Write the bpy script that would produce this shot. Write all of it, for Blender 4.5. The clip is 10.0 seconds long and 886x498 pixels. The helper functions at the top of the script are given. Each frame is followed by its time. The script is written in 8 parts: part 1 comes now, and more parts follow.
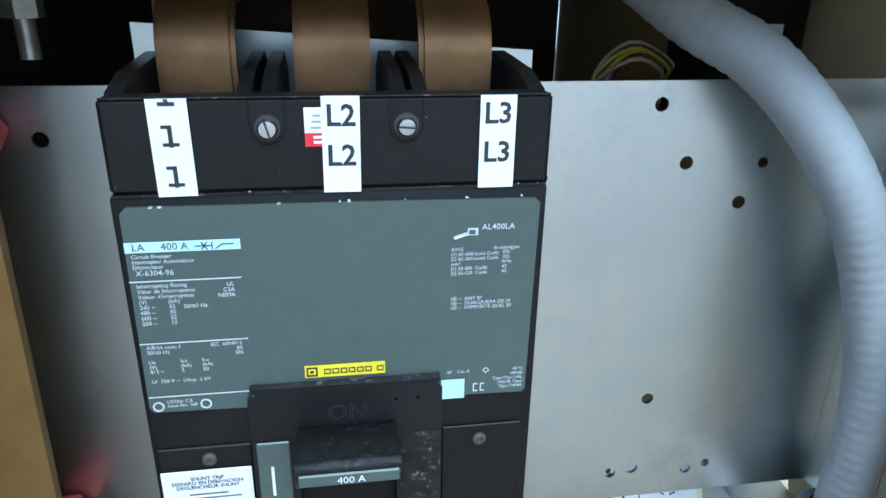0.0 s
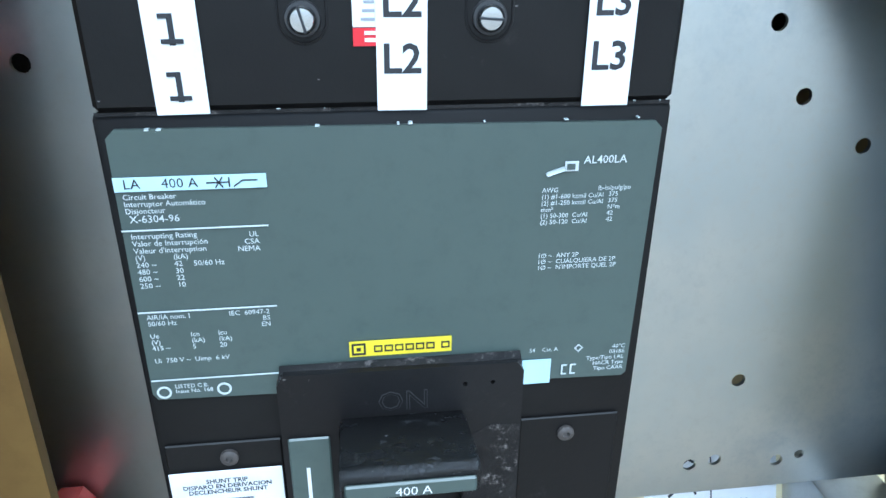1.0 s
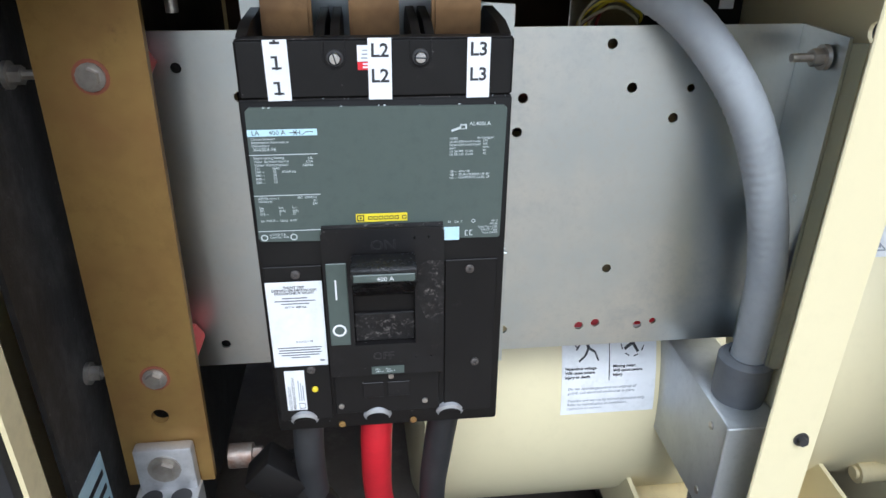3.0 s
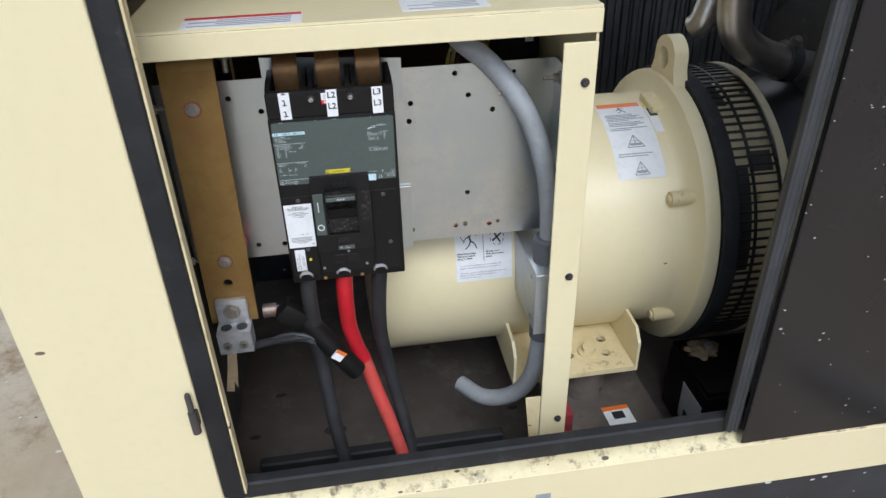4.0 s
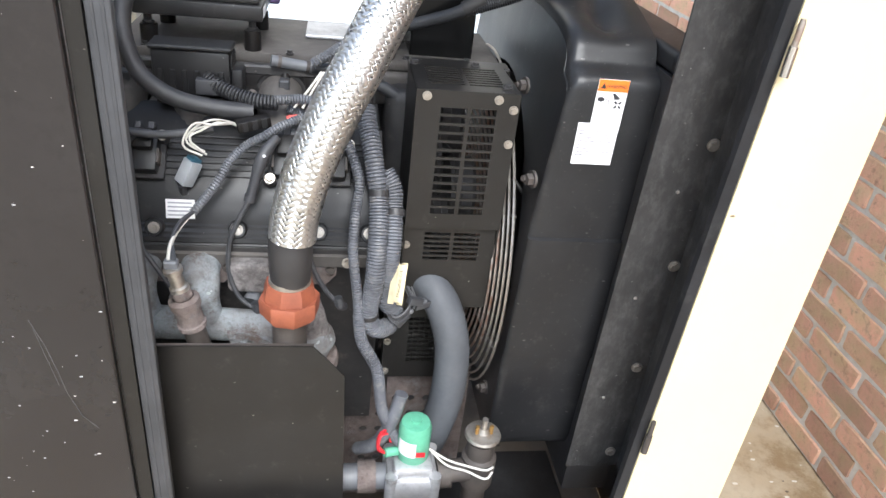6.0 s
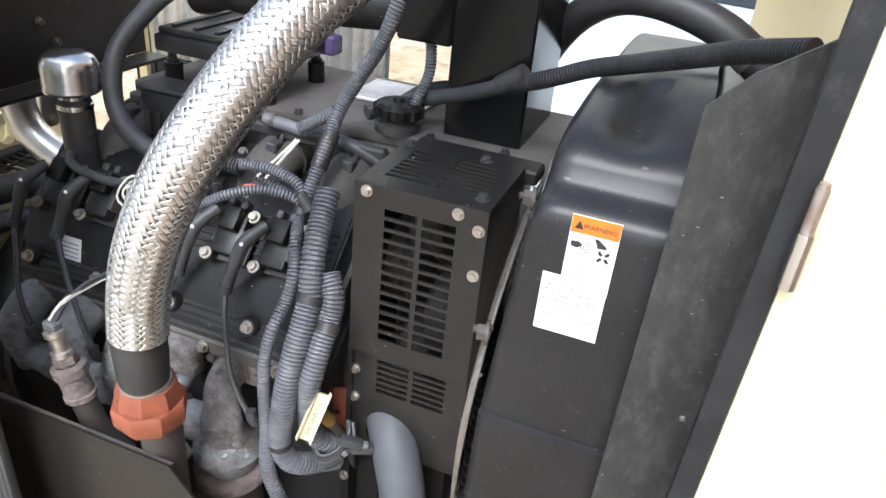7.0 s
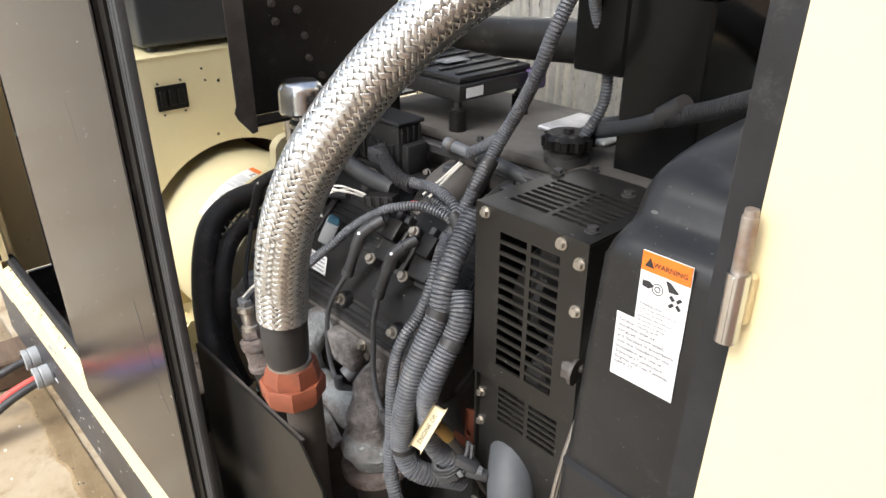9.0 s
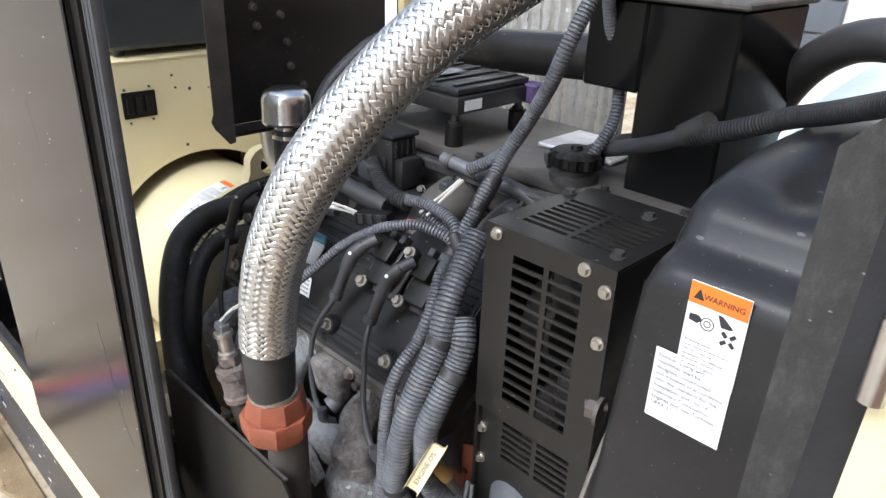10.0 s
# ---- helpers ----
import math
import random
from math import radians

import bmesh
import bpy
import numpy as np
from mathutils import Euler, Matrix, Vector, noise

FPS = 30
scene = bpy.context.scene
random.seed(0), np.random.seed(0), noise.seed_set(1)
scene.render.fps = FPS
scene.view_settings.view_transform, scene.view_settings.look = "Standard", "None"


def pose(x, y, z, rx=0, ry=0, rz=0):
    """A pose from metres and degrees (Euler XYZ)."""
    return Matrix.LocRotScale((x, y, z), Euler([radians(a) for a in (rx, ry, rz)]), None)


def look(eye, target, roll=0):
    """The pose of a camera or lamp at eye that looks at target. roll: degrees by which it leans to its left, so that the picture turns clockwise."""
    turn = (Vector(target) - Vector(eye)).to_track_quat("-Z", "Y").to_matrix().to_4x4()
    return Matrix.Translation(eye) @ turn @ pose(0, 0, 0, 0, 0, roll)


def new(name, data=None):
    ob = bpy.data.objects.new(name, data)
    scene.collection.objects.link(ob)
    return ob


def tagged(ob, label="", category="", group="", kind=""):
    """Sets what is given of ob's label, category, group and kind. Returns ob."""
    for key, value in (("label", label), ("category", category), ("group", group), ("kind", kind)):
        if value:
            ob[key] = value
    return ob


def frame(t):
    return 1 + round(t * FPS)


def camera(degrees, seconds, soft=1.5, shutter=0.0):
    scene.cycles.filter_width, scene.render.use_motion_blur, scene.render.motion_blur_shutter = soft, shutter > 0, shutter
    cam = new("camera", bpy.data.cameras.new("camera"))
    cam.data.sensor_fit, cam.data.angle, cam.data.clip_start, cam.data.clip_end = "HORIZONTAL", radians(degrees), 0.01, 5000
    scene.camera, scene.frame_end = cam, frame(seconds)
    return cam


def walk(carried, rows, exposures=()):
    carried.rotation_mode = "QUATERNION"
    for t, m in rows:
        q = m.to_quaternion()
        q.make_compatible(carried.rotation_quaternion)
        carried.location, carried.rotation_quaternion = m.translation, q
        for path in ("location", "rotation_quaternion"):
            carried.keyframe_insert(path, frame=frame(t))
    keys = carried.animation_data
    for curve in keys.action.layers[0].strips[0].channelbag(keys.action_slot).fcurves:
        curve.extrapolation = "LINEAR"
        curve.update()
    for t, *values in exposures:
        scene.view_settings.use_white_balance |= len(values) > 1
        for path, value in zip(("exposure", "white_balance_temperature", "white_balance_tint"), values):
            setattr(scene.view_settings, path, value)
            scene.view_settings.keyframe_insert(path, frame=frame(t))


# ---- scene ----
cam = camera(64.2, 10.0)
PATH = [
    (0, (0.023, -0.134, 0.905), (0.32, 1.691, 0.142), 1.0),
    (0.5, (0.015, -0.108, 0.883), (0.289, 1.703, 0.081), 0.5),
    (1, (0.013, -0.079, 0.873), (0.251, 1.724, 0.041), 0.4),
    (1.5, (0.018, -0.101, 0.86), (0.247, 1.695, 0.008), 0.9),
    (2, (0.025, -0.134, 0.851), (0.263, 1.653, -0.015), 1.1),
    (2.2, (0.025, -0.137, 0.847), (0.264, 1.646, -0.027), 0.9),
    (3.3, (0.012, -0.424, 0.997), (0.191, 1.335, 0.062), 0.4),
    (3.5, (-0.001, -0.539, 1.044), (0.194, 1.204, 0.083), 0.0),
    (4, (0.041, -0.705, 1.131), (0.274, 0.982, 0.083), -1.7),
    (4.2, (0.122, -0.763, 1.14), (0.386, 0.904, 0.067), -1.4),
    (4.5, (0.318, -0.862, 1.168), (0.597, 0.787, 0.072), 0.8),
    (4.8, (0.524, -0.927, 1.225), (0.816, 0.712, 0.117), 0.4),
    (5, (0.651, -0.957, 1.237), (0.993, 0.694, 0.16), 2.4),
    (5.5, (1.008, -0.929, 1.253), (1.337, 0.752, 0.22), 4.0),
    (5.8, (1.253, -0.807, 1.242), (1.577, 0.888, 0.231), 7.7),
    (6, (1.383, -0.741, 1.271), (1.703, 0.961, 0.27), 6.9),
    (6.2, (1.514, -0.665, 1.284), (1.733, 1.073, 0.318), 6.2),
    (7.3, (1.856, -0.338, 1.268), (0.974, 1.181, 0.313), 4.5),
    (7.5, (1.888, -0.306, 1.267), (0.802, 1.078, 0.315), 2.8),
    (8, (1.95, -0.291, 1.259), (0.567, 0.813, 0.326), 0.4),
    (8.5, (1.982, -0.288, 1.253), (0.636, 0.88, 0.345), 0.3),
    (9, (1.988, -0.293, 1.258), (0.66, 0.91, 0.371), -0.2),
    (9.5, (1.981, -0.294, 1.257), (0.672, 0.951, 0.398), 1.0),
    (10, (1.913, -0.285, 1.235), (0.644, 1.012, 0.393), 2.1),
]
walk(cam, [(t, look(e, a, r)) for t, e, a, r in PATH], exposures=[(0, 0.57, 4600, -2), (1.0, 0.73, 4600, -2), (2.2, 0.73, 4600, -2), (3.3, 0.36, 5470, 8), (3.6, 0.30, 5470, 8), (4.0, 0.12, 5550, 8), (4.5, 0.20, 5550, 8), (5.0, 0.52, 5600, 8), (5.5, 0.98, 5650, 8), (6.0, 1.40, 5900, 8), (7.3, 1.46, 5780, 8), (8.0, 1.56, 5850, 8), (8.5, 1.36, 6200, 8), (9.0, 1.19, 6280, 8), (9.5, 1.16, 6050, 8), (10, 1.15, 5800, 8)])


# ---- light ----
sky_world = bpy.data.worlds.new("overcast_sky")
scene.world = sky_world
sky_world.use_nodes = True
_n, _l = sky_world.node_tree.nodes, sky_world.node_tree.links
_sky = _n.new("ShaderNodeTexSky")
_sky.sky_type, _sky.sun_disc = "NISHITA", False
_sky.sun_elevation, _sky.sun_rotation = radians(48), radians(165)
_sky.air_density, _sky.dust_density, _sky.ozone_density = 1.0, 3.0, 1.0
_n["Background"].inputs[1].default_value = 0.15
_grey = _n.new("ShaderNodeHueSaturation")
_grey.inputs["Saturation"].default_value = 0.55
_l.new(_sky.outputs[0], _grey.inputs["Color"])
_l.new(_grey.outputs[0], _n["Background"].inputs[0])
_lamp = bpy.data.lights.new("sun", "SUN")
_lamp.energy, _lamp.angle, _lamp.color = 1.5, radians(25), (1.0, 0.95, 0.88)
sun = new("sun", _lamp)
sun.matrix_world = look((0.6, -5.0, 6.0), (0.9, 0, 0.5))


# ---- helpers for meshes ----
ROOT = {}


def thing(name, loc, label, category, group="", kind=""):
    """An empty at the base of a thing; its parts hang under it."""
    ob = new(name)
    ob.location = loc
    ob.empty_display_size = 0.02
    ROOT[ob] = Vector(loc)
    return tagged(ob, label, category, group, kind)


def part(name, bm, material, parent=None, label="", angle=35, flat=False):
    """Links a bmesh, written in world metres, as one mesh under a thing or a part."""
    base = ROOT.get(parent, Vector())
    bmesh.ops.remove_doubles(bm, verts=bm.verts, dist=1e-6)
    bmesh.ops.recalc_face_normals(bm, faces=bm.faces)
    if base.length:
        bmesh.ops.translate(bm, verts=bm.verts, vec=-base)
    lim = radians(angle)
    for f in bm.faces:
        f.smooth = not flat
    for e in bm.edges:
        if len(e.link_faces) == 2 and e.calc_face_angle(0) > lim:
            e.smooth = False
    me = bpy.data.meshes.new(name)
    bm.to_mesh(me)
    bm.free()
    me.materials.append(material)
    ob = new(name, me)
    if parent is not None:
        ob.parent = parent
    ROOT[ob] = base
    if label:
        ob["label"] = label
    return ob


def solo(name, bm, material, label, category, group="", kind="", angle=35):
    """A thing of one mesh."""
    return tagged(part(name, bm, material, None, "", angle), label, category, group, kind)


def box(bm, x0, x1, y0, y1, z0, z1, bev=0.0, seg=1, m=None):
    vs = bmesh.ops.create_cube(bm, size=1)["verts"]
    for v in vs:
        v.co = Vector(((x0 + x1) / 2 + v.co.x * (x1 - x0), (y0 + y1) / 2 + v.co.y * (y1 - y0), (z0 + z1) / 2 + v.co.z * (z1 - z0)))
        if m is not None:
            v.co = m @ v.co
    if bev:
        es = list({e for v in vs for e in v.link_edges})
        bmesh.ops.bevel(bm, geom=es, offset=bev, segments=seg, affect="EDGES", profile=0.5)
    return bm


def cyl(bm, p, q, r, seg=16, r2=None, cap=True):
    p, q = Vector(p), Vector(q)
    d = q - p
    m = Matrix.Translation((p + q) / 2) @ d.to_track_quat("Z", "Y").to_matrix().to_4x4()
    bmesh.ops.create_cone(bm, cap_ends=cap, segments=seg, radius1=r, radius2=r if r2 is None else r2, depth=d.length, matrix=m)
    return bm


def axis(p, q):
    """A matrix at p whose z runs to q."""
    p, q = Vector(p), Vector(q)
    return Matrix.Translation(p) @ (q - p).to_track_quat("Z", "Y").to_matrix().to_4x4()


def lathe(bm, prof, m, seg=24, close=False):
    rings = []
    for r, h in prof:
        if r < 1e-5:
            rings.append([bm.verts.new(m @ Vector((0, 0, h)))])
        else:
            rings.append([bm.verts.new(m @ Vector((r * math.cos(2 * math.pi * k / seg), r * math.sin(2 * math.pi * k / seg), h))) for k in range(seg)])
    pairs = list(zip(rings[:-1], rings[1:]))
    if close:
        pairs.append((rings[-1], rings[0]))
    for a, b in pairs:
        for k in range(seg):
            j = (k + 1) % seg
            if len(a) == 1 and len(b) == 1:
                continue
            if len(a) == 1:
                bm.faces.new((a[0], b[k], b[j]))
            elif len(b) == 1:
                bm.faces.new((a[k], a[j], b[0]))
            else:
                bm.faces.new((a[k], a[j], b[j], b[k]))
    return bm


def spline(pts, step):
    """Catmull-Rom points at even steps along pts."""
    P = [Vector(p) for p in pts]
    P = [P[0] * 2 - P[1]] + P + [P[-1] * 2 - P[-2]]
    fine = []
    for i in range(1, len(P) - 2):
        a, b, c, d = P[i - 1:i + 3]
        for k in range(24):
            t = k / 24
            fine.append(0.5 * (2 * b + (c - a) * t + (2 * a - 5 * b + 4 * c - d) * t * t + (3 * b - a - 3 * c + d) * t ** 3))
    fine.append(P[-2])
    s = [0.0]
    for a, b in zip(fine[:-1], fine[1:]):
        s.append(s[-1] + (b - a).length)
    n = max(2, int(round(s[-1] / step)) + 1)
    out, j = [], 0
    for k in range(n):
        u = s[-1] * k / (n - 1)
        while j < len(s) - 2 and s[j + 1] < u:
            j += 1
        w = (u - s[j]) / max(1e-9, s[j + 1] - s[j])
        out.append(fine[j].lerp(fine[j + 1], w))
    return out, s[-1]


def frames_along(P):
    """Parallel-transported axes along a row of points."""
    out, side = [], None
    for i, p in enumerate(P):
        d = (P[min(i + 1, len(P) - 1)] - P[max(i - 1, 0)]).normalized()
        if side is None:
            side = d.orthogonal().normalized()
        side = (side - d * side.dot(d)).normalized()
        out.append((p, side.copy(), d.cross(side).normalized()))
    return out


def tube(bm, pts, r, seg=10, step=0.01, ridge=0.0, pitch=0.005, cap=True):
    """A round tube along pts; ridge and pitch make it corrugated."""
    P, length = spline(pts, pitch / 4 if ridge else step)
    rings = []
    for i, (p, a, b) in enumerate(frames_along(P)):
        rr = r - (ridge * (0, 0.06, 0, 1)[(i + 1) % 4] if ridge else 0)
        rings.append([bm.verts.new(p + a * (rr * math.cos(2 * math.pi * k / seg)) + b * (rr * math.sin(2 * math.pi * k / seg))) for k in range(seg)])
    for A, B in zip(rings[:-1], rings[1:]):
        for k in range(seg):
            j = (k + 1) % seg
            bm.faces.new((A[k], A[j], B[j], B[k]))
    if cap:
        bm.faces.new(rings[0])
        bm.faces.new(rings[-1])
    return bm


def circle(cx, cy, r, n=12):
    return [(cx + r * math.cos(2 * math.pi * k / n), cy + r * math.sin(2 * math.pi * k / n)) for k in range(n)]


def rect(x0, x1, y0, y1):
    return [(x0, y0), (x1, y0), (x1, y1), (x0, y1)]


def sheet(bm, outline, holes, thick, m):
    """A flat sheet with real holes: outline and holes in its own plane, thickness along its z."""
    tmp = bmesh.new()
    edges = []
    for loop in [outline] + list(holes):
        vs = [tmp.verts.new((x, y, 0)) for x, y in loop]
        edges += [tmp.edges.new((vs[k], vs[(k + 1) % len(vs)])) for k in range(len(vs))]
    bmesh.ops.triangle_fill(tmp, use_beauty=True, edges=edges, normal=(0, 0, 1))
    ex = bmesh.ops.extrude_face_region(tmp, geom=list(tmp.faces))
    for v in ex["geom"]:
        if isinstance(v, bmesh.types.BMVert):
            v.co.z += thick
    bmesh.ops.recalc_face_normals(tmp, faces=tmp.faces)
    idx = {v: bm.verts.new(m @ v.co) for v in tmp.verts}
    for f in tmp.faces:
        bm.faces.new([idx[v] for v in f.verts])
    tmp.free()
    return bm


def front(y):
    """Plane y facing the viewer: own x is world x, own y is world z, thickness towards the viewer."""
    return Matrix(((1, 0, 0, 0), (0, 0, -1, y), (0, 1, 0, 0), (0, 0, 0, 1)))


def bolt(bm, p, n, r, h, washer=True):
    """A hex head on a washer at p, looking along n."""
    p, n = Vector(p), Vector(n).normalized()
    if washer:
        cyl(bm, p, p + n * h * 0.3, r * 1.45, 14)
    cyl(bm, p + n * h * 0.3, p + n * h, r, 6)
    return bm


def writing(name, text, x, z, size, material, parent, y=0.0, spin=0.0, align="LEFT", gap=1.0, m=None, label="", bold=0.0):
    """Raised print with the built-in font, on a plane that faces the viewer or at the pose m."""
    cu = bpy.data.curves.new("print", "FONT")
    cu.body, cu.size, cu.align_x, cu.space_line = text, size, align, gap
    cu.resolution_u, cu.offset = 2, bold
    tmp = new("print", cu)
    me = bpy.data.meshes.new_from_object(tmp.evaluated_get(bpy.context.evaluated_depsgraph_get()))
    bpy.data.objects.remove(tmp)
    base = ROOT.get(parent, Vector())
    me.transform(Matrix.Translation(-base) @ (m if m is not None else pose(x, y, z, 90, spin, 0)))
    me.materials.clear()
    me.materials.append(material)
    ob = new(name, me)
    ob.parent = parent
    ROOT[ob] = base
    if label:
        ob["label"] = label
    return ob

# ---- materials ----
def surface(name, c1, c2=None, rough=0.5, metal=0.0, scale=8.0, fine=60.0, bump=0.15, spread=0.12, specks=None, dirt=None, stretch=None, coat=0.0, by_object=0.0, grain=0.85, spec=0.5, depth=0.002):
    """A procedural surface: two colours mixed at two scales, uneven gloss, fine relief, and, where given, paint specks and dirt."""
    mt = bpy.data.materials.new(name)
    mt.use_nodes = True
    N, L = mt.node_tree.nodes, mt.node_tree.links
    P = N["Principled BSDF"]
    tc = N.new("ShaderNodeTexCoord")
    src = tc.outputs["Object"]
    if stretch:
        mp = N.new("ShaderNodeMapping")
        mp.inputs["Scale"].default_value = stretch
        L.new(src, mp.inputs[0])
        src = mp.outputs[0]

    def noise_node(sc, detail=4.0, rgh=0.6):
        n = N.new("ShaderNodeTexNoise")
        n.inputs["Scale"].default_value, n.inputs["Detail"].default_value, n.inputs["Roughness"].default_value = sc, detail, rgh
        L.new(src, n.inputs["Vector"])
        return n.outputs[0]

    def ramp(value, a, b):
        r = N.new("ShaderNodeMapRange")
        r.interpolation_type = "SMOOTHSTEP"
        r.inputs[1].default_value, r.inputs[2].default_value = a, b
        L.new(value, r.inputs[0])
        return r.outputs[0]

    def mix(fac, a, b):
        m = N.new("ShaderNodeMix")
        m.data_type = "RGBA"
        if hasattr(fac, "is_linked"):
            L.new(fac, m.inputs[0])
        else:
            m.inputs[0].default_value = fac
        for sock, val in ((m.inputs[6], a), (m.inputs[7], b)):
            if hasattr(val, "is_linked"):
                L.new(val, sock)
            else:
                sock.default_value = (*val, 1)
        return m.outputs[2]

    c2 = c2 or tuple(v * 0.8 for v in c1)
    big, small = noise_node(scale), noise_node(fine, 6.0, 0.7)
    col = mix(ramp(big, 0.35, 0.7), c1, c2)
    col = mix(ramp(small, 0.45, 0.8), col, tuple((a + b) / 2 * grain for a, b in zip(c1, c2)))
    if by_object:
        oi = N.new("ShaderNodeObjectInfo")
        hv = N.new("ShaderNodeHueSaturation")
        L.new(ramp(oi.outputs["Random"], 0, 1), hv.inputs["Value"])
        hv.inputs["Fac"].default_value = 1
        vr = N.new("ShaderNodeMapRange")
        vr.inputs[3].default_value, vr.inputs[4].default_value = 1 - by_object, 1 + by_object
        L.new(oi.outputs["Random"], vr.inputs[0])
        L.new(vr.outputs[0], hv.inputs["Value"])
        L.new(col, hv.inputs["Color"])
        col = hv.outputs[0]
    if dirt:
        dcol, dscale, lo, hi = dirt
        col = mix(ramp(noise_node(dscale, 8.0, 0.75), lo, hi), col, dcol)
    if specks:
        for scol, ssc, size, keep in specks:
            vo = N.new("ShaderNodeTexVoronoi")
            vo.inputs["Scale"].default_value = ssc
            sm = N.new("ShaderNodeMapping")
            sm.inputs["Scale"].default_value, sm.inputs["Rotation"].default_value = (0.55, 1.0, 1.25), (0.1, 0.35, 0.2)
            L.new(tc.outputs["Object"], sm.inputs[0])
            L.new(sm.outputs[0], vo.inputs["Vector"])
            sep = N.new("ShaderNodeSeparateColor")
            L.new(vo.outputs["Color"], sep.inputs[0])
            on = N.new("ShaderNodeMath")
            on.operation = "LESS_THAN"
            L.new(sep.outputs[0], on.inputs[0])
            on.inputs[1].default_value = keep
            sz = N.new("ShaderNodeMath")
            sz.operation = "MULTIPLY"
            L.new(sep.outputs[1], sz.inputs[0])
            sz.inputs[1].default_value = size
            near = N.new("ShaderNodeMath")
            near.operation = "LESS_THAN"
            L.new(vo.outputs["Distance"], near.inputs[0])
            L.new(sz.outputs[0], near.inputs[1])
            both = N.new("ShaderNodeMath")
            both.operation = "MULTIPLY"
            L.new(on.outputs[0], both.inputs[0])
            L.new(near.outputs[0], both.inputs[1])
            col = mix(both.outputs[0], col, scol)
    L.new(col, P.inputs["Base Color"])
    rr = N.new("ShaderNodeMapRange")
    rr.inputs[3].default_value, rr.inputs[4].default_value = max(0.03, rough - spread), min(1, rough + spread)
    L.new(big, rr.inputs[0])
    L.new(rr.outputs[0], P.inputs["Roughness"])
    P.inputs["Metallic"].default_value = metal
    P.inputs["Coat Weight"].default_value = coat
    P.inputs["Specular IOR Level"].default_value = spec
    if bump:
        bp = N.new("ShaderNodeBump")
        bp.inputs["Strength"].default_value, bp.inputs["Distance"].default_value = bump, depth
        L.new(small, bp.inputs["Height"])
        L.new(bp.outputs[0], P.inputs["Normal"])
    return mt


M_CREAM = surface("cream_paint", (0.76, 0.67, 0.42), (0.745, 0.655, 0.405), 0.42, scale=5, bump=0.03, grain=0.97, dirt=((0.40, 0.32, 0.19), 14, 0.76, 1.0), specks=[((0.16, 0.11, 0.06), 30, 0.10, 0.07)])
M_CREAM_OLD = surface("cream_paint_worn", (0.73, 0.63, 0.38), (0.66, 0.55, 0.31), 0.45, scale=6, bump=0.08, dirt=((0.12, 0.07, 0.035), 22, 0.56, 0.74), specks=[((0.08, 0.05, 0.03), 45, 0.25, 0.12)])
M_DOOR = surface("black_door_paint", (0.016, 0.0145, 0.015), (0.021, 0.019, 0.0195), 0.20, scale=4, bump=0.02, spread=0.07, specks=[((0.70, 0.69, 0.67), 74, 0.11, 0.10), ((0.50, 0.50, 0.50), 150, 0.20, 0.11), ((0.10, 0.098, 0.096), 26, 0.2, 0.03)], dirt=((0.042, 0.039, 0.037), 9, 0.55, 0.92))
M_SKID = surface("black_skid_paint", (0.022, 0.022, 0.026), (0.040, 0.044, 0.055), 0.40, scale=7, bump=0.1, specks=[((0.78, 0.78, 0.76), 40, 0.30, 0.26), ((0.7, 0.71, 0.71), 85, 0.30, 0.2), ((0.6, 0.63, 0.66), 16, 0.14, 0.25)], dirt=((0.14, 0.19, 0.26), 9, 0.58, 0.85))
M_SEAL = surface("rubber_seal", (0.018, 0.018, 0.019), (0.028, 0.028, 0.030), 0.62, scale=16, bump=0.25, fine=90, spec=0.25, dirt=((0.085, 0.083, 0.08), 24, 0.55, 0.85))
# bluish and warmer tints paint blotchy reflections into the zinc; smudges on top
M_GALV = surface("galvanised_steel", (0.56, 0.61, 0.635), (0.67, 0.67, 0.645), 0.32, metal=1.0, scale=9, fine=240, bump=0.02, spread=0.11, grain=0.93, dirt=((0.48, 0.52, 0.55), 5, 0.52, 0.72))
M_ZINCBOX = surface("dull_zinc_box", (0.58, 0.60, 0.61), (0.50, 0.52, 0.54), 0.52, metal=0.75, scale=12, fine=200, bump=0.05, grain=0.92, dirt=((0.36, 0.35, 0.33), 30, 0.62, 0.85))
M_BAR = surface("copper_bus_bar", (0.34, 0.215, 0.065), (0.27, 0.15, 0.05), 0.48, metal=0.55, scale=12, bump=0.06, dirt=((0.10, 0.055, 0.03), 25, 0.6, 0.85))
M_STRAP = surface("bus_strap", (0.23, 0.130, 0.055), (0.12, 0.066, 0.031), 0.40, metal=0.8, scale=16, bump=0.1, dirt=((0.07, 0.036, 0.02), 40, 0.55, 0.8))
M_BAKELITE = surface("black_moulded_plastic", (0.008, 0.0072, 0.0072), (0.011, 0.010, 0.0095), 0.42, scale=14, bump=0.10, spec=0.22, dirt=((0.06, 0.055, 0.052), 46, 0.62, 0.88), specks=[((0.16, 0.155, 0.15), 520, 0.2, 0.03)])
M_CHALK = surface("chalky_black_plastic", (0.007, 0.0068, 0.007), (0.012, 0.0115, 0.012), 0.26, scale=70, fine=420, bump=0.5, spec=0.5, dirt=((0.10, 0.10, 0.102), 120, 0.56, 0.80), specks=[((0.26, 0.25, 0.25), 620, 0.22, 0.07), ((0.003, 0.003, 0.003), 300, 0.3, 0.2)])
M_WORN = surface("worn_dusty_plastic", (0.0095, 0.0085, 0.0085), (0.020, 0.018, 0.017), 0.5, scale=90, fine=500, bump=0.3, spec=0.25, dirt=((0.23, 0.205, 0.19), 210, 0.53, 0.74))
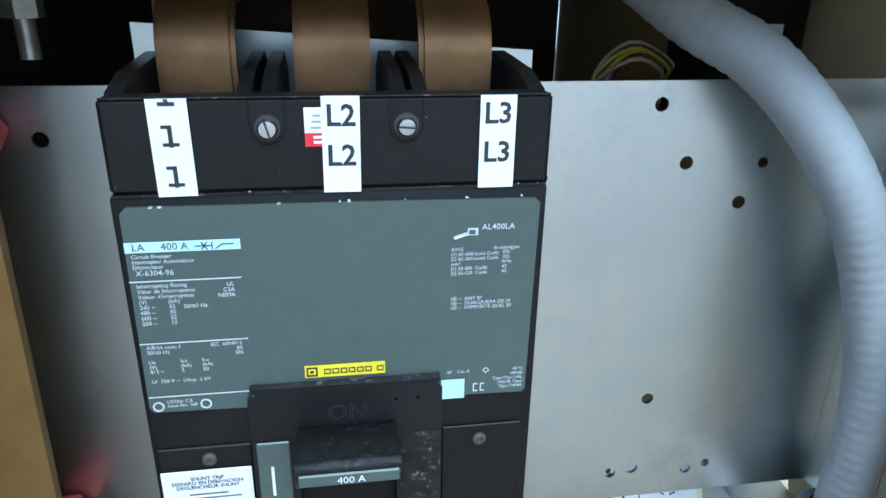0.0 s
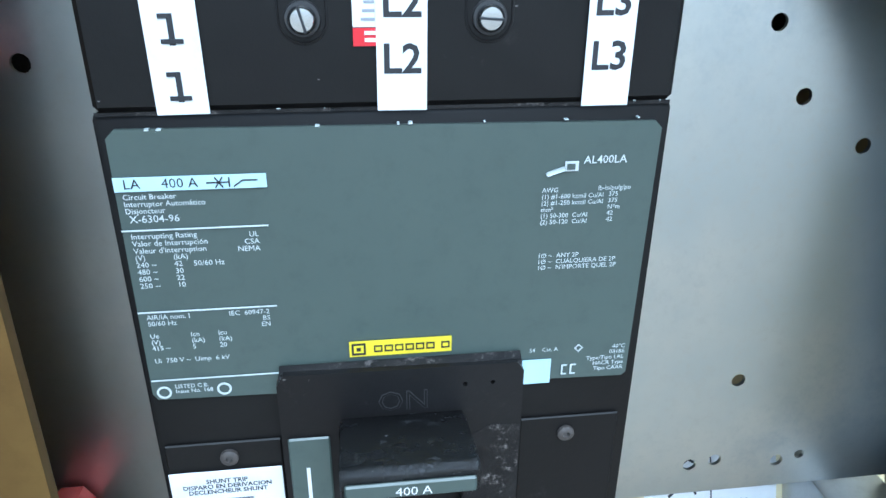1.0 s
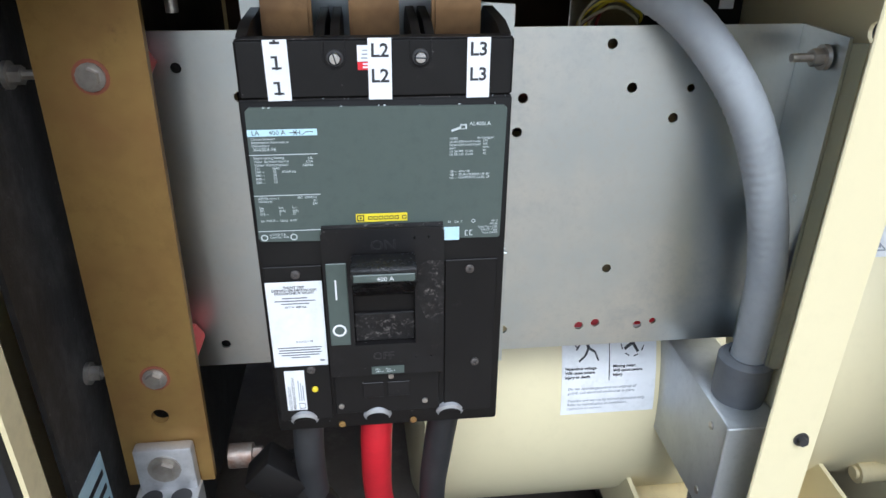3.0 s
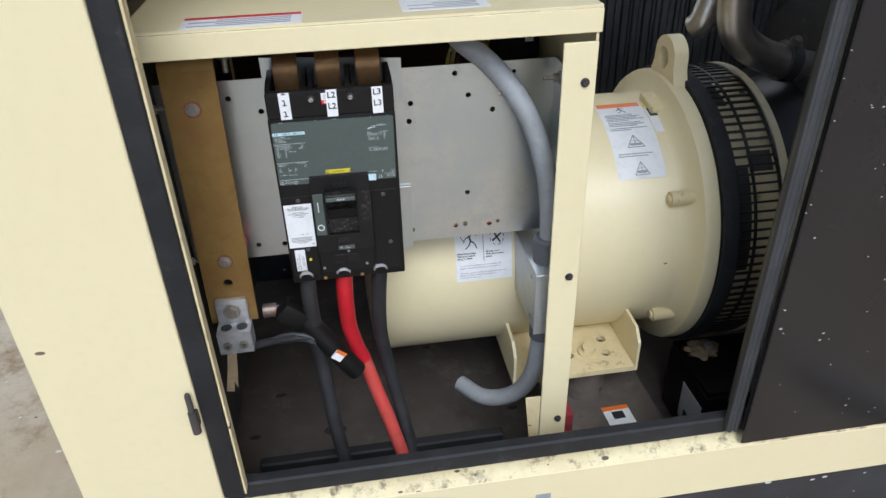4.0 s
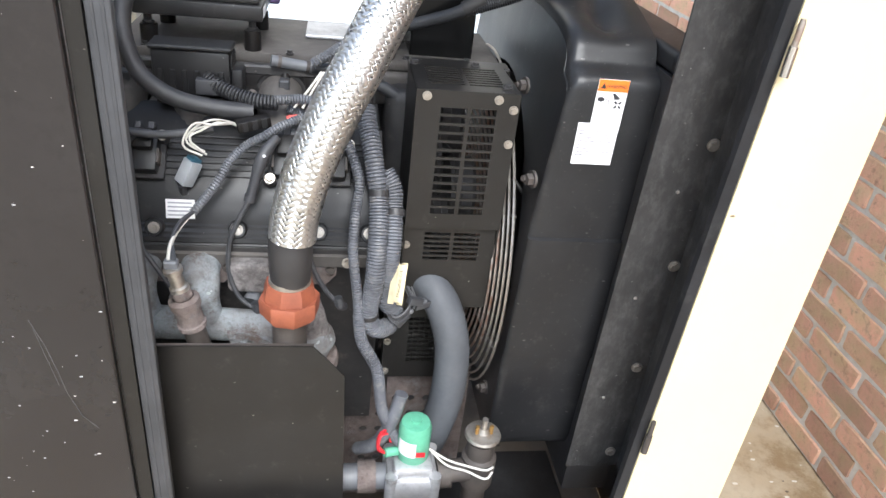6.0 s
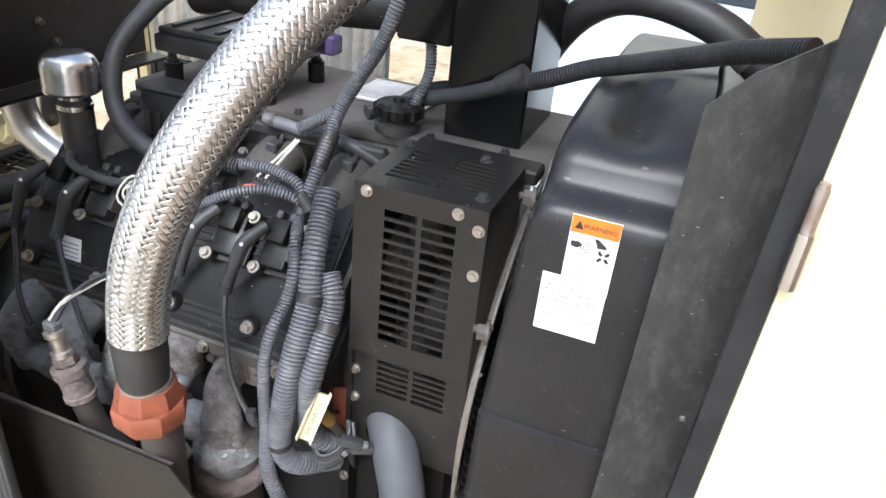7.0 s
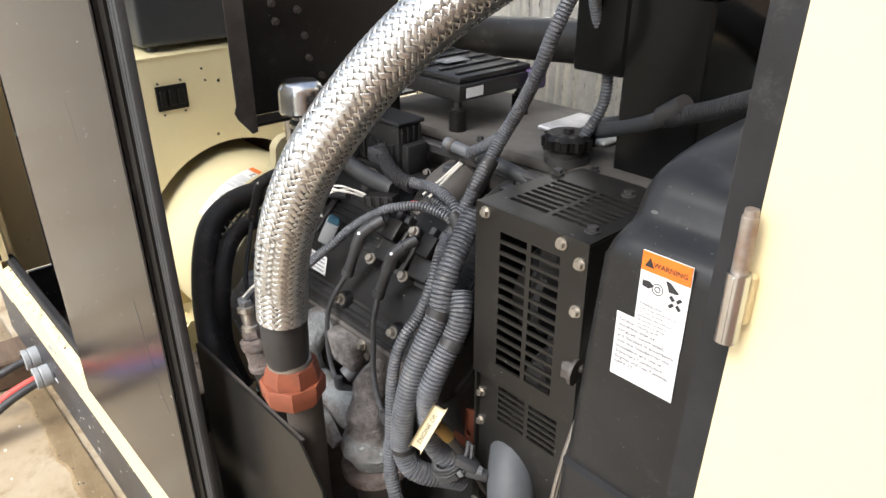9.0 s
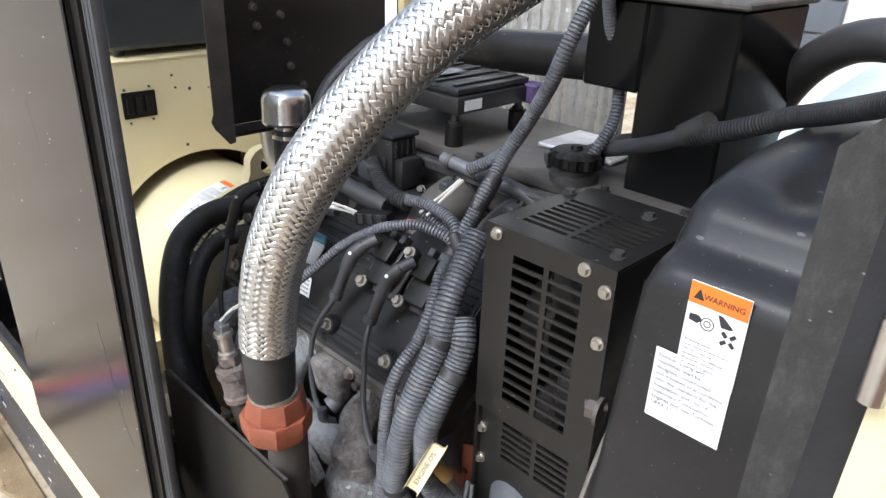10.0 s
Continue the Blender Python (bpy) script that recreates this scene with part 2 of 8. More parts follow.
M_SCUFF = surface("scuffed_black_plastic", (0.009, 0.008, 0.008), (0.013, 0.012, 0.012), 0.42, scale=22, bump=0.2, spec=0.25, dirt=((0.07, 0.064, 0.06), 110, 0.58, 0.90), specks=[((0.16, 0.15, 0.14), 620, 0.2, 0.04)])
M_PLATE = surface("grey_green_nameplate", (0.074, 0.094, 0.083), (0.066, 0.085, 0.076), 0.38, scale=10, bump=0.02, fine=120)
M_WHITE = surface("white_label", (0.80, 0.80, 0.80), (0.76, 0.76, 0.77), 0.45, scale=20, bump=0.01)
M_PRINT = surface("pale_print", (0.62, 0.66, 0.66), (0.56, 0.6, 0.6), 0.5, scale=60, bump=0)
M_INK = surface("black_ink", (0.018, 0.018, 0.022), (0.03, 0.03, 0.034), 0.5, scale=40, bump=0)
M_GREYINK = surface("grey_print", (0.30, 0.31, 0.34), (0.36, 0.37, 0.4), 0.5, scale=40, bump=0)
M_BLUEPALE = surface("pale_blue_label", (0.55, 0.74, 0.82), (0.5, 0.7, 0.78), 0.42, scale=30, bump=0.01)
M_YELLOW = surface("yellow_label", (0.80, 0.66, 0.02), (0.75, 0.6, 0.02), 0.42, scale=40, bump=0.01)
M_RED = surface("red_plastic", (0.62, 0.018, 0.030), (0.55, 0.02, 0.03), 0.42, scale=20, bump=0.04)
M_REDDUST = surface("dusty_red_cable", (0.62, 0.075, 0.060), (0.58, 0.10, 0.08), 0.6, scale=20, bump=0.1)
M_ORANGE = surface("orange_label", (0.80, 0.19, 0.02), (0.75, 0.17, 0.02), 0.42, scale=20, bump=0.01)
M_BLUE = surface("blue_tape", (0.02, 0.13, 0.55), (0.02, 0.09, 0.4), 0.4, scale=20, bump=0.05)
M_CABLE = surface("black_cable", (0.024, 0.024, 0.026), (0.045, 0.045, 0.047), 0.55, scale=18, bump=0.15)
M_CONDUIT = surface("grey_conduit", (0.36, 0.375, 0.39), (0.31, 0.325, 0.34), 0.5, scale=14, bump=0.08, dirt=((0.18, 0.17, 0.16), 30, 0.66, 0.9))
M_COUPLING = surface("dark_grey_coupling", (0.14, 0.145, 0.155), (0.11, 0.115, 0.125), 0.5, scale=20, bump=0.05)
M_ALU = surface("cast_aluminium", (0.60, 0.60, 0.61), (0.46, 0.46, 0.47), 0.48, metal=0.7, scale=30, bump=0.35, fine=150, dirt=((0.16, 0.14, 0.12), 30, 0.55, 0.8))
M_ZINC = surface("zinc_bolt", (0.44, 0.41, 0.37), (0.33, 0.30, 0.26), 0.42, metal=0.8, scale=60, bump=0.1)
M_CHROME = surface("chrome", (0.66, 0.66, 0.66), (0.56, 0.56, 0.57), 0.24, metal=1.0, scale=30, bump=0.02, spread=0.06)
M_BLACK = surface("black_sheet_metal", (0.013, 0.012, 0.011), (0.018, 0.017, 0.016), 0.36, scale=8, bump=0.05, spec=0.35, dirt=((0.06, 0.054, 0.048), 30, 0.54, 0.85), specks=[((0.2, 0.19, 0.17), 190, 0.2, 0.05)])
M_GLOSSBLACK = surface("glossy_black_sheet", (0.006, 0.006, 0.006), (0.008, 0.008, 0.008), 0.16, scale=5, bump=0.01, spread=0.05, spec=0.15, dirt=((0.03, 0.027, 0.024), 20, 0.62, 0.9))
M_ENGINE = surface("dusty_black_engine", (0.028, 0.027, 0.028), (0.046, 0.044, 0.043), 0.50, scale=18, bump=0.25, dirt=((0.15, 0.135, 0.12), 30, 0.52, 0.85), specks=[((0.3, 0.29, 0.27), 160, 0.2, 0.06)])
M_DUST = surface("dusty_intake", (0.088, 0.080, 0.073), (0.058, 0.052, 0.048), 0.75, scale=12, bump=0.3, dirt=((0.16, 0.145, 0.13), 30, 0.5, 0.85))
M_SHROUD = surface("black_shroud_plastic", (0.014, 0.014, 0.015), (0.020, 0.020, 0.021), 0.38, scale=9, bump=0.06, spec=0.35, spread=0.1, dirt=((0.060, 0.057, 0.055), 30, 0.52, 0.86), specks=[((0.13, 0.125, 0.12), 420, 0.22, 0.12), ((0.085, 0.08, 0.078), 150, 0.3, 0.06)])
M_FELT = surface("black_foam_lining", (0.026, 0.025, 0.024), (0.042, 0.040, 0.039), 0.6, scale=14, bump=0.8, spec=0.35, stretch=(1.0, 1.0, 0.55), dirt=((0.085, 0.081, 0.078), 40, 0.42, 0.78), specks=[((0.2, 0.19, 0.18), 240, 0.2, 0.08)])
M_IRON = surface("rusty_cast_iron", (0.22, 0.18, 0.165), (0.13, 0.10, 0.088), 0.78, scale=22, grain=0.6, depth=0.008, bump=0.9, fine=110, dirt=((0.25, 0.25, 0.255), 28, 0.5, 0.8))
M_IRONPALE = surface("heat_bleached_iron", (0.30, 0.325, 0.34), (0.19, 0.175, 0.17), 0.72, scale=22, bump=0.9, depth=0.008, fine=140, grain=0.6, dirt=((0.12, 0.085, 0.07), 20, 0.48, 0.66), specks=[((0.42, 0.45, 0.46), 90, 0.35, 0.12)])
M_RUST = surface("rust_red_fitting", (0.27, 0.078, 0.038), (0.21, 0.062, 0.034), 0.6, scale=30, bump=0.2)
M_PIPE = surface("dark_iron_pipe", (0.055, 0.047, 0.042), (0.085, 0.072, 0.064), 0.6, scale=20, bump=0.2, dirt=((0.16, 0.09, 0.06), 30, 0.62, 0.9))
M_BRAID = surface("braided_steel", (0.71, 0.71, 0.70), (0.60, 0.60, 0.595), 0.37, metal=0.95, scale=40, bump=0.06)
M_BRAIDCORE = surface("hose_core", (0.016, 0.015, 0.014), (0.012, 0.011, 0.010), 0.7, scale=40, bump=0.1)
M_LOOM = surface("corrugated_loom", (0.118, 0.124, 0.140), (0.072, 0.075, 0.085), 0.48, scale=25, bump=0.15, dirt=((0.25, 0.242, 0.235), 60, 0.48, 0.80))
M_WIRE = surface("dark_grey_wire", (0.036, 0.037, 0.041), (0.055, 0.056, 0.06), 0.5, scale=25, bump=0.05)
M_TAPE = surface("black_tape", (0.025, 0.024, 0.025), (0.04, 0.038, 0.038), 0.5, scale=30, bump=0.2)
M_WHITEWIRE = surface("white_wire", (0.6, 0.58, 0.53), (0.5, 0.48, 0.43), 0.5, scale=30, bump=0)
M_RUBBERHOSE = surface("grey_rubber_hose", (0.092, 0.098, 0.108), (0.066, 0.07, 0.077), 0.6, scale=14, bump=0.1, dirt=((0.2, 0.19, 0.18), 24, 0.62, 0.9))
M_GREEN = surface("green_coil_housing", (0.13, 0.40, 0.26), (0.10, 0.34, 0.22), 0.45, scale=30, bump=0.08)
M_IVORY = surface("ivory_tag", (0.68, 0.60, 0.40), (0.62, 0.53, 0.33), 0.5, scale=30, bump=0.05)
M_FOIL = surface("foil_insulation", (0.80, 0.79, 0.76), (0.66, 0.65, 0.62), 0.34, metal=0.9, scale=30, fine=120, bump=0.9)
M_WOOD = surface("weathered_timber", (0.15, 0.10, 0.065), (0.10, 0.068, 0.045), 0.8, scale=6, bump=0.5, stretch=(1, 8, 8))
M_CHIP = surface("pale_tan_rough", (0.42, 0.32, 0.19), (0.33, 0.24, 0.14), 0.8, scale=30, bump=0.6)
M_FLOOR = surface("oily_floor", (0.135, 0.115, 0.098), (0.075, 0.062, 0.052), 0.55, scale=4, bump=0.3, dirt=((0.22, 0.19, 0.165), 14, 0.50, 0.8), specks=[((0.03, 0.026, 0.022), 26, 0.35, 0.2)])
M_COVER = surface("black_engine_plastic", (0.013, 0.013, 0.014), (0.020, 0.0195, 0.020), 0.42, scale=14, bump=0.15, spec=0.4, dirt=((0.085, 0.078, 0.072), 34, 0.56, 0.9), specks=[((0.22, 0.21, 0.2), 190, 0.2, 0.05)])
M_DARKLOOM = surface("black_corrugated_loom", (0.018, 0.018, 0.020), (0.028, 0.028, 0.030), 0.45, scale=25, bump=0.05, dirt=((0.09, 0.086, 0.08), 40, 0.55, 0.9))
M_IRONDUST = surface("dust_caked_iron", (0.27, 0.25, 0.245), (0.13, 0.115, 0.11), 0.85, scale=34, grain=0.45, depth=0.014, bump=0.9, fine=120, dirt=((0.42, 0.40, 0.38), 40, 0.5, 0.75))
M_GROUND = surface("sandy_wet_concrete", (0.50, 0.43, 0.32), (0.37, 0.28, 0.17), 0.62, scale=1.6, fine=45, bump=0.5, spread=0.3, dirt=((0.24, 0.165, 0.085), 5.5, 0.47, 0.68), specks=[((0.62, 0.58, 0.5), 60, 0.3, 0.15), ((0.08, 0.06, 0.045), 35, 0.2, 0.12)])
M_GRIT = surface("damp_brown_grit", (0.36, 0.26, 0.14), (0.27, 0.185, 0.095), 0.4, scale=9, fine=220, bump=1.0, depth=0.006, spread=0.25, grain=0.6, dirt=((0.38, 0.29, 0.17), 60, 0.5, 0.7), specks=[((0.55, 0.48, 0.38), 150, 0.3, 0.12), ((0.06, 0.045, 0.03), 110, 0.3, 0.14)])
M_BRICK = surface("red_brick", (0.68, 0.38, 0.27), (0.56, 0.40, 0.24), 0.9, scale=11, bump=1.0, fine=90, by_object=0.30, depth=0.006, dirt=((0.27, 0.16, 0.11), 36, 0.52, 0.76))
M_MORTAR = surface("pale_mortar", (0.78, 0.75, 0.70), (0.66, 0.62, 0.56), 0.9, scale=20, bump=0.7)
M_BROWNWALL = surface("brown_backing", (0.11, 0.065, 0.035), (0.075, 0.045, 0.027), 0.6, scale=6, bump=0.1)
M_AVR = surface("dark_cabinet_paint", (0.030, 0.034, 0.038), (0.040, 0.044, 0.050), 0.35, scale=6, bump=0.04)
M_PIPEBRIGHT = surface("exhaust_pipe_steel", (0.62, 0.60, 0.58), (0.48, 0.46, 0.45), 0.30, metal=0.95, scale=10, bump=0.08)
M_FARWALL = surface("far_rendered_wall", (0.80, 0.78, 0.72), (0.74, 0.71, 0.64), 0.8, scale=1.5, bump=0.2)
M_FARDARK = surface("far_dark_shutter", (0.09, 0.10, 0.115), (0.07, 0.08, 0.09), 0.6, scale=2, bump=0.1)
M_PVC = surface("clear_braided_hose", (0.70, 0.70, 0.71), (0.60, 0.60, 0.62), 0.3, scale=40, bump=0.1)
# cream darkened in its base colour for shade, with grime over it
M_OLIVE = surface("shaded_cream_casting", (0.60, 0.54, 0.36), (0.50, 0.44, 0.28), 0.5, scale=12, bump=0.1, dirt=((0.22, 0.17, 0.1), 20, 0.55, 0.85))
M_FAINTGREY = surface("faint_grey", (0.060, 0.058, 0.057), (0.038, 0.036, 0.036), 0.5, scale=50, bump=0)
M_HOOD = surface("pale_blue_car_paint", (0.62, 0.70, 0.74), (0.60, 0.68, 0.72), 0.2, scale=3, bump=0)
M_SEALGREY = surface("grey_door_rubber", (0.055, 0.056, 0.060), (0.040, 0.041, 0.044), 0.55, scale=12, bump=0.1, spec=0.4, dirt=((0.10, 0.098, 0.095), 24, 0.6, 0.9))
M_DARKRED = surface("dull_red_cap", (0.30, 0.03, 0.035), (0.2, 0.03, 0.03), 0.55, scale=30, bump=0.1)
M_DARKINK = surface("dark_grey_print", (0.10, 0.10, 0.115), (0.13, 0.13, 0.145), 0.5, scale=40, bump=0)
M_RAILTOP = surface("rusting_rail_edge", (0.74, 0.64, 0.38), (0.66, 0.55, 0.31), 0.5, scale=9, bump=0.3, dirt=((0.10, 0.065, 0.035), 34, 0.50, 0.68), specks=[((0.08, 0.05, 0.03), 90, 0.3, 0.2)])
M_RUSTPIN = surface("rust_streaked_pin", (0.40, 0.36, 0.32), (0.22, 0.11, 0.07), 0.45, metal=0.6, scale=45, bump=0.1)
M_GLASS = surface("dark_car_glass", (0.02, 0.025, 0.03), (0.025, 0.03, 0.035), 0.08, scale=3, bump=0)

# ---- ground and surroundings ----
GZ = -0.055
bm = bmesh.new()
random.seed(3)
g = []
xs = [-40, -12, -4] + [-2.5 + 0.25 * i for i in range(25)] + [5, 12, 40]
ys = [-40, -12, -4] + [-2.0 + 0.25 * i for i in range(29)] + [7, 14, 40]
for y in ys:
    g.append([bm.verts.new((x, y, GZ + 0.006 * noise.noise(Vector((x * 1.3, y * 1.3, 0))) - 0.003)) for x in xs])
for a, b in zip(g[:-1], g[1:]):
    for k in range(len(xs) - 1):
        bm.faces.new((a[k], a[k + 1], b[k + 1], b[k]))
solo("ground", bm, M_GROUND, "damp sandy concrete yard with gravel and brown stains", "ground", kind="structure")

bm = bmesh.new()
g = []
for i in range(76):
    x = -1.1 + i * 0.04
    w = 0.062 + 0.03 * noise.noise(Vector((x * 4, 7, 0))) + 0.028 * noise.noise(Vector((x * 17, 3, 0)))
    row = []
    for k in range(9):
        y = -0.028 - w * k / 8 + (0.004 * noise.noise(Vector((x * 40, k, 2))) if k else 0)
        row.append(bm.verts.new((x, y, GZ + 0.006 * noise.noise(Vector((x * 1.3, y * 1.3, 0))) + (0.0015 + 0.003 * abs(noise.noise(Vector((x * 60, y * 60, 4)))) if k < 8 else -0.004))))
    g.append(row)
for a, b in zip(g[:-1], g[1:]):
    for k in range(8):
        bm.faces.new((a[k], a[k + 1], b[k + 1], b[k]))
solo("damp_grit", bm, M_GRIT, "damp brown grit washed along the skid", "grit", kind="stuff")

wall_east = thing("wall_east", (2.66, 0, GZ), "old red brick wall with pale mortar joints", "wall", kind="structure")
bm = box(bmesh.new(), 2.662, 2.90, -2.5, 4.5, GZ - 0.05, 3.0)
part("mortar", bm, M_MORTAR, wall_east, "pale recessed mortar")

# the far side of the yard, seen through the open back
bm = box(bmesh.new(), -6, 9, 6.0, 6.3, GZ, 4.5)
solo("wall_north", bm, M_FARWALL, "pale rendered wall across the yard", "wall", kind="structure")
far_door = thing("door_1", (-0.6, 5.95, GZ), "dark slatted roller door in the far wall", "door", kind="structure")
for k in range(10):
    part("slat", box(bmesh.new(), -1.6, 0.05, 5.93, 5.99, GZ + 0.32 + k * 0.26, GZ + 0.57 + k * 0.26, 0.01), M_FARDARK, far_door)
# a pale car parked behind the set, nose towards it
car = thing("parked_car", (1.75, 4.3, GZ), "pale blue parked car with its bonnet towards the set", "car")
section = [(-0.80, 0.18), (-0.82, 0.40), (-0.80, 0.60), (-0.74, 0.70), (-0.5, 0.745), (0, 0.76), (0.5, 0.745), (0.74, 0.70), (0.80, 0.60), (0.82, 0.40), (0.80, 0.18)]
bm = bmesh.new()
rows = []
for y, k, lift in ((2.30, 0.80, -0.20), (2.36, 0.92, -0.10), (2.55, 0.98, -0.04), (2.9, 1.0, 0.0), (3.4, 1.0, 0.06), (3.6, 1.0, 0.08), (5.6, 1.0, 0.10), (6.0, 0.97, 0.04), (6.1, 0.86, -0.15)):
    rows.append([bm.verts.new((1.75 + x * k, y - 0.25, GZ + z + (lift if z > 0.5 else 0))) for x, z in section])
for p, q in zip(rows[:-1], rows[1:]):
    for j in range(len(section) - 1):
        bm.faces.new((p[j], p[j + 1], q[j + 1], q[j]))
bm.faces.new(rows[0])
bm.faces.new(rows[-1])
part("body", bm, M_HOOD, car, angle=50)
bm = bmesh.new()
lo = [bm.verts.new((1.75 + x, y, GZ + 0.84)) for x, y in ((-0.72, 3.35), (0.72, 3.35), (0.72, 5.55), (-0.72, 5.55))]
hi = [bm.verts.new((1.75 + x, y, GZ + 1.36)) for x, y in ((-0.56, 3.95), (0.56, 3.95), (0.56, 5.15), (-0.56, 5.15))]
for j in range(4):
    bm.faces.new((lo[j], lo[(j + 1) % 4], hi[(j + 1) % 4], hi[j]))
bm.faces.new(hi)
bm.faces.new(lo[::-1])
part("cabin_glass", bm, M_GLASS, car, angle=20)
part("roof", box(bmesh.new(), 1.19, 2.31, 3.95, 5.15, GZ + 1.362, GZ + 1.40, 0.015, 2), M_HOOD, car)
for x in (0.98, 2.42):
    for y in (2.85, 5.05):
        wheel = part("wheel", lathe(bmesh.new(), [(0.19, -0.09), (0.30, -0.09), (0.315, -0.06), (0.315, 0.06), (0.30, 0.09), (0.19, 0.09)], Matrix.Translation((x, y, GZ + 0.315)) @ pose(0, 0, 0, 0, 90, 0), 36, close=True), M_TAPE, car)
        part("rim", lathe(bmesh.new(), [(0, -0.06), (0.189, -0.07), (0.189, 0.07), (0, 0.06)], Matrix.Translation((x, y, GZ + 0.315)) @ pose(0, 0, 0, 0, 90, 0), 24), M_ALU, wheel)

# ---- enclosure ----
X0, X1, YF, YB, ZT = -0.345, 2.030, -0.030, 0.975, 1.46
YR = -0.014
enclosure = thing("generator_enclosure", (0.83, 0.47, GZ), "cream steel generator enclosure, doors off, roof opened for light, on black skid", "generator enclosure")

# skid beams with round cut-outs
holes_f = [circle(1.615, 0.115, 0.043, 20), circle(-0.01, 0.105, 0.022, 16), circle(0.085, 0.095, 0.022, 16), circle(0.155, 0.125, 0.010, 10), circle(1.02, 0.10, 0.006, 8)]
bm = sheet(bmesh.new(), rect(X0 - 0.015, X1 - 0.005, 0.038, 0.214), holes_f, 0.008, front(YF + 0.010))
part("skid_beam", bm, M_SKID, enclosure, "black skid beam spattered with white paint")
bm = bmesh.new()
box(bm, X0 - 0.015, X1 - 0.005, YF + 0.010, YF + 0.08, 0.034, 0.042)
box(bm, X0 - 0.015, X1 - 0.005, YF + 0.010, YF + 0.08, 0.206, 0.214)
part("skid_flange", bm, M_SKID, enclosure)
bm = box(bmesh.new(), X0 - 0.015, X1 - 0.005, YB - 0.01, YB, 0.034, 0.214)
box(bm, X0 - 0.015, X1 - 0.005, YB - 0.08, YB - 0.011, 0.034, 0.042)
part("skid_beam", bm, M_SKID, enclosure)
for xa in (X0, X1 - 0.03):
    bm = box(bmesh.new(), xa, xa + 0.012, YF + 0.085, YB - 0.085, 0.034, 0.214)
    part("skid_beam", bm, M_SKID, enclosure)
bm = box(bmesh.new(), X0 + 0.02, X1 - 0.04, YF + 0.015, YB - 0.015, 0.044, 0.052)
part("floor_pan", bm, M_FLOOR, enclosure, "oil-stained dark floor pan")

# base rails: a folded cream channel, worn along its top edge
bm = bmesh.new()
box(bm, X0 + 0.165, X1, YF, YF + 0.004, 0.2175, 0.311, 0.0015)
part("base_rail", bm, M_CREAM, enclosure, "cream base rail")
bm = bmesh.new()
prof = [(YF, 0.3112), (YF + 0.003, 0.3155), (YF + 0.018, 0.3235), (YF + 0.040, 0.325), (YF + 0.040, 0.320), (YF + 0.006, 0.310)]
for xa, xb in ((X0 + 0.168, X1 - 0.003),):
    A = [bm.verts.new((xa, y, z)) for y, z in prof]
    B = [bm.verts.new((xb, y, z)) for y, z in prof]
    bm.faces.new(A)
    bm.faces.new(B)
    for k in range(len(prof)):
        j = (k + 1) % len(prof)
        bm.faces.new((A[k], A[j], B[j], B[k]))
part("rail_top", bm, M_RAILTOP, enclosure, "worn and rust-spotted rail top")
bm = box(bmesh.new(), X0 + 0.165, 1.868, YF + 0.0165, YF + 0.036, 0.3255, 0.356, 0.003)
part("seal", bm, M_SEAL, enclosure, "black rubber sill seal")
bm = box(bmesh.new(), X0, X1 - 0.005, YB - 0.004, YB, 0.2175, 0.333, 0.0015)
part("base_rail", bm, M_CREAM, enclosure)

# corner panels, each with a seal along its opening
bm = box(bmesh.new(), X0, -0.174, YF, YF + 0.004, 0.206, ZT, 0.0015)
part("corner_panel", bm, M_CREAM, enclosure, "plain cream corner panel")
bm = box(bmesh.new(), X0, X0 + 0.004, YF + 0.0045, YB - 0.005, 0.2185, ZT)
part("end_panel", bm, M_CREAM, enclosure)
bm = box(bmesh.new(), -0.178, -0.174, YF + 0.0045, YF + 0.04, 0.34, ZT)
part("panel_return", bm, M_CREAM, enclosure)
bm = bmesh.new()
box(bm, -0.1735, -0.147, YF - 0.001, YF + 0.022, 0.352, ZT - 0.03, 0.004, 2)
part("seal", bm, M_SEAL, enclosure, "black rubber door seal")
bm = box(bmesh.new(), -0.1465, -0.144, YF + 0.004, YF + 0.02, 0.352, ZT - 0.03)
part("seal_edge", bm, M_CREAM_OLD, enclosure)
bm = sheet(bmesh.new(), [(1.8615, 0.3255), (X1, 0.3255), (X1, ZT), (1.8830, ZT)], [], 0.004, front(YR + 0.004))
part("corner_panel", bm, M_CREAM, enclosure, "cream corner panel with hinge halves")
for ya, yb, za, zb in ((YF + 0.0045, YB - 0.005, 0.218, 0.3245), (YR + 0.0045, YF + 0.12, 0.345, ZT), (YB - 0.12, YB - 0.005, 0.345, ZT)):
    part("end_panel", box(bmesh.new(), X1 - 0.004, X1, ya, yb, za, zb), M_CREAM, enclosure)
bm = sheet(bmesh.new(), [(1.846, 0.352), (1.8613, 0.352), (1.8822, ZT - 0.03), (1.867, ZT - 0.03)], [], 0.011, front(YR + 0.013))
part("seal", bm, M_SEAL, enclosure)
# unseen roof, left open over the engine bay to let sky light in
for xa, xb in ((X0, 0.53), (1.84, X1)):
    part("roof", box(bmesh.new(), xa, xb, YF, YB, ZT + 0.001, ZT + 0.03, 0.01, 2), M_CREAM, enclosure)
bm = box(bmesh.new(), -0.172, 1.866, YF, YF + 0.004, ZT - 0.07, ZT - 0.0005, 0.001)
part("header_rail", bm, M_CREAM, enclosure)
bm = box(bmesh.new(), X0, X1, YB - 0.004, YB, ZT - 0.07, ZT - 0.0005, 0.001)
part("header_rail", bm, M_CREAM, enclosure)
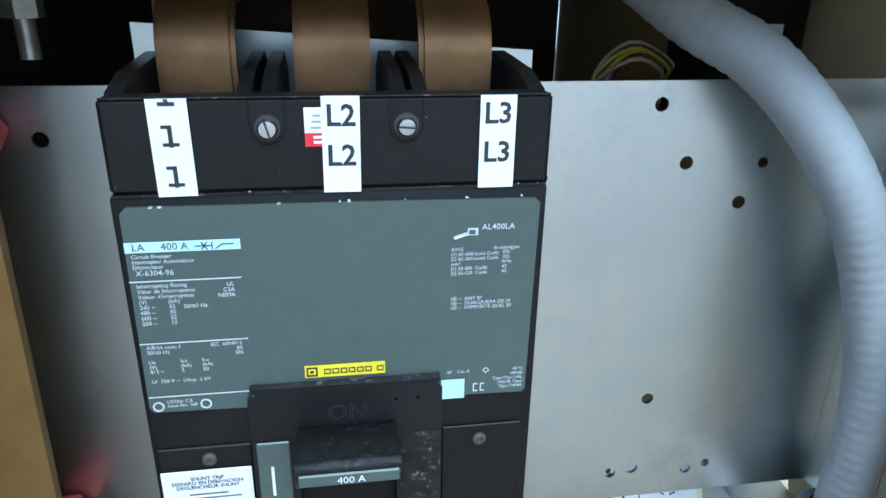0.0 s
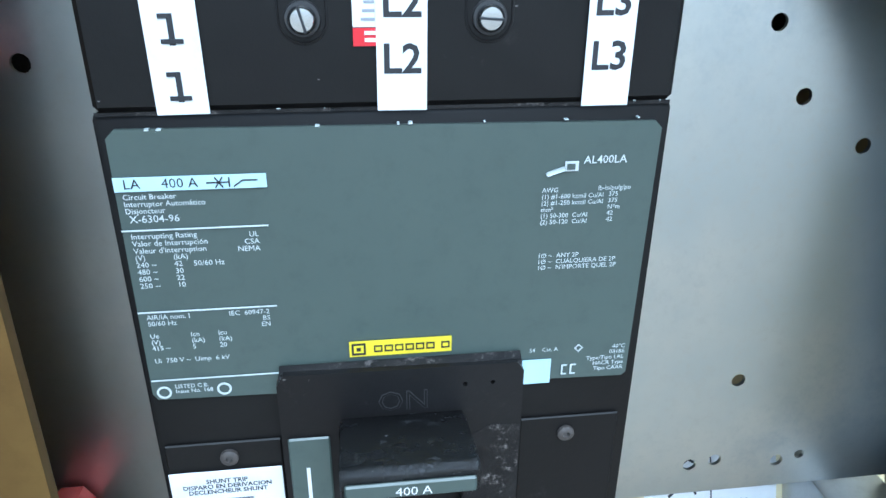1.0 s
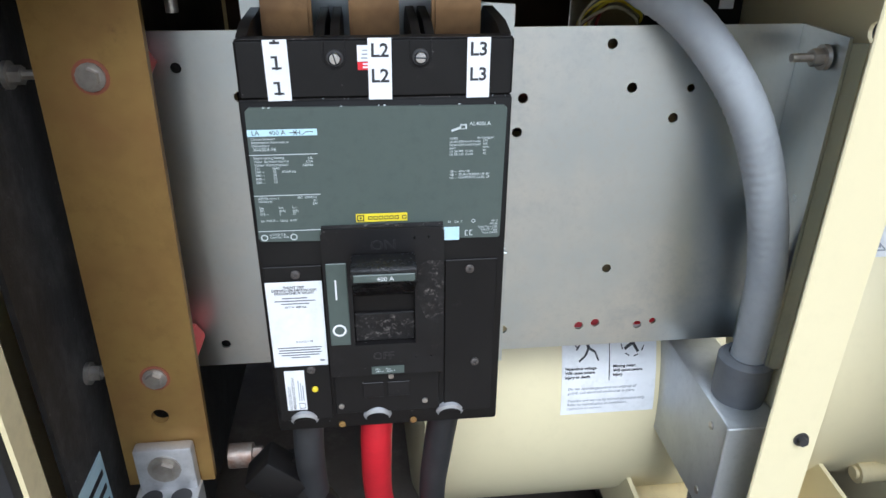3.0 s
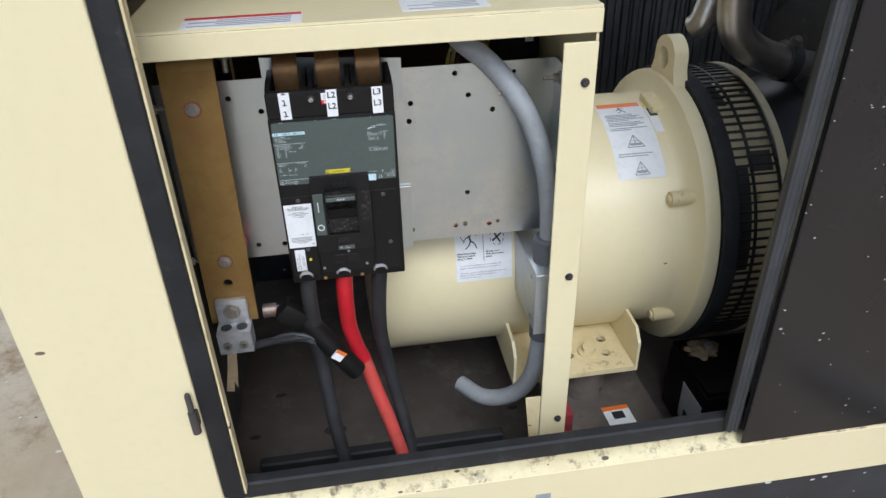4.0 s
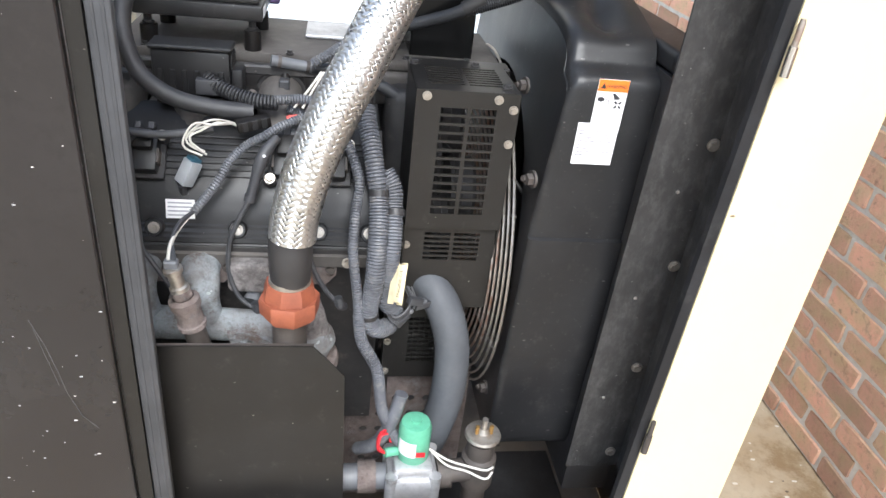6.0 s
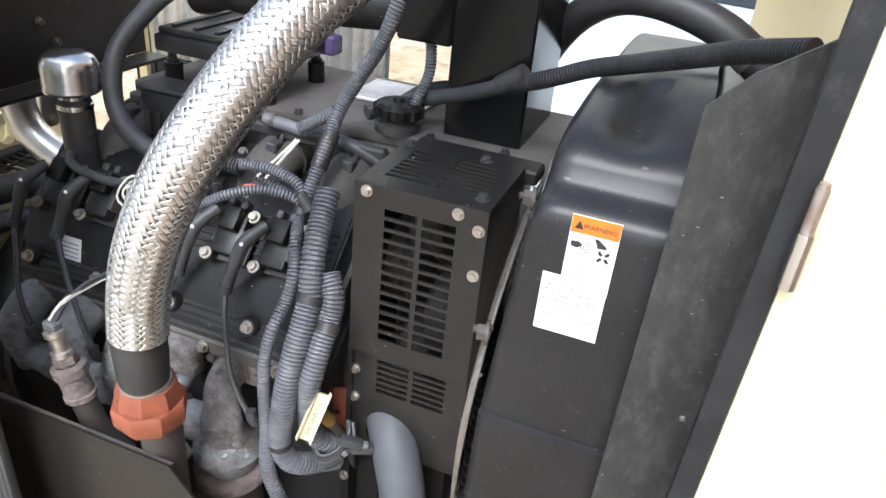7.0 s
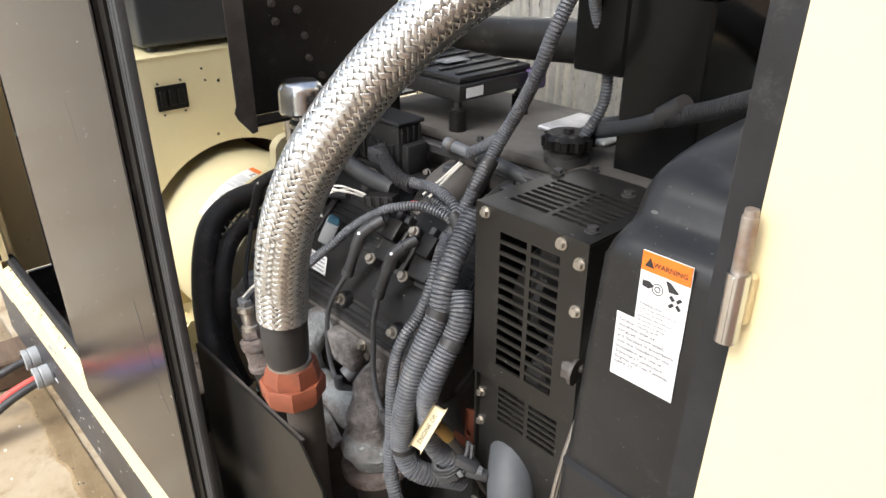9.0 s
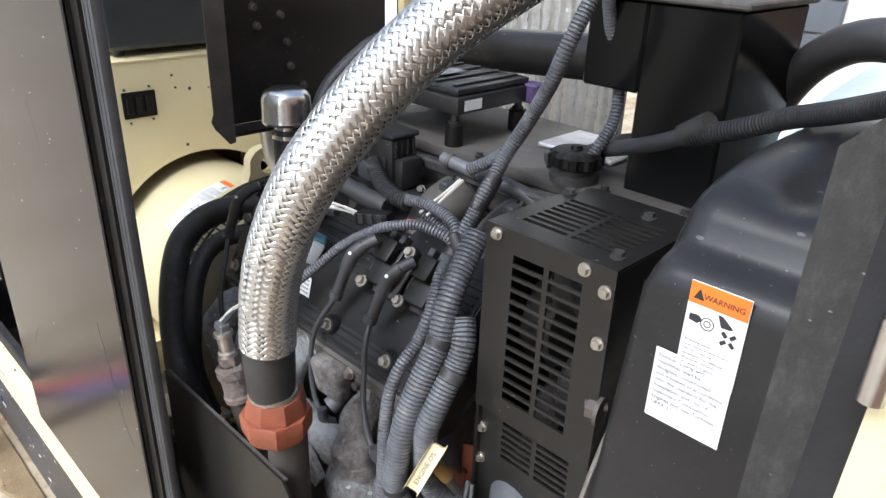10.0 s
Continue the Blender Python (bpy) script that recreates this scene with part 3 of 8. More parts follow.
for xa, xb in ((X0 + 0.004, -0.12), (0.515, 0.535), (1.86, X1)):
    bm = box(bmesh.new(), xa, xb, YB - 0.03, YB - 0.004, 0.334, ZT - 0.071, 0.001)
    part("back_post", bm, M_BLACK if xa > 0.4 and xa < 1 else M_CREAM, enclosure)

# middle jamb strips either side of the black door
for xa, xb, ja, jb in ((0.551, 0.5715, 0.566, 0.573), (1.1510, 1.1760, 1.1325, 1.1505)):
    bm = box(bmesh.new(), xa, xb, YF + 0.006, YF + 0.018, 0.337, ZT - 0.071, 0.003, 2)
    sl = part("seal", bm, M_SEALGREY, enclosure, "grey rubber seal on the jamb")
    for k in range(2):
        u = xa + (xb - xa) * (0.3 + 0.4 * k)
        part("rib", box(bmesh.new(), u - 0.0018, u + 0.0018, YF + 0.0053, YF + 0.0059, 0.337, ZT - 0.071, 0.0004), M_SEALGREY, sl)
    bm = box(bmesh.new(), ja, jb, YF + 0.003 if ja > 1 else YF + 0.0185, YF + 0.018 if ja > 1 else YF + 0.040, 0.367, ZT - 0.071)
    part("jamb", bm, M_BLACK, enclosure)

door = thing("access_door", (0.851, YF, 0.322), "black painted steel side door, closed and spattered with white specks", "door")
bm = bmesh.new()
box(bm, 0.5725, 1.1310, YF - 0.006, YF - 0.002, 0.322, ZT - 0.072, 0.0015)
part("panel", bm, M_DOOR, door)
for pts, w in (([(1.046, 0.748), (1.058, 0.710), (1.066, 0.670), (1.071, 0.639), (1.083, 0.601)], 0.0012), ([(1.049, 0.735), (1.055, 0.700), (1.064, 0.650)], 0.0008), ([(1.083, 0.600), (1.100, 0.578)], 0.0016), ([(0.94, 1.02), (0.952, 0.99), (0.958, 0.955)], 0.0007), ([(0.70, 0.56), (0.715, 0.585), (0.738, 0.600)], 0.0007)):
    bm = bmesh.new()
    a = [bm.verts.new((x - w * 0.5, YF - 0.0063, z)) for x, z in pts]
    b = [bm.verts.new((x + w * 0.5, YF - 0.0063, z)) for x, z in pts]
    for k in range(len(pts) - 1):
        bm.faces.new((a[k], b[k], b[k + 1], a[k + 1]))
    part("scratch", bm, M_FAINTGREY, door, "faint scratch in the paint")
bm = bmesh.new()
box(bm, 0.5725, 0.5755, YF - 0.0015, YF + 0.004, 0.345, ZT - 0.072)
box(bm, 1.128, 1.1310, YF - 0.0015, YF + 0.004, 0.345, ZT - 0.072)
part("return_edge", bm, M_BLACK, door)
bm = box(bmesh.new(), 0.58, 1.125, YF + 0.005, YF + 0.030, 0.40, ZT - 0.08, 0.004)
part("lining", bm, M_FOIL, door, "foil-faced insulation on its inside")


def hinge(x, z, rusty, YF):
    h = thing("lift_off_hinge", (x, YF, z - 0.03), "rusty steel lift-off door hinge on the corner panel" if rusty else "bright steel lift-off door hinge with a rusty pin", "hinge", group="hinges of the removed doors")
    bm = box(bmesh.new(), x - 0.001, x + 0.0055, YF - 0.0060, YF - 0.0005, z - 0.022, z + 0.002, 0.001)
    part("leaf", bm, M_PIPE if rusty else M_CREAM_OLD, h)
    bm = bmesh.new()
    cyl(bm, (x, YF - 0.009, z - 0.030), (x, YF - 0.009, z + 0.004), 0.0052, 16)
    box(bm, x - 0.0006, x + 0.0006, YF - 0.0146, YF - 0.0120, z - 0.029, z + 0.003)
    part("knuckle", bm, M_PIPE if rusty else M_CHROME, h)
    bm = bmesh.new()
    cyl(bm, (x, YF - 0.009, z + 0.004), (x, YF - 0.009, z + 0.030), 0.0036, 14)
    cyl(bm, (x, YF - 0.009, z + 0.030), (x, YF - 0.009, z + 0.033), 0.0030, 14)
    part("pin", bm, M_PIPE if rusty else M_RUSTPIN, h, "worn pin")


hinge(1.877, 1.112, False, YR)
hinge(1.864, 0.530, True, YR)
hinge(-0.180, 0.518, True, YF)

# bolts and a torn sticker low on the right corner, small scabs on the left
for x, z in ((1.912, 0.257), (1.987, 0.253), (1.995, 0.179), (1.996, 0.083)):
    part("screw", bolt(bmesh.new(), (x, YF if z > 0.215 else YF + 0.002, z), (0, -1, 0), 0.005, 0.004), M_PIPE, enclosure)
bm = box(bmesh.new(), 1.872, 2.018, YF + 0.0004, YF + 0.0016, 0.194, 0.207)
part("torn_strip", bm, M_WHITE, enclosure, "torn white sticker strip")
for x0, x1, z0, z1 in ((0.225, 0.250, 0.250, 0.262), (0.262, 0.285, 0.256, 0.268), (0.205, 0.232, 0.247, 0.251)):
    part("torn_label", box(bmesh.new(), x0, x1, YF - 0.0008, YF - 0.0002, z0, z1), M_GREYINK, enclosure, "remains of a scraped label")

# ---- wall between the switchgear bay and the engine bay, with the shelf over the breaker ----
CY, CZ, CR = 0.4725, 0.4555, 0.224
bay = thing("switchgear_bay_frame", (0.08, 0.45, 0.24), "cream folded-steel shelf and bulkhead frame of the switchgear bay", "frame")
m_bulk = Matrix(((0, 0, 1, 0.342), (1, 0, 0, 0), (0, 1, 0, 0), (0, 0, 0, 1)))
ring = [(CY + 0.258 * math.cos(radians(230 - 280 * k / 40)), CZ + 0.258 * math.sin(radians(230 - 280 * k / 40))) for k in range(41)]
outl = [(0.098, 0.245), (ring[0][0], 0.245)] + ring + [(ring[-1][0], 0.245), (0.86, 0.245), (0.86, 0.936), (0.098, 0.936)]
small = [circle(0.46, 0.865, 0.004, 8), circle(0.44, 0.735, 0.004, 8), circle(0.150, 0.853, 0.007, 10), circle(0.175, 0.83, 0.004, 8), circle(0.19, 0.75, 0.004, 8)]
bm = sheet(bmesh.new(), outl, small, 0.003, m_bulk)
part("bulkhead", bm, M_CREAM, bay, "cream bulkhead cut out round the alternator")
random.seed(31)
for cy, cz, sy, sz in ((0.112, 0.915, 0.012, 0.016), (0.130, 0.880, 0.010, 0.020), (0.140, 0.842, 0.010, 0.010), (0.142, 0.800, 0.016, 0.022), (0.136, 0.765, 0.010, 0.014), (0.128, 0.735, 0.014, 0.018), (0.134, 0.705, 0.008, 0.010), (0.170, 0.645, 0.006, 0.014), (0.185, 0.500, 0.016, 0.010)):
    loop = [(cy + sy * math.cos(a) * random.uniform(0.5, 1.1), cz + sz * math.sin(a) * random.uniform(0.5, 1.1)) for a in [2 * math.pi * k / 11 for k in range(11)]]
    part("scrape", sheet(bmesh.new(), loop, [], 0.0003, Matrix(((0, 0, 1, 0.3452), (1, 0, 0, 0), (0, 1, 0, 0), (0, 0, 0, 1)))), M_COUPLING, bay, "paint scraped to bare grey metal")
bm = box(bmesh.new(), 0.302, 0.345, 0.0945, 0.0975, 0.245, 0.899, 0.001)
part("front_flange", bm, M_CREAM, bay)
bm = sheet(bmesh.new(), [(0.277, 0.338), (0.3015, 0.338), (0.3015, 0.246), (0.286, 0.246)], [], 0.003, front(0.1005))
part("foot_flange", bm, M_CREAM_OLD, bay, "rust-stained foot flange")
for z in (0.850, 0.567, 0.290):
    part("screw", bolt(bmesh.new(), (0.331, 0.0945, z), (0, -1, 0), 0.0040, 0.005), M_TAPE, bay, "black screw")
bm = bmesh.new()
box(bm, -0.194, 0.348, 0.095, 0.098, 0.909, 0.937, 0.001)
box(bm, -0.194, 0.348, 0.0985, 0.86, 0.937, 0.940)
part("shelf", bm, M_CREAM, bay, "cream shelf with a folded front lip")
bm = box(bmesh.new(), -0.200, -0.196, 0.10, 0.86, 0.245, 0.936)
part("side_plate", bm, M_FELT, bay, "black lined side plate")
# brown base colour carries the shade at the back of the bay
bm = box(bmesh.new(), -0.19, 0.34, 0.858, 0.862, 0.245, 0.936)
part("back_plate", bm, M_BROWNWALL, bay, "back plate in a brown that holds the bay's shade")
bm = bmesh.new()
box(bm, 0.3465, 0.3495, 0.302, 0.377, 0.816, 0.874, 0.002)
for k in range(3):
    box(bm, 0.3498, 0.353, 0.309 + k * 0.022, 0.325 + k * 0.022, 0.826, 0.864, 0.002)
part("socket_plate", bm, M_BAKELITE, bay, "black three-gang socket plate")
for y, z in ((0.31, 0.880), (0.365, 0.882), (0.315, 0.806), (0.366, 0.809), (0.42, 0.90), (0.425, 0.872)):
    part("screw", bolt(bmesh.new(), (0.3455, y, z), (1, 0, 0), 0.0028, 0.004, False), M_TAPE, bay)
bm = bolt(bmesh.new(), (-0.1025, 0.200, 0.9365), (0, 0, -1), 0.0075, 0.014)
cyl(bm, (-0.1025, 0.200, 0.9225), (-0.1025, 0.200, 0.862), 0.0042, 12)
cyl(bm, (-0.1025, 0.200, 0.886), (-0.1025, 0.200, 0.879), 0.0085, 6)
cyl(bm, (-0.1025, 0.200, 0.888), (-0.1025, 0.200, 0.8862), 0.0110, 16)
part("hanging_bolt", bm, M_ZINC, bay, "zinc bolt with nut hanging from the shelf")
# stickers lying on the shelf
for k, (xa, xb, ya, yb) in enumerate(((-0.129, 0.003, 0.101, 0.150), (0.117, 0.220, 0.122, 0.190))):
    st = thing("warning_sticker", (xa, ya, 0.9405), "white warning sticker with a red band, stuck on the cream shelf", "sticker", group="shelf stickers")
    part("paper", box(bmesh.new(), xa, xb, ya, yb, 0.9402, 0.9408), M_WHITE, st)
    part("band", box(bmesh.new(), xa + 0.001, xb - 0.001, yb - 0.010, yb - 0.001, 0.9409, 0.9412), M_RED, st)
    bm = bmesh.new()
    for j in range(4):
        box(bm, xa + 0.008 + (0.03 if j % 2 else 0), xb - 0.012, ya + 0.006 + j * 0.008, ya + 0.009 + j * 0.008, 0.9409, 0.9412)
    part("print", bm, M_GREYINK, st)

controller = thing("control_cabinet", (0.05, 0.55, 0.941), "dark grey control cabinet standing on the cream shelf", "cabinet")
bm = box(bmesh.new(), -0.17, 0.315, 0.30, 0.80, 0.955, 1.32, 0.012, 3)
part("body", bm, M_AVR, controller)
for x in (-0.13, 0.27):
    for y in (0.34, 0.76):
        part("foot", cyl(bmesh.new(), (x, y, 0.9405), (x, y, 0.954), 0.012, 12), M_TAPE, controller)

# foil insulation on the closed back door
back_door = thing("back_door", (0.87, YB, 0.33), "closed back door lined with quilted silver foil insulation", "door")
bm = box(bmesh.new(), 0.537, 1.18, YB - 0.022, YB - 0.004, 0.335, ZT - 0.072)
part("panel", bm, M_BLACK, back_door)
bm = bmesh.new()
x = 0.565
random.seed(5)
while x < 1.165:
    wdt = random.uniform(0.022, 0.034)
    c = []
    for k in range(7):
        u = k / 6
        c.append((x + wdt * u, YB - 0.026 - 0.007 * math.sin(math.pi * u) * random.uniform(0.7, 1.2)))
    zs = [0.80 + 0.57 * j / 52 for j in range(53)]
    G = [[bm.verts.new((cx + random.uniform(-.0008, .0008), cy - (0.0030 if j % 2 else 0) * random.uniform(0.4, 1), z)) for cx, cy in c] for j, z in enumerate(zs)]
    for a, b in zip(G[:-1], G[1:]):
        for k in range(6):
            bm.faces.new((a[k], a[k + 1], b[k + 1], b[k]))
    x += wdt
part("lining", bm, M_FOIL, back_door, "quilted silver foil lining")
# black ribs put the foil's dark reflection into the colour low down
x = 0.563
while x < 1.165:
    wdt = random.uniform(0.008, 0.026)
    part("rib", box(bmesh.new(), x, x + wdt - 0.003, YB - 0.030 - random.uniform(0, 0.006), YB - 0.023, 0.345, 0.797, 0.002), M_SEAL, back_door)
    x += wdt
bm = box(bmesh.new(), 0.537, 0.560, YB - 0.045, YB - 0.023, 0.335, ZT - 0.08, 0.002)
part("edge_frame", bm, M_CREAM_OLD, back_door)

# timber under the skid
for i, (x0, y0, z1, ln) in enumerate(((1.72, -0.20, 0.033, 0.16), (-0.30, -0.19, 0.033, 0.14))):
    bm = box(bmesh.new(), x0, x0 + ln, y0, 1.10, GZ, z1, 0.006)
    solo("timber_block", bm, M_WOOD, "weathered brown timber bearer under the skid", "timber", group="timber bearers")

# ---- galvanised mounting plate ----
PY = 0.205
plate = thing("mounting_plate", (0.06, PY, 0.585), "drilled galvanised steel mounting plate behind the breaker", "plate")
hp = [(0.207, 0.807), (0.241, 0.784), (0.205, 0.660), (0.187, 0.606), (0.201, 0.608), (0.238, 0.604), (0.251, 0.607), (0.251, 0.806), (0.189, 0.838), (0.128, 0.801), (0.125, 0.776), (-0.107, 0.826), (-0.103, 0.606), (-0.068, 0.806), (0.122, 0.606), (-0.066, 0.604), (0.270, 0.835)]
bm = sheet(bmesh.new(), rect(-0.196, 0.326, 0.586, 0.850), [circle(x, z, 0.0038 if x < 0.25 else 0.003, 12) for x, z in hp], 0.002, front(PY))
part("sheet", bm, M_GALV, plate)
bm = bmesh.new()
box(bm, 0.3262, 0.3285, 0.150, PY, 0.586, 0.850)
box(bm, 0.329, 0.3405, 0.150, 0.1525, 0.590, 0.846)
part("bent_flange", bm, M_GALV, plate)
bm = bmesh.new()
box(bm, -0.1985, -0.1962, 0.145, PY, 0.586, 0.850)
part("bent_flange", bm, M_GALV, plate)
for p, n in (((0.3245, 0.168, 0.834), (-1, 0, 0)), ((-0.1960, 0.165, 0.832), (1, 0, 0)), ((-0.1960, 0.165, 0.612), (1, 0, 0))):
    bm = bolt(bmesh.new(), p, n, 0.006, 0.010)
    cyl(bm, p, Vector(p) + Vector(n) * 0.024, 0.003, 8)
    part("bolt", bm, M_ZINC, plate)

# ---- circuit breaker ----
BX0, BX1, BYF, BYB = -0.0510, 0.0995, 0.100, 0.196
breaker = thing("circuit_breaker", (0.024, 0.15, 0.600), "black moulded-case circuit breaker, switched on, with grey-green nameplate", "circuit breaker")
bm = box(bmesh.new(), BX0, BX1, BYF + 0.0015, BYB, 0.600, 0.8305, 0.002, 2)
part("case", bm, M_BAKELITE, breaker)
# terminal cover: front wall, side walls and partitions round open pockets
bm = bmesh.new()
box(bm, BX0 + 0.001, BX1 - 0.0005, BYF + 0.0012, BYF + 0.012, 0.8306, 0.8625, 0.0015)
part("terminal_cover", bm, M_BAKELITE, breaker)
for xa, xb in ((BX0 + 0.001, BX0 + 0.007), (-0.008, -0.003), (0.000, 0.005), (0.044, 0.049), (0.0515, 0.0565), (BX1 - 0.0065, BX1 - 0.0005)):
    bm = bmesh.new()
    vs = [(BYF + 0.0125, 0.8306), (BYB, 0.8306), (BYB, 0.858), (BYB - 0.02, 0.868), (BYF + 0.03, 0.8665), (BYF + 0.0125, 0.8622)]
    A = [bm.verts.new((xa, y, z)) for y, z in vs]
    B = [bm.verts.new((xb, y, z)) for y, z in vs]
    bm.faces.new(A)
    bm.faces.new(B)
    for k in range(6):
        bm.faces.new((A[k], A[(k + 1) % 6], B[(k + 1) % 6], B[k]))
    part("phase_barrier", bm, M_BAKELITE, breaker)
for xa, xb in ((BX0 + 0.007, -0.008), (0.005, 0.044), (0.0565, BX1 - 0.0065)):
    part("terminal_floor", box(bmesh.new(), xa + 0.0003, xb - 0.0003, BYF + 0.013, BYB, 0.8306, 0.838), M_BAKELITE, breaker)
for xa, xb in ((-0.008, 0.005), (0.044, 0.0565)):
    part("barrier_yoke", box(bmesh.new(), xa + 0.0004, xb - 0.0004, BYF + 0.0128, BYF + 0.030, 0.8307, 0.8595, 0.001), M_BAKELITE, breaker)
for x, turn in ((0.0023, 75), (0.0480, 4)):
    arc = [(x + 0.0058 * math.cos(a), 0.8525 + 0.0058 * math.sin(a)) for a in [math.pi + math.pi * k / 12 for k in range(13)]]
    part("recess_edge", tube(bmesh.new(), [(u, BYF + 0.0012, v) for u, v in [(x - 0.0058, 0.8615)] + arc + [(x + 0.0058, 0.8615)]], 0.0004, 6, 0.001), M_SCUFF, breaker)
    bm = bmesh.new()
    lathe(bm, [(0.0046, 0), (0.0042, 0.0012), (0, 0.0012)], axis((x, BYF + 0.0014, 0.8525), (x, BYF - 1, 0.8525)), 20)
    part("screw_pocket", bm, M_TAPE, breaker)
    bm = bmesh.new()
    lathe(bm, [(0.0034, 0), (0.0034, 0.0012), (0.0027, 0.0022), (0, 0.0024)], axis((x, BYF, 0.8525), (x, BYF - 1, 0.8525)), 20)
    s = part("screw", bm, M_CHROME, breaker, "slotted zinc screw")
    part("slot", box(bmesh.new(), -0.0030, 0.0030, -0.0004, 0.0004, -0.0003, 0.0003, 0, 1, Matrix.Translation((x, BYF - 0.0025, 0.8525)) @ pose(0, 0, 0, 0, turn, 0)), M_INK, s)

# chipped lower edge of the terminal cover
random.seed(17)
for k in range(16):
    x = random.uniform(BX0 + 0.004, BX1 - 0.004)
    w = random.uniform(0.0003, 0.0012)
    z = 0.8306 if k % 2 else 0.8264
    part("chip", box(bmesh.new(), x, x + w, BYF - 0.0004 + 0.0012 * (k % 2), BYF + 0.0012, z, z + random.uniform(0.0002, 0.0005)), M_PRINT, breaker)
part("edge_wear", box(bmesh.new(), BX0 + 0.002, BX1 - 0.0015, BYF + 0.0010, BYF + 0.0026, 0.8621, 0.8627, 0.0002), M_WORN, breaker, "worn upper edge")
part("edge_wear", box(bmesh.new(), BX0 + 0.0015, BX1 - 0.0015, BYF + 0.0008, BYF + 0.0012, 0.8300, 0.8309), M_WORN, breaker, "worn seam")
# front plate of the case
NY = BYF - 0.0002
bm = sheet(bmesh.new(), [(-0.0472, 0.746), (-0.0485, 0.748), (-0.0478, 0.8245), (-0.0455, 0.8268), (0.0945, 0.8255), (0.0965, 0.8235), (0.0955, 0.7445), (0.0940, 0.7432)], [], 0.0012, front(BYF + 0.0014))
part("nameplate", bm, M_PLATE, breaker, "grey-green printed nameplate")
for xa, xb in ((-0.0485, -0.0135), (0.0622, 0.0950)):
    part("accessory_cover", box(bmesh.new(), xa, xb, BYF + 0.0002, BYF + 0.0013, 0.610, 0.7285, 0.0004), M_BAKELITE, breaker)
for x, z in ((-0.0295, 0.7232), (-0.0255, 0.6518), (0.0775, 0.7222), (0.0825, 0.6512)):
    bm = bmesh.new()
    lathe(bm, [(0.0028, 0), (0.0028, 0.0012), (0.0019, 0.0018), (0.0011, 0.0018), (0.0009, 0.0008), (0, 0.0008)], axis((x, BYF + 0.0002, z), (x, BYF - 1, z)), 16)
    part("cover_screw", bm, M_PIPE, breaker)
# handle escutcheon with its slot
bm = sheet(bmesh.new(), [(-0.0125, 0.648), (-0.0125, 0.751), (-0.0105, 0.7545), (0.0590, 0.7540), (0.0610, 0.751), (0.0610, 0.648)], [rect(0.0045, 0.0430, 0.672, 0.7345), circle(0.0430, 0.7475, 0.0008, 8), circle(0.0515, 0.7475, 0.0008, 8), circle(0.0430, 0.6612, 0.0006, 8), circle(0.0530, 0.6612, 0.0006, 8)], 0.0060, front(BYF + 0.0012))
part("handle_surround", bm, M_SCUFF, breaker, "scuffed raised handle surround")
bm = box(bmesh.new(), 0.0046, 0.0429, BYF + 0.004, BYF + 0.005, 0.6721, 0.7344)
part("slot_floor", bm, M_TAPE, breaker)
# toggle handle: sloping top, blunt front, sliding dust cover below
bm = bmesh.new()
hx0, hx1 = 0.0052, 0.0425
prof = [(BYF + 0.004, 0.7345), (BYF - 0.010, 0.7400), (BYF - 0.034, 0.7445), (BYF - 0.0362, 0.7430), (BYF - 0.0352, 0.7345), (BYF - 0.030, 0.7325), (BYF - 0.004, 0.7080), (BYF + 0.004, 0.7080)]
A = [bm.verts.new((hx0, y, z)) for y, z in prof]
B = [bm.verts.new((hx1, y, z)) for y, z in prof]
bm.faces.new(A)
bm.faces.new(B)
for k in range(len(prof)):
    bm.faces.new((A[k], A[(k + 1) % len(prof)], B[(k + 1) % len(prof)], B[k]))
bmesh.ops.bevel(bm, geom=list(bm.edges), offset=0.0006, segments=1, affect="EDGES")
handle = part("toggle_handle", bm, M_CHALK, breaker, "dusty black toggle handle, up")
bm = box(bmesh.new(), 0.0064, 0.0414, BYF - 0.0372, BYF - 0.0358, 0.7360, 0.7410, 0.0005)
part("rating_strip", bm, M_PLATE, handle, "grey-green rating strip")
writing("rating_print", "400 A", 0.0245, 0.7371, 0.0040, M_WHITE, handle, BYF - 0.0375, align="CENTER")
bm = box(bmesh.new(), 0.0048, 0.0427, BYF - 0.0006, BYF + 0.0028, 0.6725, 0.6930, 0.0005)
part("dust_slide", bm, M_WORN, breaker, "chalky sliding dust cover")
bm = box(bmesh.new(), -0.0108, 0.0018, BYF - 0.0060, BYF - 0.0049, 0.6735, 0.7325, 0.0005)
side = part("position_strip", bm, M_PLATE, breaker, "grey-green strip marking on and off")
part("on_mark", box(bmesh.new(), -0.0059, -0.0048, BYF - 0.0063, BYF - 0.0061, 0.7075, 0.7215), M_WHITE, side)
bm = lathe(bmesh.new(), [(0.0044, 0), (0.0044, 0.0002), (0.0031, 0.0002), (0.0031, 0)], axis((-0.0048, BYF - 0.0061, 0.6850), (-0.0048, -1, 0.6850)), 24, close=True)
part("off_mark", bm, M_WHITE, side)
for name, text, x, z, size in (("on_print", "ON", 0.0165, 0.7400, 0.0098), ("off_print", "OFF", 0.0150, 0.6605, 0.0080)):
    # moulded letters: a paler outline round a dark face
    writing(name, text, x, z, size, M_FAINTGREY, breaker, BYF - 0.0050, bold=0.00008)
    writing(name, text, x, z, size, M_SCUFF, breaker, BYF - 0.0052, bold=-0.00014)
part("worn_face", sheet(bmesh.new(), [(0.0445, 0.704), (0.0450, 0.728), (0.0520, 0.732), (0.0606, 0.731), (0.0606, 0.692), (0.0575, 0.686), (0.0500, 0.690)], [], 0.0001, front(BYF - 0.00482)), M_WORN, breaker, "pale worn patch")
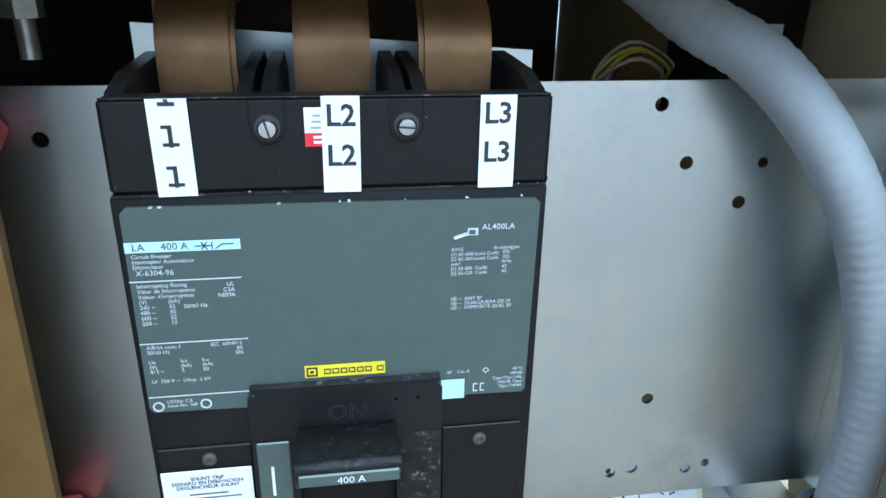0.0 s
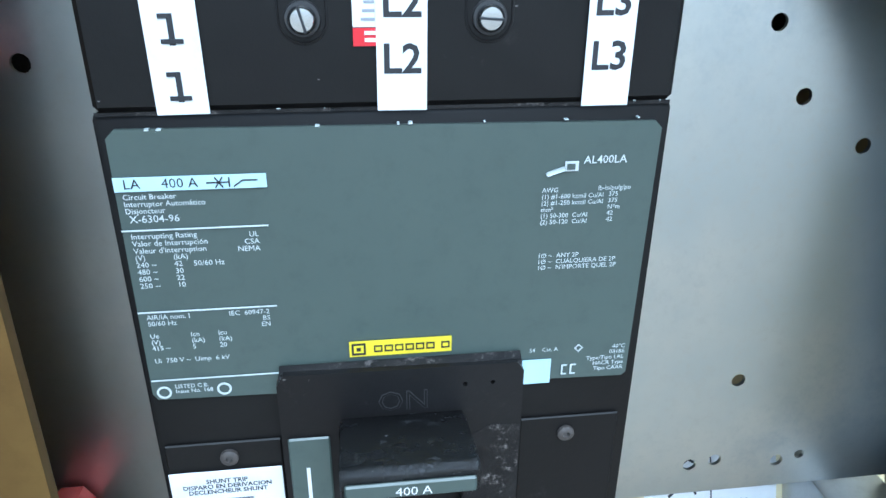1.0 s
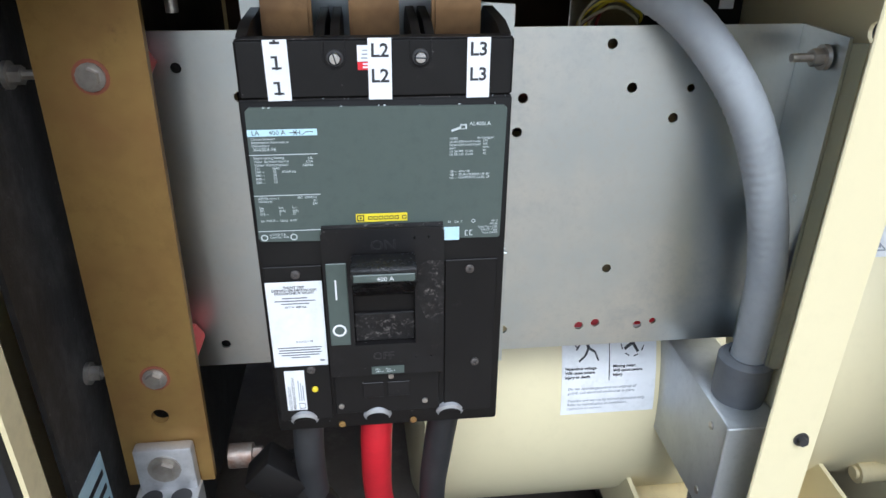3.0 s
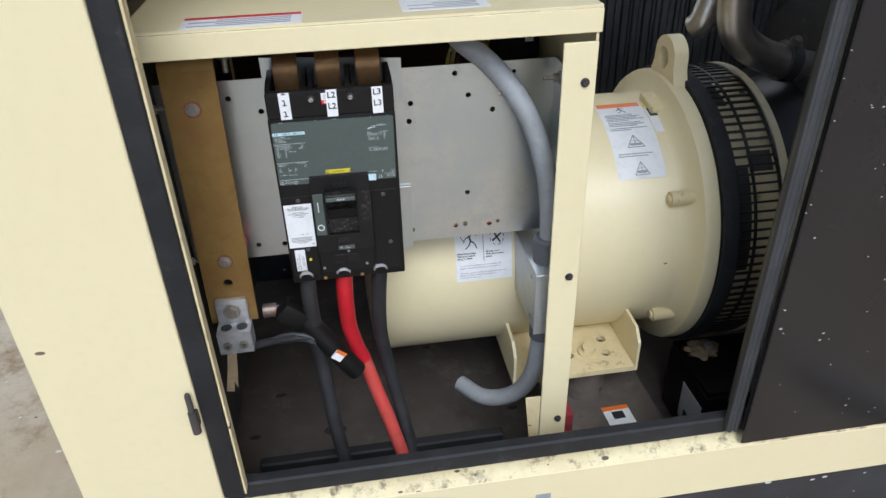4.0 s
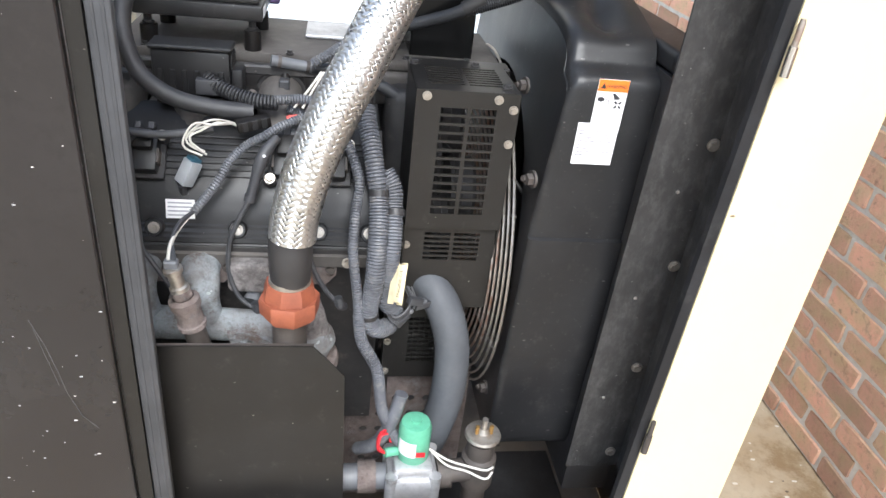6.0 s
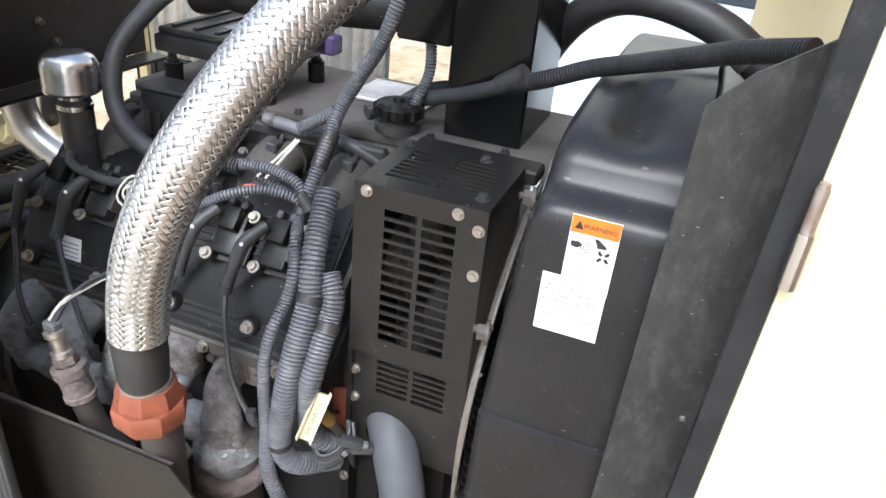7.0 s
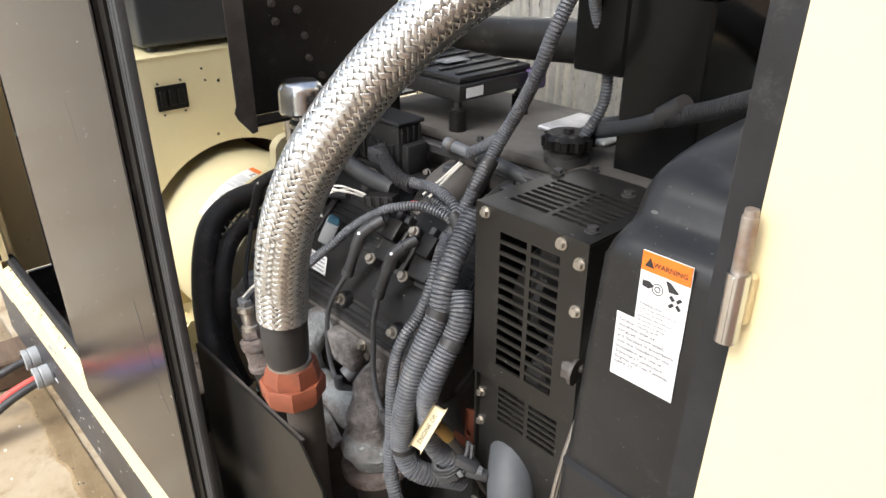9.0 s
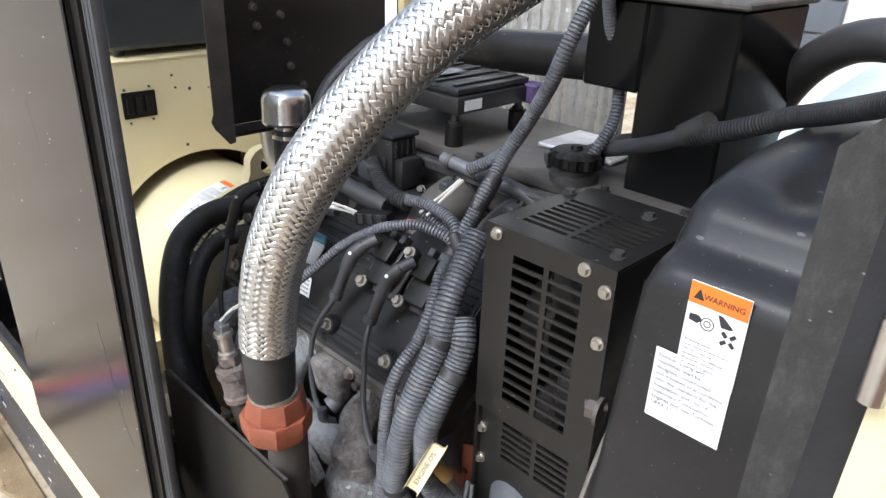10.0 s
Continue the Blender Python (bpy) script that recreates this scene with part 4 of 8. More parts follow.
bm = bmesh.new()
ends = [[bm.verts.new((x, y, z)) for y, z in ((BYF - 0.0046, 0.7530), (BYF - 0.0012, 0.7553), (BYF - 0.0006, 0.7555), (BYF - 0.0006, 0.7541), (BYF - 0.0040, 0.7541))] for x in (-0.0116, 0.0604)]
bm.faces.new(ends[0])
bm.faces.new(ends[1])
for k in range(5):
    bm.faces.new((ends[0][k], ends[0][(k + 1) % 5], ends[1][(k + 1) % 5], ends[1][k]))
part("worn_bevel", bm, M_WORN, breaker, "dusty sloping top of the handle surround")
part("setting_strip", box(bmesh.new(), 0.0140, 0.0352, BYF - 0.0054, BYF - 0.0049, 0.6492, 0.6550), M_PLATE, breaker)
writing("setting_print", "Min       Max\n2000 A   4000 A", 0.0165, 0.6526, 0.0019, M_PRINT, breaker, BYF - 0.0056)
bm = bmesh.new()
box(bm, -0.0115, 0.0590, BYF - 0.0004, BYF + 0.0011, 0.6135, 0.6470, 0.0008)
part("trip_unit", bm, M_BAKELITE, breaker)
for xa, xb in ((0.0075, 0.0215), (0.0240, 0.0390)):
    part("dial_window", box(bmesh.new(), xa, xb, BYF - 0.0012, BYF - 0.0005, 0.6270, 0.6390, 0.0003), M_SCUFF, breaker)
for x, z in ((0.0265, 0.6435), (0.0490, 0.6215), (-0.0075, 0.6205)):
    part("trip_screw", lathe(bmesh.new(), [(0.0019, 0), (0.0019, 0.001), (0, 0.0014)], axis((x, BYF - 0.0004, z), (x, -1, z)), 12), M_ZINC, breaker)
part("test_button", lathe(bmesh.new(), [(0.0021, 0), (0.0021, 0.001), (0.0015, 0.0018), (0, 0.0018)], axis((-0.0240, BYF, 0.6360), (-0.0240, -1, 0.6360)), 14), M_YELLOW, breaker, "small yellow test button")
# lower terminals: three round mouths with bright lugs, brass screws between
for x in (-0.0330, 0.0165, 0.0665):
    bm = lathe(bmesh.new(), [(0.0135, 0), (0.0135, 0.004), (0.0105, 0.004), (0.0105, -0.012), (0, -0.012)], axis((x, BYF + 0.018, 0.6065), (x, BYF + 0.018, 0.0)), 22)
    part("terminal_mouth", bm, M_BAKELITE, breaker)
    bm = lathe(bmesh.new(), [(0.0100, -0.004), (0.0100, 0.0015), (0.0078, 0.0030), (0.0078, -0.004)], axis((x, BYF + 0.0035, 0.6085), (x, BYF - 0.8, 0.25)), 22)
    part("terminal_lug", bm, M_ALU, breaker, "bright lug rim")
for x in (-0.008, 0.041):
    part("brass_screw", lathe(bmesh.new(), [(0.0024, 0), (0.0024, 0.001), (0, 0.0016)], axis((x, BYF + 0.001, 0.604), (x, -1, 0.604)), 12), M_BAR, breaker)

# print on the nameplate
bm = box(bmesh.new(), -0.0478, -0.0098, NY - 0.0003, NY - 0.0001, 0.8108, 0.8146)
part("rating_band", bm, M_BLUEPALE, breaker, "pale blue rating band")
writing("rating", "LA     400 A", -0.0455, 0.8116, 0.0037, M_INK, breaker, NY - 0.0005)
bm = bmesh.new()
for u, v, l, a in ((-0.0222, 0.8126, 0.0055, 0), (-0.0218, 0.8126, 0.0034, 55), (-0.0218, 0.8126, 0.0034, -55), (-0.0192, 0.8126, 0.0026, 90), (-0.0170, 0.8122, 0.0028, 35), (-0.0140, 0.8130, 0.004, 0)):
    box(bm, -l / 2, l / 2, -0.0001, 0.0001, -0.00018, 0.00018, 0, 1, Matrix.Translation((u, NY - 0.0005, v)) @ pose(0, 0, 0, 0, -a, 0))
part("breaker_symbol", bm, M_INK, breaker)
PN = dict(material=M_PRINT, parent=breaker, y=NY - 0.0002, bold=0.00001)
writing("print", "Circuit Breaker\nInterruptor Automático\nDisjoncteur", -0.0462, 0.8086, 0.0021, gap=0.92, **PN)
writing("print", "X-6304-96", -0.0455, 0.8022, 0.0029, **PN)
writing("print", "Interrupting Rating\nValor de Interrupción\nValeur d'interruption", -0.0460, 0.7976, 0.0022, gap=0.95, **PN)
writing("print", "UL\nCSA\nNEMA", -0.0132, 0.7970, 0.0022, gap=0.95, align="RIGHT", **PN)
writing("print", "(V)\n240 ~\n480 ~\n600 ~\n250 --", -0.0460, 0.7914, 0.0022, gap=0.95, **PN)
writing("print", "(kA)\n42\n30\n22\n10", -0.0362, 0.7914, 0.0022, gap=0.95, **PN)
writing("print", "50/60 Hz", -0.0312, 0.7892, 0.0022, **PN)
writing("print", "AIR/IA nom. I\n50/60 Hz", -0.0460, 0.7732, 0.0021, gap=0.95, **PN)
writing("print", "IEC  60947-2\nBS\nEN", -0.0126, 0.7732, 0.0021, gap=0.95, align="RIGHT", **PN)
writing("print", "Ue\n(V)\n415 ~", -0.0460, 0.7672, 0.0021, gap=0.95, **PN)
writing("print", "Icn\n(kA)\n5", -0.0350, 0.7672, 0.0021, gap=0.95, **PN)
writing("print", "Icu\n(kA)\n20", -0.0275, 0.7672, 0.0021, gap=0.95, **PN)
writing("print", "Ui  750 V ~  Uimp  6 kV", -0.0460, 0.7590, 0.0021, **PN)
writing("print", "LISTED C.B.\nIssue No. 168", -0.0418, 0.7500, 0.0019, gap=0.9, **PN)
for z in (0.8000, 0.7755, 0.7530):
    part("rule", box(bmesh.new(), -0.0480, -0.0105, NY - 0.0003, NY - 0.0001, z - 0.0002, z + 0.0002), M_PRINT, breaker)
for x in (-0.0450, -0.0280):
    part("approval_mark", lathe(bmesh.new(), [(0.0021, 0), (0.0021, 0.0002), (0.0015, 0.0002), (0.0015, 0)], axis((x, NY - 0.0001, 0.7488), (x, -1, 0.7488)), 18, close=True), M_PRINT, breaker)
writing("print", "AL400LA", 0.0752, 0.8142, 0.0032, **PN)
bm = bmesh.new()
box(bm, 0.0700, 0.0738, NY - 0.0003, NY - 0.0001, 0.8122, 0.8150, 0, 1)
box(bm, -0.0028, 0.0028, -0.0002, 0, -0.0006, 0.0006, 0.0004, 1, Matrix.Translation((0.0676, NY - 0.0001, 0.8122)) @ pose(0, 0, 0, 0, -18, 0))
part("lug_picture", bm, M_PRINT, breaker)
part("lug_picture", box(bmesh.new(), 0.0705, 0.0728, NY - 0.0006, NY - 0.0004, 0.8127, 0.8144), M_PLATE, breaker)
writing("print", "AWG\n(1) #1-600 kcmil Cu/Al\n(2) #1-250 kcmil Cu/Al\nmm²\n(1) 50-300  Cu/Al\n(2) 50-120  Cu/Al", 0.0640, 0.8062, 0.0019, gap=1.0, **PN)
writing("print", "lb-in/pulg/po", 0.0800, 0.8064, 0.0019, gap=1.0, **PN)
writing("print", "375\n375\nN*m\n42\n42", 0.0832, 0.8045, 0.0019, gap=1.0, **PN)
writing("print", "1Ø ~  ANY 2P\n1Ø ~  CUALQUIERA DE 2P\n1Ø ~  N'IMPORTE QUEL 2P", 0.0640, 0.7862, 0.0020, gap=0.95, **PN)
writing("print", "S4    Cat. A", 0.0635, 0.7543, 0.0019, **PN)
writing("print", "40°C\n08186\nType/Tipo LAL\nHACR Type\nTipo CAAR", 0.0940, 0.7540, 0.0020, gap=0.98, align="RIGHT", **PN)
part("blank_patch", box(bmesh.new(), 0.0612, 0.0705, NY - 0.0004, NY - 0.0001, 0.7428, 0.7515), M_BLUEPALE, breaker, "pale blue blank patch")
bm = bmesh.new()
for x in (0.0740, 0.0768):
    box(bm, x, x + 0.0005, NY - 0.0003, NY - 0.0001, 0.7458, 0.7486)
    box(bm, x, x + 0.0018, NY - 0.0003, NY - 0.0001, 0.7486, 0.7490)
    box(bm, x, x + 0.0018, NY - 0.0003, NY - 0.0001, 0.7454, 0.7458)
part("approval_mark", bm, M_PRINT, breaker)
part("approval_mark", lathe(bmesh.new(), [(0.0014, 0), (0.0014, 0.0002), (0.001, 0.0002), (0.001, 0)], axis((0.0790, NY - 0.0001, 0.7548), (0.0790, -1, 0.7548)), 4, close=True), M_PRINT, breaker)
# maker's plate: yellow, as plain shapes
ylw = part("maker_plate", box(bmesh.new(), 0.0090, 0.0393, NY - 0.0005, NY - 0.0001, 0.7570, 0.7621), M_YELLOW, breaker, "small yellow maker's plate")
bm = sheet(bmesh.new(), rect(0.0097, 0.0138, 0.7576, 0.7615), [rect(0.0103, 0.0132, 0.7582, 0.7609)], 0.0002, front(NY - 0.0005))
part("mark", bm, M_INK, ylw)
part("mark", box(bmesh.new(), 0.0111, 0.0124, NY - 0.0008, NY - 0.0006, 0.7590, 0.7601), M_INK, ylw)
for x in (0.0162, 0.0193, 0.0224, 0.0255, 0.0286, 0.0317, 0.0362):
    part("mark", sheet(bmesh.new(), rect(x, x + 0.0025, 0.7584, 0.7606), [rect(x + 0.0004, x + 0.0021, 0.7588, 0.7602)], 0.0002, front(NY - 0.0006)), M_INK, ylw)

# strips with phase letters, hanging askew on the terminal cover
TY = BYF + 0.0006


def phase_strip(x, z0, z1, lines, bases, lean, label):
    st = thing("phase_label", (x, TY, z0), label, "label", group="phase labels")
    mm = Matrix.Translation((x, TY, z1)) @ pose(0, 0, 0, 0, lean, 0)
    part("tape", box(bmesh.new(), -0.0063, 0.0063, -0.0004, 0.0, -(z1 - z0), 0, 0, 1, mm), M_WHITE, st)
    if "1" in lines:
        part("letters", box(bmesh.new(), -0.0026, 0.0026, -0.0007, -0.0005, -0.0022, -0.0010, 0, 1, mm), M_INK, st, "foot of a figure cut off by the tape's end")
        part("letters", box(bmesh.new(), -0.0007, 0.0007, -0.0007, -0.0005, -0.0009, -0.0001, 0, 1, mm), M_INK, st)
    for s, zb in zip(lines, bases):
        mt = mm @ Matrix.Translation((0, -0.0005, zb - z1)) @ pose(0, 0, 0, 90, 0, 0)
        writing("letters", s, 0, 0, 0.0101, M_INK, st, align="CENTER", m=mt, bold=0.00022)
        if s == "1":
            mb = mm @ Matrix.Translation((0, -0.0005, zb - z1))
            part("letters", box(bmesh.new(), -0.0026, 0.0026, -0.0002, 0, 0.0002, 0.0013, 0, 1, mb), M_INK, st)
            part("letters", box(bmesh.new(), -0.0026, -0.0002, -0.0002, 0, 0.0060, 0.0071, 0, 1, mb), M_INK, st)


phase_strip(-0.0284, 0.8302, 0.8625, ("1", "1"), (0.8470, 0.8335), -0.5, "white tape strip with black phase number one")
phase_strip(0.0262, 0.8300, 0.8628, ("L2", "L2"), (0.8530, 0.8395), 0.5, "white tape strip lettered L2 on black plastic")
phase_strip(0.0795, 0.8300, 0.8625, ("L3", "L3"), (0.8530, 0.8395), 0.0, "white tape strip lettered L3 on black plastic")
dg = thing("danger_sticker", (0.0175, TY, 0.846), "small white and red danger sticker half under a tape strip", "sticker")
part("paper", box(bmesh.new(), 0.0142, 0.0205, TY + 0.0001, TY + 0.0004, 0.8505, 0.8590), M_WHITE, dg)
part("band", box(bmesh.new(), 0.0142, 0.0205, TY + 0.0001, TY + 0.0004, 0.8460, 0.8503), M_RED, dg)
for k, (z, w) in enumerate(((0.8560, 0.0026), (0.8540, 0.0030), (0.8520, 0.0034))):
    part("print_line", box(bmesh.new(), 0.0196 - w, 0.0196, TY - 0.0001, TY + 0.00005, z, z + 0.0007), M_GREYINK, dg)
for z in (0.8487, 0.8470):
    part("print_line", box(bmesh.new(), 0.0170, 0.0200, TY - 0.0001, TY + 0.00005, z, z + 0.0009), M_WHITE, dg)

# white paper labels low on the case
lb = thing("accessory_label", (-0.031, BYF, 0.655), "white printed shunt trip label on the black breaker", "label")
part("paper", box(bmesh.new(), -0.0485, -0.0140, BYF - 0.0008, BYF - 0.0004, 0.6555, 0.7185, 0.0002), M_WHITE, lb)
writing("print", "SHUNT TRIP\nDISPARO EN DERIVACION\nDECLENCHEUR SHUNT", -0.0312, 0.7140, 0.0023, M_INK, lb, BYF - 0.001, align="CENTER", gap=0.9, bold=0.00006)
writing("print", "12 V ⎓  800 mA", -0.0312, 0.7000, 0.0020, M_INK, lb, BYF - 0.001, align="CENTER", bold=0.00006)
writing("print", "X-6304-1 M", -0.0280, 0.6740, 0.0022, M_INK, lb, BYF - 0.001, align="CENTER")
for z, w in ((0.7068, 0.0075), (0.7048, 0.0125), (0.7028, 0.0085), (0.6700, 0.0138), (0.6681, 0.0130), (0.6662, 0.0136), (0.6643, 0.0120), (0.6624, 0.0060)):
    part("print_line", box(bmesh.new(), -0.0312 - w, -0.0312 + w, BYF - 0.0011, BYF - 0.0009, z, z + 0.0006), M_DARKINK, lb)
part("print_line", box(bmesh.new(), -0.0190, -0.0160, BYF - 0.0011, BYF - 0.0009, 0.6592, 0.6602), M_DARKINK, lb)
lb = thing("accessory_label", (-0.0365, BYF, 0.62), "narrow white label printed sideways beside a yellow button", "label")
part("paper", box(bmesh.new(), -0.0432, -0.0302, BYF - 0.0008, BYF - 0.0004, 0.6195, 0.6520, 0.0002), M_WHITE, lb)
writing("print", "LISTED CIRCUIT\nBREAKER ACCESSORY", -0.0398, 0.6205, 0.0027, M_INK, lb, BYF - 0.0011, spin=-90, gap=0.95)
part("frame_line", sheet(bmesh.new(), rect(-0.0352, -0.0312, 0.6210, 0.6255), [rect(-0.0349, -0.0315, 0.6213, 0.6252)], 0.0002, front(BYF - 0.0009)), M_INK, lb)
for x, z0, z1 in ((-0.0350, 0.6275, 0.6440), (-0.0336, 0.6275, 0.6420), (-0.0322, 0.6275, 0.6400)):
    part("print_line", box(bmesh.new(), x, x + 0.0006, BYF - 0.0011, BYF - 0.0009, z0, z1), M_GREYINK, lb)

# galvanised tabs of the breaker's back bracket
bm = bmesh.new()
sheet(bm, [(-0.060, 0.776), (-0.060, 0.8775), (0.118, 0.8655), (0.118, 0.770)], [], 0.003, front(0.2005))
box(bm, -0.062, 0.1215, 0.1985, 0.2010, 0.578, 0.680)
solo("breaker_bracket", bm, M_GALV, "galvanised steel bracket holding the breaker on the plate", "bracket")

# bus straps rising from the three terminals and bending back
for x0 in (-0.0412, 0.0098, 0.0585):
    bm = bmesh.new()
    bend = [(math.sin(a), math.cos(a)) for a in [math.pi / 2 * k / 7 for k in range(8)]]
    prof = [(0.150, 0.842)] + [(0.174 - 0.024 * c, 0.869 + 0.024 * q) for q, c in bend] + [(0.30, 0.8935), (0.30, 0.8865)] + [(0.174 - 0.017 * c, 0.869 + 0.017 * q) for q, c in bend[::-1]] + [(0.157, 0.842)]
    A = [bm.verts.new((x0, y, z)) for y, z in prof]
    B = [bm.verts.new((x0 + 0.0295, y, z)) for y, z in prof]
    bm.faces.new(A)
    bm.faces.new(B)
    for k in range(len(prof)):
        j = (k + 1) % len(prof)
        bm.faces.new((A[k], A[j], B[j], B[k]))
    bmesh.ops.recalc_face_normals(bm, faces=bm.faces)
    bmesh.ops.bevel(bm, geom=[e for e in bm.edges if abs(e.verts[0].co.x - e.verts[1].co.x) < 1e-6], offset=0.0022, segments=2, affect="EDGES")
    solo("bus_strap", bm, M_STRAP, "browned copper strap bending back from a breaker terminal", "bus strap", group="bus straps", angle=50)

# ---- neutral bar with its lug ----
bar = thing("neutral_bus_bar", (-0.14, 0.15, 0.51), "flat brass-coloured copper bus bar, hung upright", "bus bar")
bm = sheet(bmesh.new(), [(-0.1805, 0.512), (-0.1735, 0.8790), (-0.1085, 0.8790), (-0.1150, 0.512)], [circle(-0.1465, 0.5785, 0.0065, 14)], 0.006, front(0.158))
part("bar", bm, M_BAR, bar)
bm = bmesh.new()
prof = [(0.152, 0.8792), (0.153, 0.888), (0.160, 0.896), (0.172, 0.899), (0.30, 0.899), (0.30, 0.893), (0.174, 0.893), (0.163, 0.890), (0.158, 0.884), (0.158, 0.8792)]
A = [bm.verts.new((-0.1735, y, z)) for y, z in prof]
B = [bm.verts.new((-0.1085, y, z)) for y, z in prof]
bm.faces.new(A)
bm.faces.new(B)
for k in range(len(prof)):
    j = (k + 1) % len(prof)
    bm.faces.new((A[k], A[j], B[j], B[k]))
part("top_bend", bm, M_BAR, bar)
for x, z in ((-0.1425, 0.8330), (-0.1440, 0.6140)):
    b = part("bolt", bolt(bmesh.new(), (x, 0.1518, z), (0, -1, 0), 0.0060, 0.006), M_ZINC, bar, "zinc bolt with red paint round it")
    part("paint_mark", lathe(bmesh.new(), [(0.0108, 0), (0.0108, 0.0002), (0, 0.0002)], axis((x, 0.1517, z), (x, -1, z)), 18), M_RUST, b)
for z in (0.620, 0.832):
    so = thing("standoff_insulator", (-0.1275, 0.17, z), "red moulded stand-off insulator between bar and plate", "insulator", "stand-off insulators")
    part("body", lathe(bmesh.new(), [(0, 0.0), (0.0098, 0.0), (0.0118, 0.005), (0.0118, 0.034), (0.0098, 0.040), (0, 0.040)], axis((-0.1275, 0.1605, z), (-0.1275, 1, z)), 6), M_REDDUST, so)
lug = thing("cable_lug", (-0.147, 0.135, 0.482), "grey cast aluminium double cable lug, empty", "cable lug")
bm = bmesh.new()
box(bm, -0.1690, -0.1250, 0.140, 0.1515, 0.508, 0.556, 0.003, 2)
part("tang", bm, M_ALU, lug)
bm = bmesh.new()
sheet(bm, rect(-0.1705, -0.1235, 0.480, 0.516), [circle(-0.1580, 0.494, 0.0068, 14), circle(-0.1360, 0.494, 0.0068, 14)], 0.030, front(0.148))
part("barrel", bm, M_ALU, lug)
for x in (-0.1580, -0.1360):
    bm = lathe(bmesh.new(), [(0.0064, 0.0), (0.0064, 0.004), (0.0036, 0.004), (0.0036, -0.004), (0, -0.004)], axis((x, 0.120, 0.494), (x, -1, 0.494)), 18)
    part("set_screw", bm, M_ZINC, lug)
    part("cable_hole", lathe(bmesh.new(), [(0.0078, 0.0), (0.0078, 0.0006), (0, 0.0006)], axis((x, 0.132, 0.5161), (x, 0.132, 2)), 18), M_TAPE, lug)
part("bolt", bolt(bmesh.new(), (-0.1470, 0.140, 0.538), (0, -1, 0), 0.0085, 0.006), M_ZINC, lug)

# ---- cables ----
def cable(name, pts, r, mat, label, group="", cat="cable"):
    return solo(name, tube(bmesh.new(), pts, r, 12, 0.012), mat, label, cat, group)


cable("power_cable", [(-0.033, 0.122, 0.604), (-0.036, 0.130, 0.55), (-0.036, 0.150, 0.47), (-0.032, 0.155, 0.38), (-0.026, 0.145, 0.28), (-0.010, 0.115, 0.17), (0.0, 0.04, 0.11), (-0.01, -0.02, 0.105), (-0.012, -0.06, 0.104)], 0.0112, M_CABLE, "thick black power cable hanging from the breaker", "power cables")
cable("power_cable", [(0.0665, 0.122, 0.604), (0.062, 0.135, 0.55), (0.060, 0.170, 0.46), (0.066, 0.190, 0.38), (0.085, 0.180, 0.26), (0.10, 0.140, 0.16), (0.095, 0.05, 0.10), (0.088, -0.02, 0.097), (0.092, -0.06, 0.096)], 0.0112, M_CABLE, "thick black power cable hanging from the breaker", "power cables")
red = thing("power_cable", (0.03, 0.15, 0.1), "thick red power cable, paler and dusty below", "cable", "power cables")
part("upper_jacket", tube(bmesh.new(), [(0.0165, 0.122, 0.604), (0.014, 0.132, 0.55), (0.014, 0.155, 0.48), (0.022, 0.170, 0.425), (0.030, 0.176, 0.395)], 0.0118, 14, 0.01), M_RED, red)
part("lower_jacket", tube(bmesh.new(), [(0.030, 0.176, 0.396), (0.045, 0.174, 0.33), (0.066, 0.160, 0.25), (0.085, 0.130, 0.17), (0.09, 0.06, 0.11), (0.084, -0.02, 0.094), (0.078, -0.06, 0.092)], 0.0114, 14, 0.01), M_REDDUST, red)

ct = thing("taped_lead", (-0.03, 0.15, 0.43), "black taped lead with a white and red tag", "lead")
part("lead", tube(bmesh.new(), [(-0.062, 0.150, 0.525), (-0.04, 0.145, 0.495), (-0.012, 0.140, 0.450), (0.018, 0.142, 0.400)], 0.0155, 12, 0.008), M_BAKELITE, ct)
part("plug", box(bmesh.new(), -0.020, 0.020, -0.014, 0.014, -0.016, 0.016, 0.004, 2, Matrix.Translation((-0.064, 0.142, 0.522)) @ pose(0, 0, 0, 0, 42, 0)), M_BAKELITE, ct)
part("pigtail", tube(bmesh.new(), [(-0.13, 0.155, 0.462), (-0.10, 0.150, 0.470), (-0.07, 0.140, 0.480), (-0.045, 0.138, 0.480), (-0.03, 0.140, 0.462)], 0.0065, 8, 0.006), M_TAPE, ct)
for k in range(3):
    part("wire", tube(bmesh.new(), [(-0.12, 0.158 + k * 0.004, 0.458), (-0.085, 0.145, 0.482 - k * 0.006), (-0.055, 0.133 + k * 0.003, 0.488 - k * 0.007), (-0.025, 0.132, 0.470 - k * 0.004)], 0.003, 6, 0.006), M_WIRE, ct)
part("tag", box(bmesh.new(), -0.014, 0.002, 0.1205, 0.1230, 0.442, 0.458, 0, 1, Matrix.Translation((-0.006, 0.12, 0.45)) @ pose(0, 0, 0, 0, 40, 0) @ Matrix.Translation((0.006, -0.12, -0.45))), M_WHITE, ct, "white tag")
part("tag_end", box(bmesh.new(), -0.014, 0.002, 0.1195, 0.1202, 0.455, 0.461, 0, 1, Matrix.Translation((-0.006, 0.12, 0.45)) @ pose(0, 0, 0, 0, 40, 0) @ Matrix.Translation((0.006, -0.12, -0.45))), M_ORANGE, ct)

